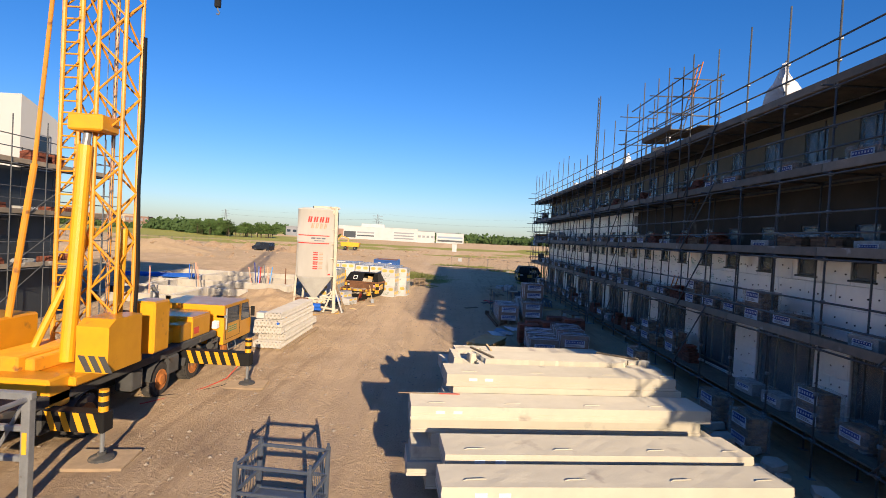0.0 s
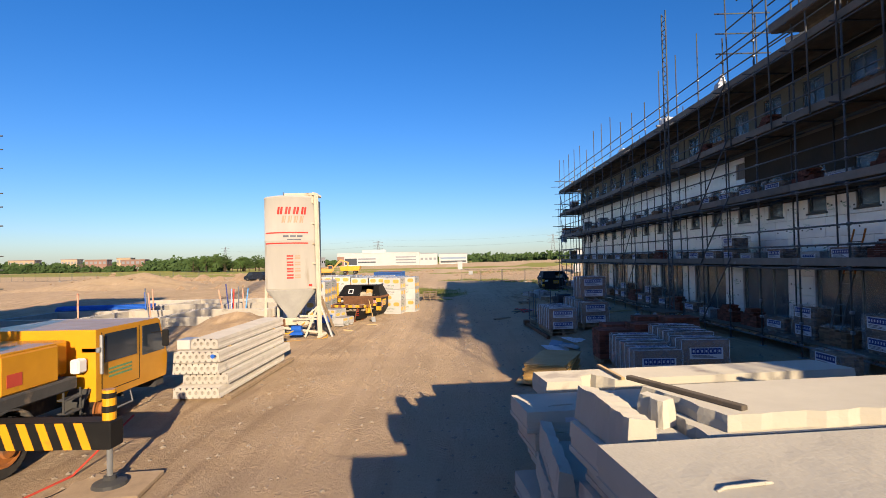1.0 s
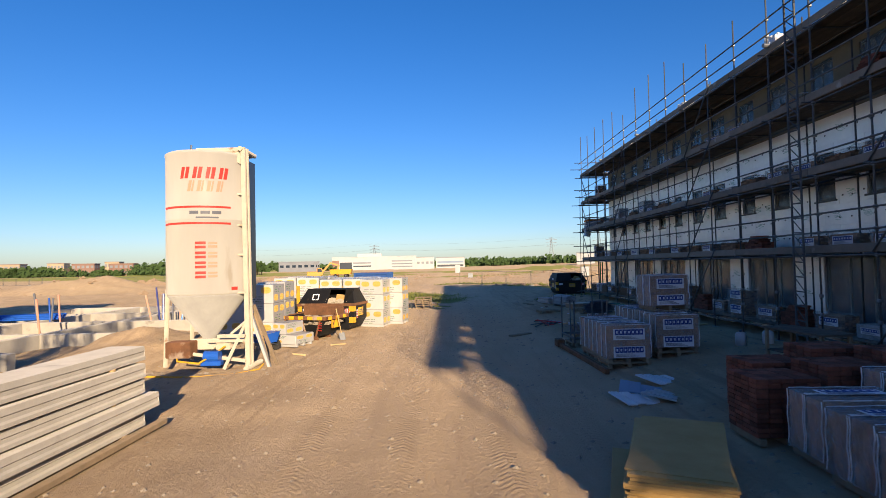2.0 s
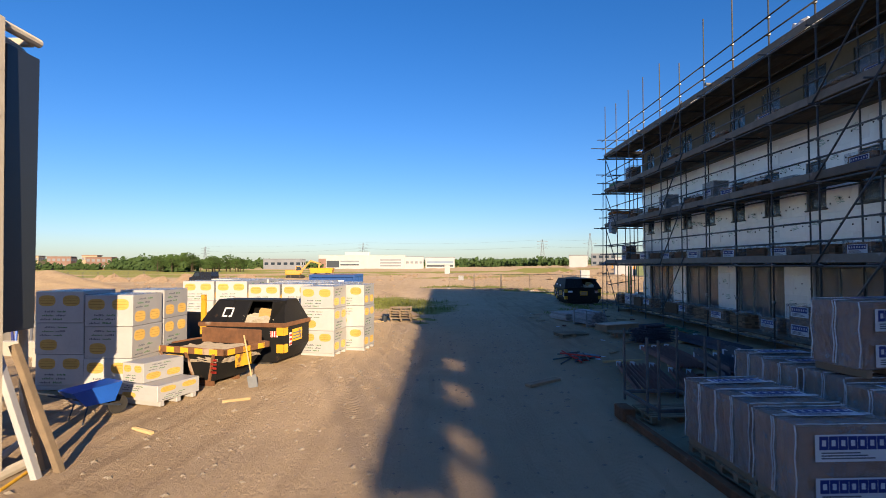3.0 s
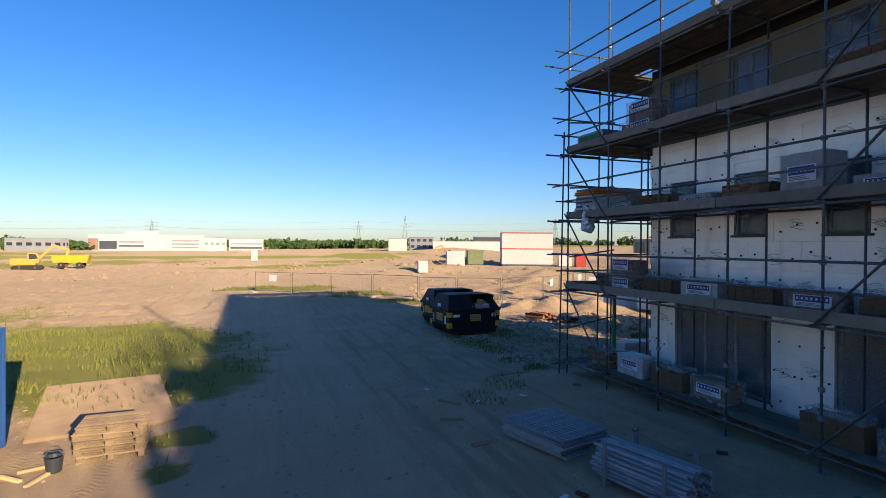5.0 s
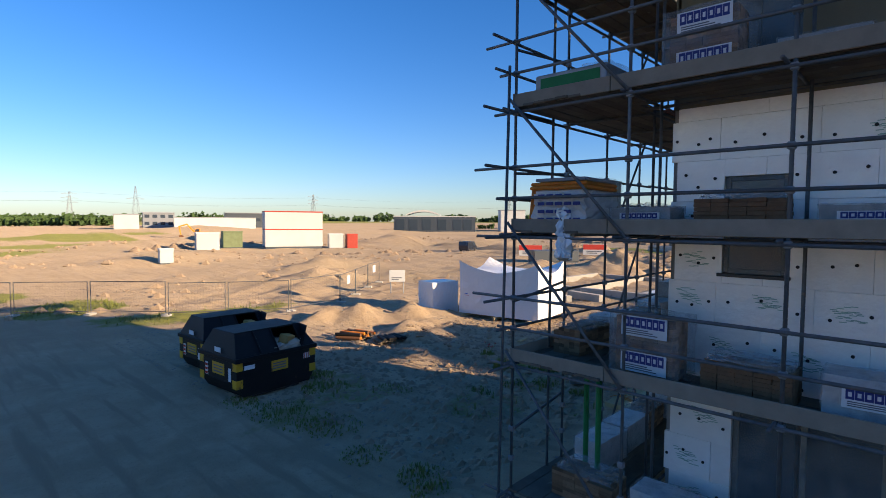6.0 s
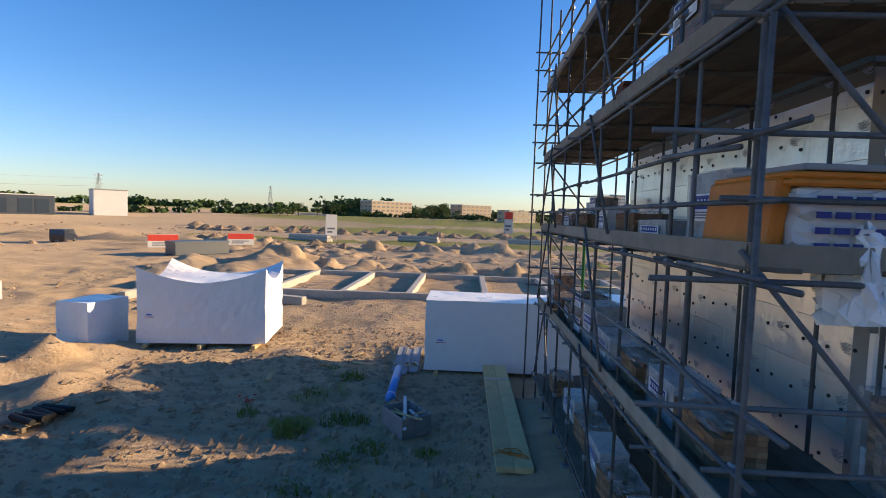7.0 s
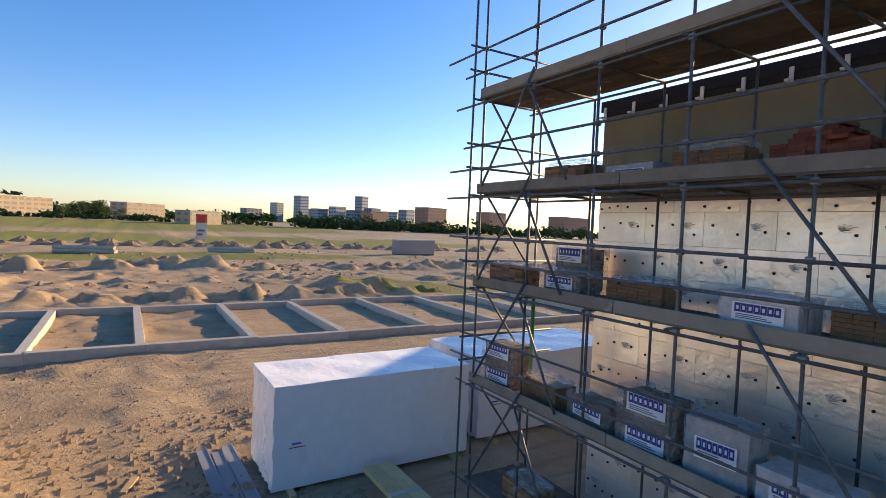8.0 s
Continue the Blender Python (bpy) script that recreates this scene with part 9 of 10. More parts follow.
for k, (x, y, n_, r_, h_) in enumerate(((17.7, 62.4, 170, 0.42, 0.5), (18.7, 61.4, 150, 0.5, 0.36), (18.5, 60.9, 110, 0.4, 0.3), (22.1, 61.8, 120, 0.45, 0.3), (17.2, 60.3, 130, 0.5, 0.2), (16.4, 60.9, 120, 0.5, 0.18), (16.9, 58.9, 80, 0.3, 0.22),
                                        (18.45, 63.75, 70, 0.3, 0.32), (24.0, 63.2, 70, 0.5, 0.2), (15.2, 61.6, 120, 0.5, 0.2), (21.0, 62.9, 70, 0.4, 0.2), (6.2, 54.8, 150, 0.8, 0.13), (7.0, 55.6, 110, 0.7, 0.12), (10.3, 62.6, 260, 0.9, 0.16), (9.4, 57.9, 160, 0.5, 0.16), (9.9, 58.7, 180, 0.55, 0.18), (9.67, 64.4, 260, 0.9, 0.16), (9.75, 60.5, 160, 0.6, 0.13), (9.9, 63.3, 200, 0.8, 0.15), (11.9, 65.2, 260, 0.8, 0.2), (12.5, 66.6, 220, 0.6, 0.22), (9.3, 65.8, 160, 0.6, 0.15), (13.3, 63.6, 120, 0.7, 0.13))):
    weed(x, y, n_, r_, h_, "grass", 300 + k)
# trough with timber, blue pipe, plates, beams
t = thing("mortar_tub", pose(18.2, 59.55, ground_z(18.2, 59.55) - 0.03, 0, 0, 35), "grey steel tub full of offcuts on the sand", "tub")
part("tub", Mesh().prism([(-0.5, 0.03), (0.5, 0.03), (0.56, 0.56), (0.53, 0.56), (0.47, 0.07), (-0.47, 0.07), (-0.53, 0.56), (-0.56, 0.56)], -0.38, 0.38, 'y')
     .box(-0.53, -0.41, 0.03, 0.53, -0.381, 0.54).box(-0.53, 0.381, 0.03, 0.53, 0.41, 0.54), "steel", t)
for k in range(7):
    a = rng.uniform(-0.5, 0.5)
    part("offcut", Mesh().cham(-0.55, -0.04, 0, 0.5, 0.04, 0.03, 0.004), "timber" if k % 2 else "card", t, m=pose(rng.uniform(-.2, .2), rng.uniform(-.25, .25), 0.25 + 0.05 * k, 0, rng.uniform(-28, 28), rng.uniform(-40, 40)))
t = thing("drain_pipe", pose(20.2, 60.25, ground_z(20.2, 60.25) + 0.12, 0, 0, 0), "bright blue plastic pipe lying on the sand", "pipe")
part("pipe", Mesh().tube((0, 0, 0), (2.8, 0.12, 0.0), 0.13, 14), "bluesky", t, smooth=True)
part("socket", Mesh().tube((-0.2, -0.01, 0), (0.02, 0, 0), 0.148, 14), "bluesky", t, smooth=True)
for k in range(3):
    t = thing("steel_plank", pose(25.2 - 0.3 * (k % 2), 59.98 + 0.32 * k, ground_z(25, 60.4) + 0.02, 0, 0, rng.uniform(-1, 3)), "grey metal decking strip on the sand", "decking strip", "decking strips")
    part("strip", Mesh().cham(-1.8, -0.14, 0, 1.7, 0.14, 0.05, 0.008).box(-1.8, -0.15, 0.05, 1.7, -0.12, 0.075).box(-1.8, 0.12, 0.05, 1.7, 0.15, 0.075), "fargrey", t)
for k in range(2):
    t = thing("timber_beam", pose(19.3, 56.88 + 0.385 * k, ground_z(19.3, 57) + 0.06, 0, 0, 0.6), "long yellow timber beam on the sand", "timber", "long beams")
    part("beam", Mesh().cham(-3.7, -0.19, 0, 3.7, 0.19, 0.12, 0.006), "timber", t)
    part("strap", Mesh().box(2.1, -0.197, -0.004, 2.24, 0.197, 0.126), "boardwhite", t, "pale wrapped strap")
rope = thing("rope", pose(16.2, 57.07, ground_z(19.3, 57) + 0.185), "frayed orange rope tied round the beams", "rope")
m_ = Mesh()
for q in range(26):
    a, b = q * 0.55, (q + 1) * 0.55
    m_.tube((0.16 * math.sin(a * 1.3) + 0.012 * q - 0.15, 0.42 * math.cos(a) * (1 - q / 40), 0.012 + 0.02 * abs(math.sin(a * 2))), (0.16 * math.sin(b * 1.3) + 0.012 * (q + 1) - 0.15, 0.42 * math.cos(b) * (1 - (q + 1) / 40), 0.012 + 0.02 * abs(math.sin(b * 2))), 0.012, 5)
part("rope", m_, "orange", rope)
for x, y, a in ((22.3, 61.5, 30), (24.6, 62.0, 70), (21.9, 64.5, 10), (25.8, 62.4, -20)):
    t = thing("timber_offcut", pose(x, y, ground_z(x, y), 0, 0, a), "short timber offcut on the sand", "offcut", "offcuts")
    part("offcut", Mesh().cham(-0.4, -0.08, 0, 0.4, 0.08, 0.05, 0.005), "timber", t)
pallet(17.3, 70.6, 20, None, "timber pallet with orange and black pipes")
for k in range(13):
    t = thing("drain_fitting", pose(16.7 + 0.2 * (k % 8), 70.55 + 0.07 * (k % 8), ground_z(17.3, 70.6) + 0.22 + 0.15 * (k // 8), 0, 0, 20 + rng.uniform(-15, 15)), "plastic drain pipe on a pallet", "pipe", "pallet pipes")
    part("pipe", Mesh().tube((0, -0.6, 0), (0, 0.6, 0), 0.075, 10), ("rust", "orange", "black")[k % 3], t)
pallet(18.0, 69.2, -15, None, "timber pallet carrying black pipe fittings")
for k in range(6):
    t = thing("pipe_coil", pose(17.6 + 0.17 * k, 69.2 - 0.05 * k, ground_z(18.0, 69.2) + 0.24, 0, 0, -15 + rng.uniform(-10, 10)), "black plastic pipe piece on a pallet", "pipe", "pallet pipes")
    part("pipe", Mesh().tube((0, -0.45, 0), (0, 0.45, 0), 0.08, 10), "black", t)
t = thing("poppy_plant", pose(18.8, 63.9, ground_z(18.8, 63.9)), "wild poppy with a few red flowers", "poppy")
for k in range(7):
    a, r_ = k * 2.4, 0.05 + 0.03 * k
    tip = Vector((math.cos(a) * r_, math.sin(a) * r_, 0.3 + 0.03 * k))
    part("stem", Mesh().tube((0, 0, 0), tip, 0.006, 5), "grass", t)
    fl = Mesh()
    for q in range(4):
        b = q * math.pi / 2
        fl.add([tip, tip + Vector((math.cos(b) * 0.05, math.sin(b) * 0.05, 0.03)), tip + Vector((math.cos(b + .8) * 0.06, math.sin(b + .8) * 0.06, 0.04)), tip + Vector((math.cos(b + 1.5) * 0.05, math.sin(b + 1.5) * 0.05, 0.03))], [(0, 1, 2, 3)])
    part("petals", fl, "poppy", t)


# ---- site fence ----
fence_posts = {}


def fence_panel(x0, y0, x1, y1, sign=False, label="galvanised mesh site fence panel on feet"):
    l_ = math.hypot(x1 - x0, y1 - y0)
    key = round(l_, 1)
    m = pose(x0, y0, min(ground_z(x0, y0), ground_z(x1, y1)), 0, 0, math.degrees(math.atan2(y1 - y0, x1 - x0)))
    if not sign and key in fence_posts:
        copy_thing(fence_posts[key], m)
        return
    t = thing("fence_panel", m, label, "fence panel", "site fence panels")
    for xx in (0.08, l_ - 0.08):
        part("upright", Mesh().tube((xx, 0, 0.05), (xx, 0, 1.95), 0.022, 8), "tube", t)
        part("foot", Mesh().cham(xx - 0.12, -0.33, 0, xx + 0.12, 0.33, 0.13, 0.02), "concrete", t)
    for zz in (0.25, 1.92):
        part("rail", Mesh().tube((0.08, 0, zz), (l_ - 0.08, 0, zz), 0.02, 8), "tube", t)
    w_ = Mesh()
    for i in range(int(l_ / 0.16)):
        w_.tube((0.12 + i * 0.16, 0, 0.25), (0.12 + i * 0.16, 0, 1.92), 0.002, 3, cap=False)
    for i in range(9):
        w_.tube((0.08, 0, 0.35 + i * 0.19), (l_ - 0.08, 0, 0.35 + i * 0.19), 0.002, 3, cap=False)
    tagged(part("wire_mesh", w_, "tube", t), kind="stuff")
    if sign:
        part("plate", Mesh().cham(l_ / 2 - 0.4, -0.03, 1.1, l_ / 2 + 0.4, -0.012, 1.7, 0.004), "farwhite", t, "white notice plate")
    else:
        fence_posts[key] = t


def fence_line(pts, step=3.5, signs=()):
    k = 0
    for (xa, ya), (xb, yb) in zip(pts, pts[1:]):
        n = max(1, round(math.hypot(xb - xa, yb - ya) / step))
        for i in range(n):
            fence_panel(xa + (xb - xa) * i / n, ya + (yb - ya) * i / n, xa + (xb - xa) * (i + 1) / n, ya + (yb - ya) * (i + 1) / n, k in signs)
            k += 1


fence_line([(15.6, 80.6), (18.7, 79.0), (22.9, 79.8), (29.5, 85.2), (32.4, 87.2)], signs=(2, 4))
fence_line([(15.6, 80.6), (13.0, 82.4), (10.0, 85.6), (0.8, 93.0)], signs=(4,))
fence_line([(-60, 138), (-95, 142), (-130, 146)], 3.5)


def sign_board(x, y, w, h, z0, top, label, mats_=("farwhite", "signred"), turn=0.0):
    t = thing("sign_board", pose(x, y, ground_z(x, y), 0, 0, turn), label, "sign")
    for xx in (-w * 0.4, w * 0.4):
        part("post", Mesh().tube((xx, 0.03, 0), (xx, 0.03, z0 + h), 0.03 + 0.01 * h, 8), "steel", t)
    part("board", Mesh().cham(-w / 2, -0.04, z0, w / 2, 0, z0 + h, 0.01), mats_[0], t)
    if top:
        part("band", Mesh().box(-w / 2 + 0.02, -0.05, z0 + h * (1 - top), w / 2 - 0.02, -0.036, z0 + h * 0.98), mats_[1], t, "red band")
    part("print", Mesh().box(-w * 0.35, -0.048, z0 + h * 0.3, w * 0.3, -0.037, z0 + h * 0.38).box(-w * 0.35, -0.048, z0 + h * 0.14, w * 0.1, -0.037, z0 + h * 0.22), "ink", t, "bars of dark print")
    return t


sign_board(29, 81, 1.2, 0.9, 0.9, 0, "white notice board beside the site fence", turn=-40)
sign_board(71.5, 97.5, 3.6, 1.7, 0.3, 0.5, "red and white site board on posts", turn=-50)
sign_board(79, 90.5, 3.6, 1.7, 0.3, 0.5, "red and white site board on posts", turn=-55)
sign_board(150, 47, 2.6, 6.0, 1.0, 0.35, "tall white and red advertising board", turn=-75)
sign_board(104, 84, 2.2, 4.0, 1.2, 0, "white tower-shaped sign by the road", turn=-60)

# ---- foundation strips ----
fd = thing("foundation", pose(0, 0, 0), "grid of pale concrete foundation beams in sand", "foundation")


def strip(x0, y0, x1, y1, w=0.45, h=0.42):
    z = max(ground_z((x0 + x1) / 2, (y0 + y1) / 2), -0.05) - 0.08
    l_ = math.hypot(x1 - x0, y1 - y0)
    part("foundation_beam", Mesh().cham(0, -w / 2, 0, l_, w / 2, h + 0.08, 0.015), "concrete", fd, m=pose(x0, y0, z, 0, 0, math.degrees(math.atan2(y1 - y0, x1 - x0))))


ys = [30.5, 35.8, 41, 46.3, 51.9, 56.8, 61.9, 66.4, 71.3, 76]
for a, b in zip(ys, ys[1:]):
    strip(39.3, a - 0.2, 39.3, b - 0.21)
    strip(51.5, a - 0.2, 51.5, b - 0.21)
for y in ys:
    strip(39.54, y, 51.26, y, 0.42, 0.46)
for a, b in ((23, 28.5), (17.5, 22.9)):
    strip(40.5, a, 40.5, b)
    strip(52, a, 52, b)
    strip(40.8, a + .3, 51.7, a + .3)
for x, y, l_, a, w in ((36.6, 69.3, 3.0, 75, 0.5), (35.4, 70.6, 2.4, 60, 0.45), (37.5, 73.2, 4.2, 10, 0.45), (34.8, 75.2, 3.6, 25, 0.5), (38.0, 78.5, 5.0, -5, 0.45), (42, 80.5, 5.0, 5, 0.45)):
    t = thing("concrete_beam", pose(x, y, ground_z(x, y) - 0.03, 0, 0, a), "loose precast concrete beam lying on sand", "concrete beam", "loose concrete beams")
    part("beam", Mesh().cham(-l_ / 2, -w / 2, 0, l_ / 2, w / 2, 0.5, 0.02), "concrete", t)


# ---- cabins and vehicles on the site ----
def cabin(x, y, w, d, h, turn, mat_name, label, floors=1, bays=4, trim="red", name="site_cabin"):
    t = thing(name, pose(x, y, ground_z(x, y), 0, 0, turn), label, "cabin", "site cabins")
    part("body", Mesh().cham(-w / 2, -d / 2, 0.15, w / 2, d / 2, h, 0.05), mat_name, t)
    fh = (h - 0.15) / floors
    for k in range(floors):
        part("trim", Mesh().box(-w / 2 - 0.03, -d / 2 - 0.04, 0.15 + (k + 1) * fh - 0.22, w / 2 + 0.03, d / 2 + 0.04, 0.15 + (k + 1) * fh + 0.02), trim, t)
        for i in range(bays):
            xx = -w / 2 + w * (i + 0.5) / bays
            ww = min(0.9, w / bays * 0.3)
            win = part("window", Mesh().box(xx - ww, -d / 2 - 0.05, 0.15 + k * fh + fh * 0.35, xx + ww, -d / 2 + 0.02, 0.15 + k * fh + fh * 0.75), "farwhite", t)
            part("pane", Mesh().box(xx - ww * 0.85, -d / 2 - 0.07, 0.15 + k * fh + fh * 0.39, xx + ww * 0.85, -d / 2 - 0.045, 0.15 + k * fh + fh * 0.71), "glass", win)
    part("plinth", Mesh().box(-w / 2 + 0.1, -d / 2 + 0.1, -0.3, w / 2 - 0.1, d / 2 - 0.1, 0.15), "fardark", t)
    return t


cabin(59.2, 147, 11.2, 5, 7.2, -22, "farwhite", "two-storey white site cabin with red trim", 2, 0)
cabin(42.8, 149, 3.9, 2.6, 3.4, -15, "farwhite", "small white site cabin on sand", 1, 0, "farwhite")
cabin(49.3, 153, 3.6, 2.6, 3.3, -15, "olive", "olive green storage container on sand", 1, 0, "olive")
cabin(69.5, 141, 2.2, 2.2, 3.1, -25, "red", "red storage box on sand", 1, 0, "red")
cabin(66.9, 143, 3.0, 2.0, 3.1, -25, "farwhite", "small white storage box on sand", 1, 0, "farwhite")
cabin(117, 6.5, 10, 3, 3.4, -80, "fargrey", "grey site cabin block on sand", 1, 0, "farwhite")
cabin(2, 188, 1.6, 1.4, 2.8, 0, "farwhite", "white transformer box by the road", 1, 0, "farwhite")
cabin(25.6, 119.5, 1.5, 1.2, 1.9, -8, "farwhite", "small white box standing alone on sand", 1, 0, "farwhite")
cabin(66, 90, 6.5, 2.4, 1.7, -35, "fardark", "dark flat container on the sand", 1, 0, "fardark")


def wheel(parent, x, y, r, w, z=None):
    t = part("tyre", Mesh().lathe([(r * 0.6, -w / 2), (r * 0.93, -w / 2), (r, -w / 3), (r, w / 3), (r * 0.93, w / 2), (r * 0.6, w / 2)], 20, (x, y, r if z is None else z), 'y'), "rubber", parent, smooth=False)
    part("rim", Mesh().lathe([(r * 0.1, -w / 2 - 0.01), (r * 0.58, -w / 2 + 0.02), (r * 0.58, w / 2 - 0.02), (r * 0.1, w / 2 + 0.01)], 16, (x, y, r if z is None else z), 'y'), "steel", t)


def van(x, y, turn, label):
    t = thing("van", pose(x, y, ground_z(x, y), 0, 0, turn), label, "van")
    part("body", Mesh().prism([(-2.4, 0.35), (2.4, 0.35), (2.45, 0.95), (1.75, 1.15), (1.1, 1.9), (-2.35, 1.95), (-2.45, 1.2)], -0.92, 0.92, 'y'), "carpaint", t)
    for s in (-1, 1):
        part("side_window", Mesh().prism([(0.2, 1.2), (1.55, 1.18), (1.0, 1.75), (0.2, 1.78)], s * 0.925 - 0.01, s * 0.925 + 0.01, 'y'), "glass", t)
    part("windscreen", Mesh().add([(1.74, -0.8, 1.19), (1.74, 0.8, 1.19), (1.16, 0.75, 1.86), (1.16, -0.75, 1.86)], [(0, 1, 2, 3)]), "glass", t)
    for xx in (-1.5, 1.5):
        for yy in (-0.82, 0.82):
            wheel(t, xx, yy, 0.34, 0.22)
    return t


van(-42, 119, 160, "dark van parked on the bare site")
van(78, 116, 20, "dark car parked beside the site boards")


def excavator(x, y, turn, label):
    t = thing("excavator", pose(x, y, ground_z(x, y), 0, 0, turn), label, "excavator")
    for s in (-1.0, 1.0):
        part("track", Mesh().prism([(-1.8, 0.1), (1.8, 0.1), (2.1, 0.45), (1.8, 0.8), (-1.8, 0.8), (-2.1, 0.45)], s - 0.28, s + 0.28, 'y'), "rubber", t)
    part("house", Mesh().cham(-2.2, -1.2, 0.9, 1.2, 1.2, 2.0, 0.12), "mastyellow", t)
    cab_ = part("cab", Mesh().prism([(0.1, 1.2), (1.5, 1.2), (1.7, 1.9), (1.2, 2.9), (0.1, 2.9)], -1.15, -0.1, 'y'), "mastyellow", t)
    part("pane", Mesh().prism([(0.25, 1.9), (1.5, 1.95), (1.12, 2.75), (0.25, 2.75)], -1.165, -0.09, 'y'), "glass", cab_)
    part("boom", Mesh().prism([(0.9, 1.6), (1.3, 1.5), (3.4, 3.9), (5.4, 3.3), (5.5, 3.6), (3.3, 4.35)], 0.05, 0.45, 'y'), "mastyellow", t)
    part("stick", Mesh().prism([(5.2, 3.5), (5.6, 3.6), (5.1, 1.0), (4.8, 1.0)], 0.1, 0.4, 'y'), "mastyellow", t)
    part("bucket", Mesh().prism([(4.6, 1.1), (5.4, 1.1), (5.3, 0.4), (4.5, 0.2), (4.2, 0.6)], -0.25, 0.75, 'y'), "rust", t)
    return t


excavator(-33.5, 147, 10, "yellow tracked excavator at work on the field")
excavator(64, 205, 150, "small yellow excavator working before far white halls")
t = thing("trailer", pose(-27.5, 147.5, ground_z(-27.5, 147.5)), "yellow farm trailer on the field", "trailer")
part("bed", Mesh().prism([(-2.4, 0.9), (2.4, 0.9), (2.7, 2.1), (-2.7, 2.1)], -1.1, 1.1, 'y'), "yellow", t)
for xx in (-1.3, 1.3):
    for yy in (-0.95, 0.95):
        wheel(t, xx, yy, 0.5, 0.35)


for x, y, a in ((112, 68, -12), (119, 45, -12), (104, 88, -15)):
    t = thing("pipe_stack", pose(x, y, ground_z(x, y), 0, 0, a + 90), "stack of grey concrete pipes on the field", "pipe stack", "pipe stacks")
    for k in range(3):
        part("pipe", Mesh().tube((-4.2, -0.7 + 0.7 * k, 0.34), (4.2, -0.7 + 0.7 * k, 0.34), 0.34, 10), "concrete", t)
    for k in range(2):
        part("pipe", Mesh().tube((-4.0, -0.35 + 0.7 * k, 0.92), (4.3, -0.35 + 0.7 * k, 0.92), 0.34, 10), "concrete", t)


def mound_row(x0, y0, x1, y1, n, h, seed):
    """Tipped loads of soil in a row."""
    r_ = random.Random(seed)
    m_ = Mesh()
    for k in range(n):
        f_ = (k + r_.uniform(-.3, .3)) / n
        cx, cy = x0 + (x1 - x0) * f_ + r_.uniform(-1.5, 1.5), y0 + (y1 - y0) * f_
        g, hh, rr_ = ground_z(cx, cy) - 0.15, h * r_.uniform(0.5, 1.1), h * r_.uniform(1.1, 1.7)
        o, n2 = [], 11
        for fr, fz in ((1.0, 0.0), (0.72, 0.38), (0.4, 0.75), (0.15, 0.97)):
            for i in range(n2):
                a = 2 * math.pi * i / n2
                q = rr_ * fr * r_.uniform(0.8, 1.2)
                o.append((cx + q * math.cos(a), cy + q * math.sin(a) * 1.2, g + hh * fz * r_.uniform(0.85, 1.12)))
        o.append((cx, cy, g + hh))
        fs = [(j * n2 + i, j * n2 + (i + 1) % n2, (j + 1) * n2 + (i + 1) % n2, (j + 1) * n2 + i) for j in range(3) for i in range(n2)] + [(3 * n2 + i, 3 * n2 + (i + 1) % n2, 4 * n2) for i in range(n2)]
        m_.add(o, fs)
    tagged(part("soil_mounds", m_, "clod"), "row of tipped sandy soil mounds on the field", "soil", kind="stuff")


mound_row(134, -30, 140, 135, 40, 1.5, 1)
mound_row(146, -20, 152, 140, 30, 1.6, 2)
mound_row(86, -25, 89, 118, 52, 0.85, 3)
mound_row(-70, 128, -30, 118, 12, 1.6, 4)
mound_row(48, 128, 74, 116, 14, 0.7, 5)
mound_row(30, 150, 70, 170, 16, 1.1, 6)

# ---- distance: buildings ----
def building(x, y, w, d, z1, turn, mat_name, label, floors=2, bays=8, pane="glass", roof="fargrey", step=None):
    g = ground_z(x, y)
    h = z1 - g
    t = thing("building", pose(x, y, g - 0.5, 0, 0, turn), label, "building", "far buildings")
    part("wall", Mesh().cham(-w / 2, -d / 2, 0, w / 2, d / 2, h + 0.5, 0.1), mat_name, t)
    part("roof", Mesh().box(-w / 2 - 0.2, -d / 2 - 0.2, h + 0.504, w / 2 + 0.2, d / 2 + 0.2, h + 0.9), roof, t)
    if step:
        part("roof_unit", Mesh().cham(-w * step, -d * 0.3, h + 0.9, w * step * 0.4, d * 0.3, h + 3.2, 0.1), mat_name, t)
    if floors:
        fh = h / floors
        ww, hh = w / bays * 0.30, min(fh * 0.22, 0.9)
        me_ = Mesh().box(-ww, -0.06, -hh, ww, 0.05, hh).data("window", pane)
        for k in range(floors):
            for i in range(bays):
                part("window", me_, None, t, m=pose(-w / 2 + w * (i + 0.5) / bays, -d / 2, 0.5 + (k + 0.55) * fh))
        n2 = max(1, int(bays * d / w))
        for s in (-1, 1):
            for k in range(floors):
                for i in range(n2):
                    part("window", me_, None, t, m=pose(s * w / 2, -d / 2 + d * (i + 0.5) / n2, 0.5 + (k + 0.55) * fh, 0, 0, 90))
    return t


hall = building(-59.5, 431, 65, 12, 10, 0, "farwhite", "long white warehouse with dark glazed strips", 0, 16, "fargrey", "farwhite", 0.2)
for x0_, x1_, z0_, z1_, c in ((-32.6, -27, 1.0, 8.2, "farbrick"), (-26.5, -17, 1.5, 6.6, "fardark"), (-16, -2, 3.0, 4.0, "fardark"), (-16, -2, 5.5, 6.6, "fargrey"), (14, 30, 2.2, 3.2, "fargrey"), (14, 30, 4.4, 5.4, "fargrey"), (14, 30, 6.6, 7.6, "fargrey")):
    part("window_strip", Mesh().box(x0_, -6.12, z0_, x1_, -5.9, z1_), c, hall)
building(-20, 438, 14, 12, 9, 0, "farwhite", "white warehouse wing in the distance", 1, 4, "fargrey")
hall = building(0, 448, 23, 12, 8.5, 0, "farwhite", "low white warehouse with a dark window band", 0, 6, "fargrey")
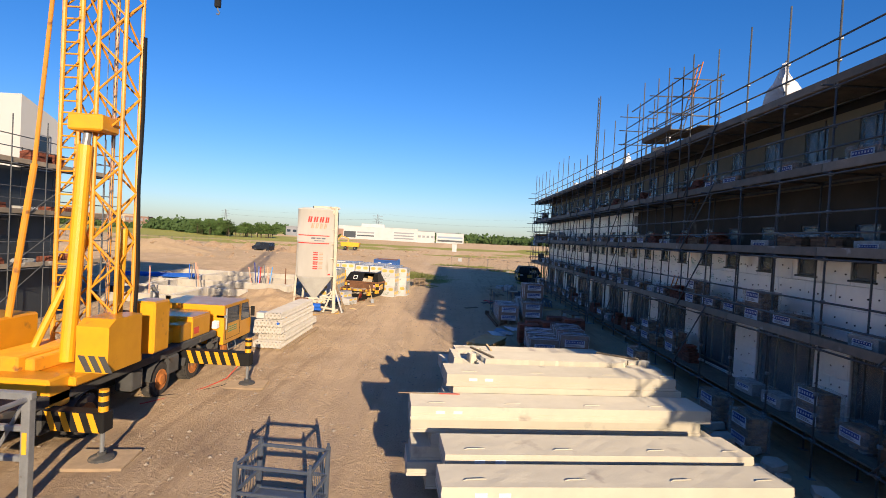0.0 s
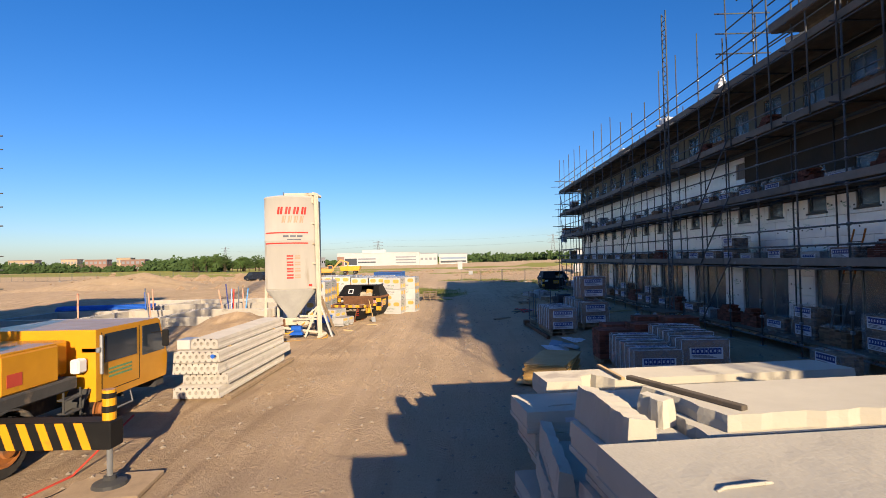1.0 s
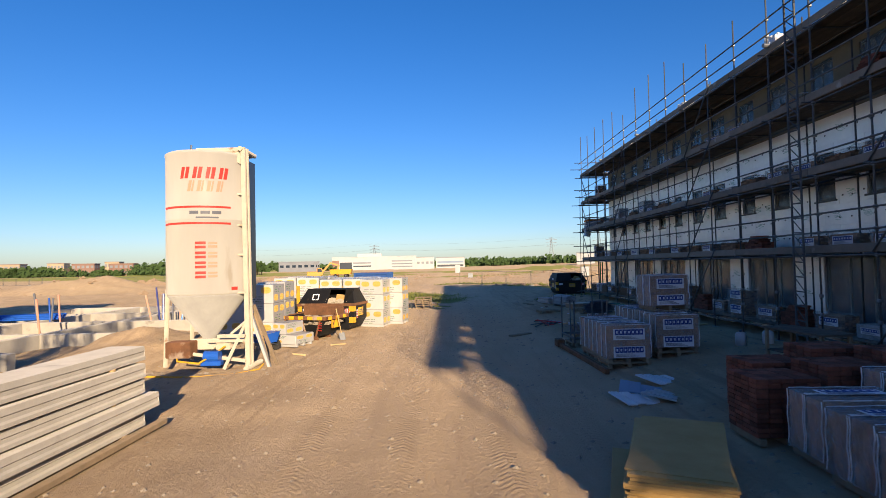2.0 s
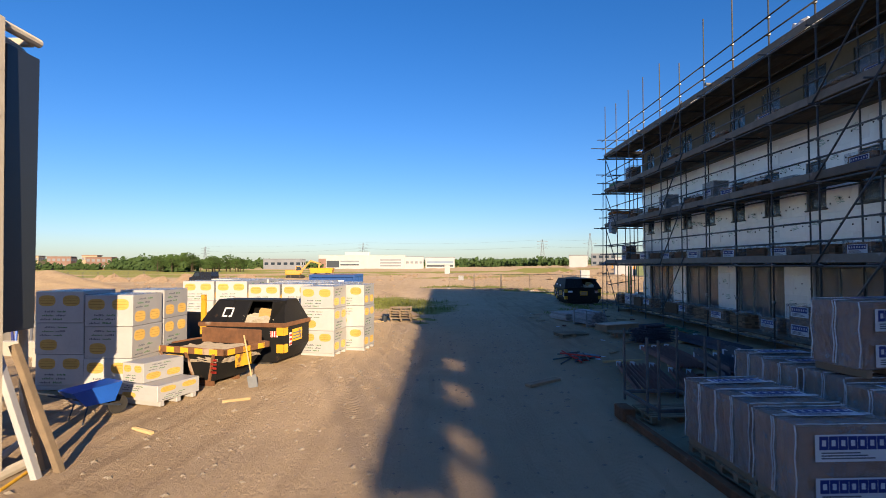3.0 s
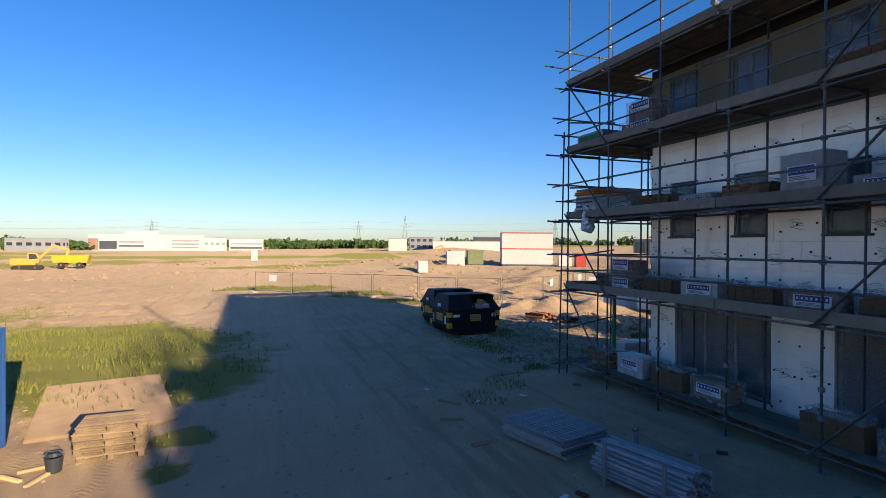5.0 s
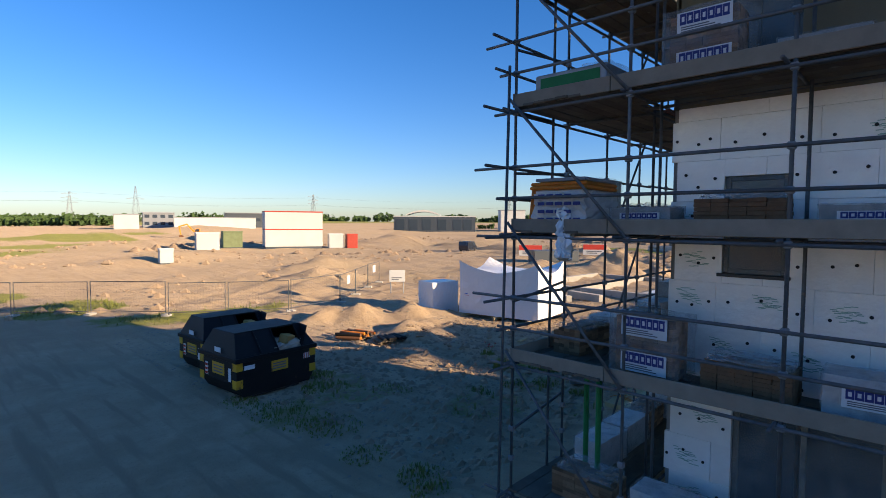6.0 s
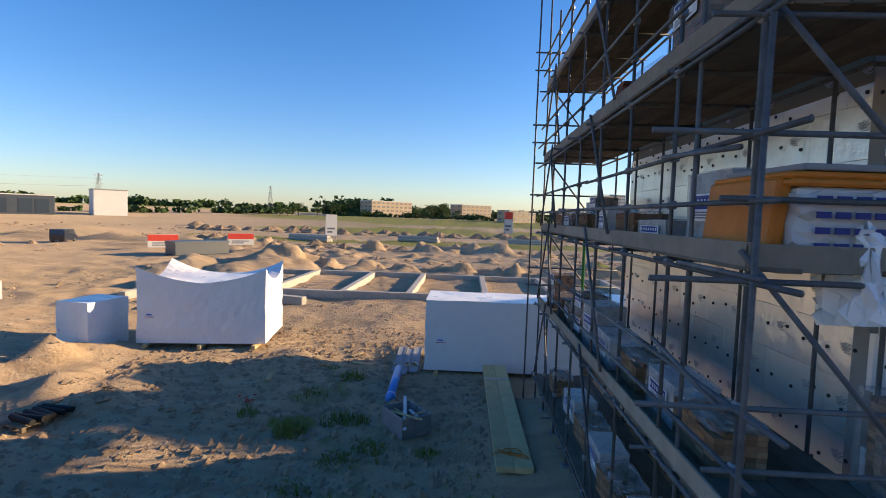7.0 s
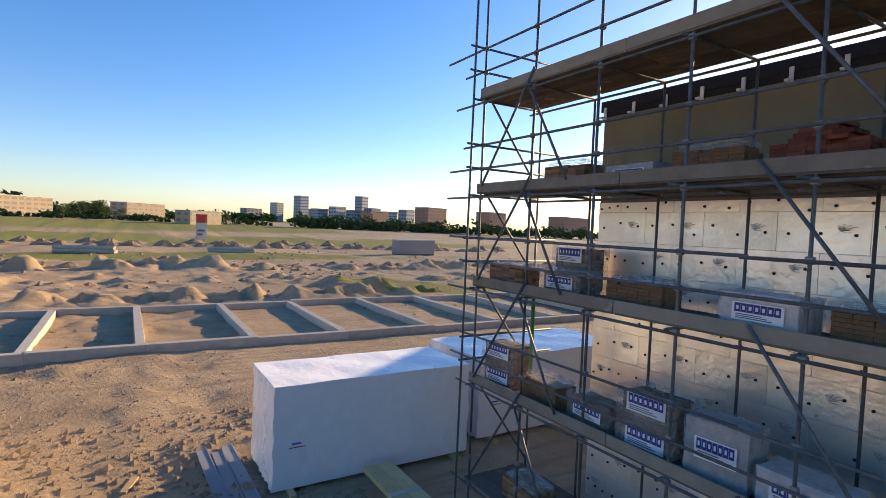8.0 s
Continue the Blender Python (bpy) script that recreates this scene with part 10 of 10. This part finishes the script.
part("window_strip", Mesh().box(-10.5, -6.12, 2.0, 10.5, -5.9, 3.6), "fardark", hall)
part("window_strip", Mesh().box(-10.5, -6.12, 5.0, 10.5, -5.9, 6.4), "farblue", hall)
building(-112, 406, 27, 12, 7, 0, "fargrey", "grey shed in the distance", 1, 6)
for x, y, w, z, c in ((-252, 378, 14, 8.5, "farbrick"), (-236, 384, 9, 9.5, "farsand"), (-222, 372, 15, 8, "farbrick"), (-268, 374, 10, 9, "farsand"), (-300, 372, 16, 9, "farsand"), (-324, 360, 14, 10, "farwhite"), (-350, 350, 15, 9, "farsand"), (-378, 340, 14, 10, "farbrick")):
    building(x, y, w, 9, z, 12, c, "low pale and brick houses at the edge of town", 2, 5, "fargrey", "farbrick")
building(122.5, 331, 39, 14, 7.0, -20, "farwhite", "long white building with grey doors", 0, 12, "fargrey")
building(79, 326, 10, 10, 8.0, -15, "farwhite", "white block in the distance", 0, 3)
building(104, 360, 15, 10, 9.5, -15, "fargrey", "grey office block in the distance", 2, 4)
building(150, 352, 24, 12, 10, -20, "fardark", "dark low hall in the distance", 1, 6)
hall = building(192, 236, 40, 14, 8.2, -47, "fardark", "dark glazed hall with arched pale roof", 0, 10, "glass", "farwhite")
part("arched_roof", Mesh().prism([(-14 + 1.4 * i, 8.6 + 2.2 * math.sin(math.pi * i / 12)) for i in range(13)] + [(2.8 - 1.4 * i, 8.2 + 1.7 * math.sin(math.pi * (12 - i) / 12)) for i in range(13)], -7.2, 7.0, 'y'), "farwhite", hall, "pale arched roof shell")
for x0_ in (-19, -12.5, -6, 1.5, 9, 14):
    part("window_strip", Mesh().box(x0_, -7.12, 1.0, x0_ + 4.2, -6.9, 6.2), "glass", hall)
building(217, 207, 12, 10, 11.5, -45, "farwhite", "white block beside a dark hall", 0, 3)
building(352, 112, 34, 12, 13.5, -42, "farsand", "pale brick building with window rows", 4, 9, "farpane", "farwhite")
building(387, 56, 30, 12, 13.5, -45, "farsand", "pale brick building with window rows", 4, 7, "farpane", "farwhite")
building(312, 30, 24, 9, 9.5, -45, "farsand", "low pale brick building behind a hedge", 2, 6, "farpane", "fargrey")
for x, y, w, z, c in ((877, -184, 18, 48, "farblue"), (845, -277, 16, 52, "farblue"), (886, -147, 14, 35, "farwhite"), (895, -215, 30, 28, "fargrey"), (850, -245, 34, 26, "farwhite"), (900, -110, 30, 24, "fargrey")):
    building(x, y, w, 16, z, -62, c, "tower block on the city skyline", 9, 4, "fardark" if c != "farblue" else "glass", "fargrey")
for k in range(6):
    f_ = k / 5
    building(583 - 37 * f_, -121 - 89 * f_, 15, 12, 21 + 3 * (k % 2), -66, ("farblue", "farwhite", "farblue")[k % 3], "blue and white office row far off", 5, 4, "fardark")
building(402, -160, 26, 14, 22, -68, "farbrick", "brown apartment block near the city", 6, 7, "farpane", "fardark")
building(374, -203, 24, 14, 20, -72, "farbrick", "brown apartment block near the city", 6, 6, "farpane", "fardark")
building(430, -120, 22, 12, 17, -66, "farbrick", "brown apartment block near the city", 4, 6, "farpane", "fardark")
building(330, -250, 40, 14, 18, -75, "farbrick", "long brown apartment block near the city", 5, 9, "farpane", "fardark")


def pylon(x, y, h, arms, label):
    t = thing("pylon", pose(x, y, ground_z(x, y)), label, "pylon", "pylons")
    m_ = Mesh()
    b, lv = h * 0.10, 9
    for k in range(lv):
        za, zb = h * k / lv, h * (k + 1) / lv
        ra, rb = b * (1 - 0.9 * k / lv), b * (1 - 0.9 * (k + 1) / lv)
        for sx, sy in ((1, 1), (1, -1), (-1, -1), (-1, 1)):
            m_.tube((sx * ra, sy * ra, za), (sx * rb, sy * rb, zb), 0.16, 4)
            m_.tube((sx * ra, sy * ra, za), (-sx * rb if sy > 0 else sx * rb, sy * rb if sy > 0 else -sy * rb, zb), 0.09, 4)
    part("tower", m_, "rail", t)
    for i in range(arms):
        z = h * (0.66 + 0.13 * i)
        part("arm", Mesh().tube((-h * 0.22, 0, z), (h * 0.22, 0, z), 0.2, 4).tube((-h * 0.22, 0, z), (0, 0, z + h * 0.06), 0.12, 4).tube((h * 0.22, 0, z), (0, 0, z + h * 0.06), 0.12, 4), "rail", t)
    return t


for x, y, h in ((-99, 706, 31), (-361, 837, 31), (120, 640, 30), (330, 560, 30), (520, 430, 31), (640, 300, 30)):
    pylon(x, y, h, 3, "steel lattice pylon on the horizon")
pylon(196, 710, 41, 1, "tall slender lattice mast on the horizon")
for (xa, ya, xb, yb) in ((-361, 837, -99, 706), (-99, 706, 120, 640), (120, 640, 330, 560), (330, 560, 520, 430)):
    m_ = Mesh()
    for off, zz in ((-6, 22), (6, 22), (0, 30)):
        pts = []
        for i in range(9):
            f_ = i / 8
            pts.append((xa + (xb - xa) * f_, ya + (yb - ya) * f_ + off, zz - 6 * 4 * f_ * (1 - f_) * 0.5 + 2))
        m_.path(pts, 0.045, 3)
    tagged(part("power_line", m_, "rail"), "power cables hanging between far pylons", "power line", kind="structure")

# ---- trees ----
def leaf_cloud(m_, centre, radius, n, size, r_, flat=0.8):
    """Small tilted leaf clumps scattered through a rough ball."""
    for _ in range(n):
        while True:
            p = Vector((r_.uniform(-1, 1), r_.uniform(-1, 1), r_.uniform(-1, 1)))
            if 0.25 < p.length < 1:
                break
        c = Vector(centre) + Vector((p.x * radius, p.y * radius, p.z * radius * flat))
        s = size * r_.uniform(0.6, 1.3)
        a = Vector((r_.uniform(-1, 1), r_.uniform(-1, 1), r_.uniform(-1, 1))).normalized()
        b = a.orthogonal().normalized()
        q = a.cross(b)
        m_.add([c - b * s, c - q * s * 0.6 + a * s * 0.25, c + b * s * 0.9, c + q * s * 0.7 + a * s * 0.2], [(0, 1, 2), (0, 2, 3)])


def tree_proto(seed, h, label):
    r_ = random.Random(seed)
    t = thing("tree", pose(0, 0, -400 - seed), label, "tree", "field trees")
    tr = Mesh()
    tr.tube((0, 0, 0), (0.1, 0.05, h * 0.3), h * 0.026, 8, h * 0.02).tube((0.1, 0.05, h * 0.3), (0.2, 0.1, h * 0.72), h * 0.02, 8, h * 0.007)
    cr = Mesh()
    for k in range(9):
        a = k * 2.4 + r_.uniform(-.3, .3)
        z = h * (0.25 + 0.055 * k)
        e = Vector((math.cos(a) * h * 0.22, math.sin(a) * h * 0.22, z + h * 0.16))
        tr.tube((0.1, 0.05, z), e, h * 0.008, 5, h * 0.003)
        leaf_cloud(cr, e, h * r_.uniform(0.13, 0.2), 48, h * 0.034, r_)
    leaf_cloud(cr, (0.2, 0.1, h * 0.78), h * 0.2, 90, h * 0.034, r_)
    part("trunk", tr, "bark", t)
    part("crown", cr, "leaf", t)
    return t


protos_tree = [tree_proto(k, 9.0, "leafy green tree at the edge of the field") for k in range(3)]
placed = [0, 0, 0]


def plant(x, y, h, k):
    s = h / 9.0
    m = pose(x, y, ground_z(x, y) - 0.1, 0, 0, (x * 37 + y * 11) % 360) @ Matrix.Diagonal((s * 1.1, s * 1.1, s, 1))
    if placed[k]:
        copy_thing(protos_tree[k], m)
    else:
        protos_tree[k].matrix_basis = m
        placed[k] = 1


tr_ = random.Random(3)
for i in range(34):
    f_ = tr_.random()
    plant(-130 + 40 * f_ + tr_.uniform(-3, 3), 262 + tr_.uniform(-8, 14), tr_.uniform(6, 9), i % 3)
for x, y, h in ((412, 148, 12), (418, 156, 12), (422, 88, 13), (426, 80, 13), (456, 125, 12), (440, 100, 11), (470, 70, 12), (330, 66, 8), (338, 84, 9), (345, 140, 9), (365, 150, 10), (300, 150, 8), (290, 162, 8)):
    for j in range(2):
        plant(x + tr_.uniform(-6, 6), y + tr_.uniform(-6, 6), h * tr_.uniform(0.8, 1.1), (j + int(x)) % 3)


def wood(pts, h, depth, n, size, seed, label, mat_name="hedge"):
    """A far belt of trees: clumps of leaves along a line."""
    r_ = random.Random(seed)
    m_ = Mesh()
    segs = list(zip(pts, pts[1:]))
    spots = []
    for k in range(n):
        (xa, ya), (xb, yb) = segs[int(r_.random() * len(segs)) % len(segs)]
        f_ = r_.random()
        hh = h * (0.62 + 0.38 * math.sin(f_ * 23 + xa) * math.sin(f_ * 9.1 + ya)) * r_.uniform(0.75, 1.1)
        spots.append((xa + (xb - xa) * f_ + r_.uniform(-depth, depth), ya + (yb - ya) * f_ + r_.uniform(-depth, depth), hh))
    gz = height([q[0] for q in spots], [q[1] for q in spots])
    for (x, y, hh), g in zip(spots, gz.tolist()):
        leaf_cloud(m_, (x, y, g + hh * 0.5), hh * 0.5, 12, size, r_, 0.9)
    ob = part("wood", m_, mat_name)
    tagged(ob, label, "trees", kind="stuff")


wood([(-300, 352), (-255, 362), (-200, 362)], 6.5, 4, 130, 1.2, 1, "green trees before far brick houses")
wood([(-300, 400), (-232, 402), (-170, 398)], 12, 6, 150, 1.7, 21, "tall green trees behind far brick houses")
wood([(-420, 330), (-330, 350), (-262, 366)], 10, 7, 300, 1.8, 2, "green trees at the edge of town")
wood([(-215, 374), (-165, 330), (-120, 270)], 10, 7, 330, 1.3, 13, "green trees beyond the bare field")
wood([(-205, 395), (-150, 410), (-95, 425)], 7, 6, 120, 1.6, 3, "low green belt of trees far off")
wood([(20, 500), (60, 470), (100, 430)], 9, 8, 130, 1.9, 4, "low green belt of trees far off")
wood([(24, 905), (120, 915), (213, 905)], 15, 16, 190, 3.2, 5, "hazy treeline on the horizon")
wood([(-700, 760), (-300, 900), (20, 960)], 15, 20, 300, 3.6, 6, "hazy treeline on the horizon")
wood([(213, 905), (420, 760), (600, 560)], 14, 16, 300, 3.4, 7, "hazy treeline on the horizon")
wood([(600, 560), (720, 330), (800, 60)], 15, 16, 300, 3.4, 8, "hazy treeline on the horizon")
wood([(306, -20), (300, -60), (288, -110)], 10, 4, 260, 1.4, 9, "dense green hedge along an embankment")
wood([(288, -110), (262, -190), (230, -270)], 10, 4, 260, 1.4, 10, "dense green hedge along an embankment")
wood([(388, 118), (396, 162)], 15, 9, 150, 2.0, 14, "dense dark grove behind far buildings")
wood([(396, 162), (430, 90), (440, 0)], 10, 8, 240, 1.6, 15, "green trees behind far pale buildings")
wood([(330, 140), (340, 80), (322, -10)], 4.5, 5, 200, 1.1, 16, "low green shrubs before far buildings")
wood([(800, 60), (860, -100), (830, -320)], 15, 14, 240, 3.2, 11, "trees before the city skyline")
wood([(230, 240), (300, 190), (340, 170)], 6, 4, 110, 1.4, 12, "shrubs beside far halls")

# ---- grass, weeds, stones ----
def tufts():
    """Blades on the weedy patches near the road."""
    r_ = np.random.RandomState(11)
    px, py = r_.uniform(-18, 30, 90000), r_.uniform(50, 106, 90000)
    g = grass_at(px, py)
    keep = r_.rand(len(px)) < np.clip(g - 0.25, 0, 1) * np.clip(0.45 + 0.9 * fbm(px * 0.9, py * 0.9, 3), 0.03, 1)
    px, py = px[keep], py[keep]
    pz = height(px, py)
    vs, fs = [], []
    for x, y, z in zip(px.tolist(), py.tolist(), pz.tolist()):
        for b in range(4):
            a = r_.uniform(0, 6.283)
            hh, w = 0.05 + 0.3 * r_.rand() ** 2, r_.uniform(0.01, 0.026)
            dx, dy = math.cos(a), math.sin(a)
            lean = r_.uniform(0.02, 0.16)
            o = len(vs)
            vs += [(x - dy * w, y + dx * w, z - 0.01), (x + dy * w, y - dx * w, z - 0.01), (x + dx * lean, y + dy * lean, z + hh)]
            fs.append((o, o + 1, o + 2))
    m_ = Mesh()
    m_.add(vs, fs)
    return m_


tagged(part("grass_tufts", tufts(), "grass"), "green and yellowed grass tufts on the sand", "grass", kind="stuff")


def stones(n, x0, x1, y0, y1, lo, hi, seed, clumped=False):
    r_ = random.Random(seed)
    m_ = Mesh()
    xs = np.array([r_.uniform(x0, x1) for _ in range(n)])
    yy_ = np.array([r_.uniform(y0, y1) for _ in range(n)])
    if clumped:
        keep = fbm(xs * 0.09, yy_ * 0.09, 3) > 0.12
        xs, yy_ = xs[keep], yy_[keep]
    zz_ = height(xs, yy_)
    for x, y, z in zip(xs.tolist(), yy_.tolist(), zz_.tolist()):
        if FX - 1.5 < x < BX + 1.5 and y < 56:
            continue
        s = lo + (hi - lo) * r_.random() ** 3
        sx, sy, sz = s * r_.uniform(.7, 1.4), s * r_.uniform(.7, 1.4), s * r_.uniform(.4, .8)
        m_.add([(x + sx, y, z), (x, y + sy, z), (x - sx, y, z), (x, y - sy, z), (x + sx * .2, y, z + sz), (x, y, z - sz)],
               [(0, 1, 4), (1, 2, 4), (2, 3, 4), (3, 0, 4), (1, 0, 5), (2, 1, 5), (3, 2, 5), (0, 3, 5)])
    return m_


tagged(part("stones", stones(7600, -11, 9, 4, 60, 0.012, 0.065, 21), "stone"), "small stones and clods strewn over the sand", "stones", kind="stuff")
tagged(part("clods", stones(5200, 10, 30, 57.5, 70, 0.03, 0.17, 28), "clod"), "lumps of churned sand in the shade", "stones", kind="stuff")
tagged(part("stones", stones(9500, 9, 40, 57, 80, 0.012, 0.075, 22), "stone"), "small clods strewn over churned sand", "stones", kind="stuff")
tagged(part("clods", stones(5200, -90, 150, 84, 190, 0.08, 0.7, 25, True), "clod"), "clods of soil strewn over the far sand", "stones", kind="stuff")
tagged(part("clods", stones(3600, 56, 150, -30, 110, 0.06, 0.5, 26, True), "clod"), "clods of soil strewn over the far sand", "stones", kind="stuff")
tagged(part("stones", stones(2600, 30, 90, 20, 90, 0.03, 0.2, 23, True), "clod"), "clods of soil strewn round the foundation", "stones", kind="stuff")
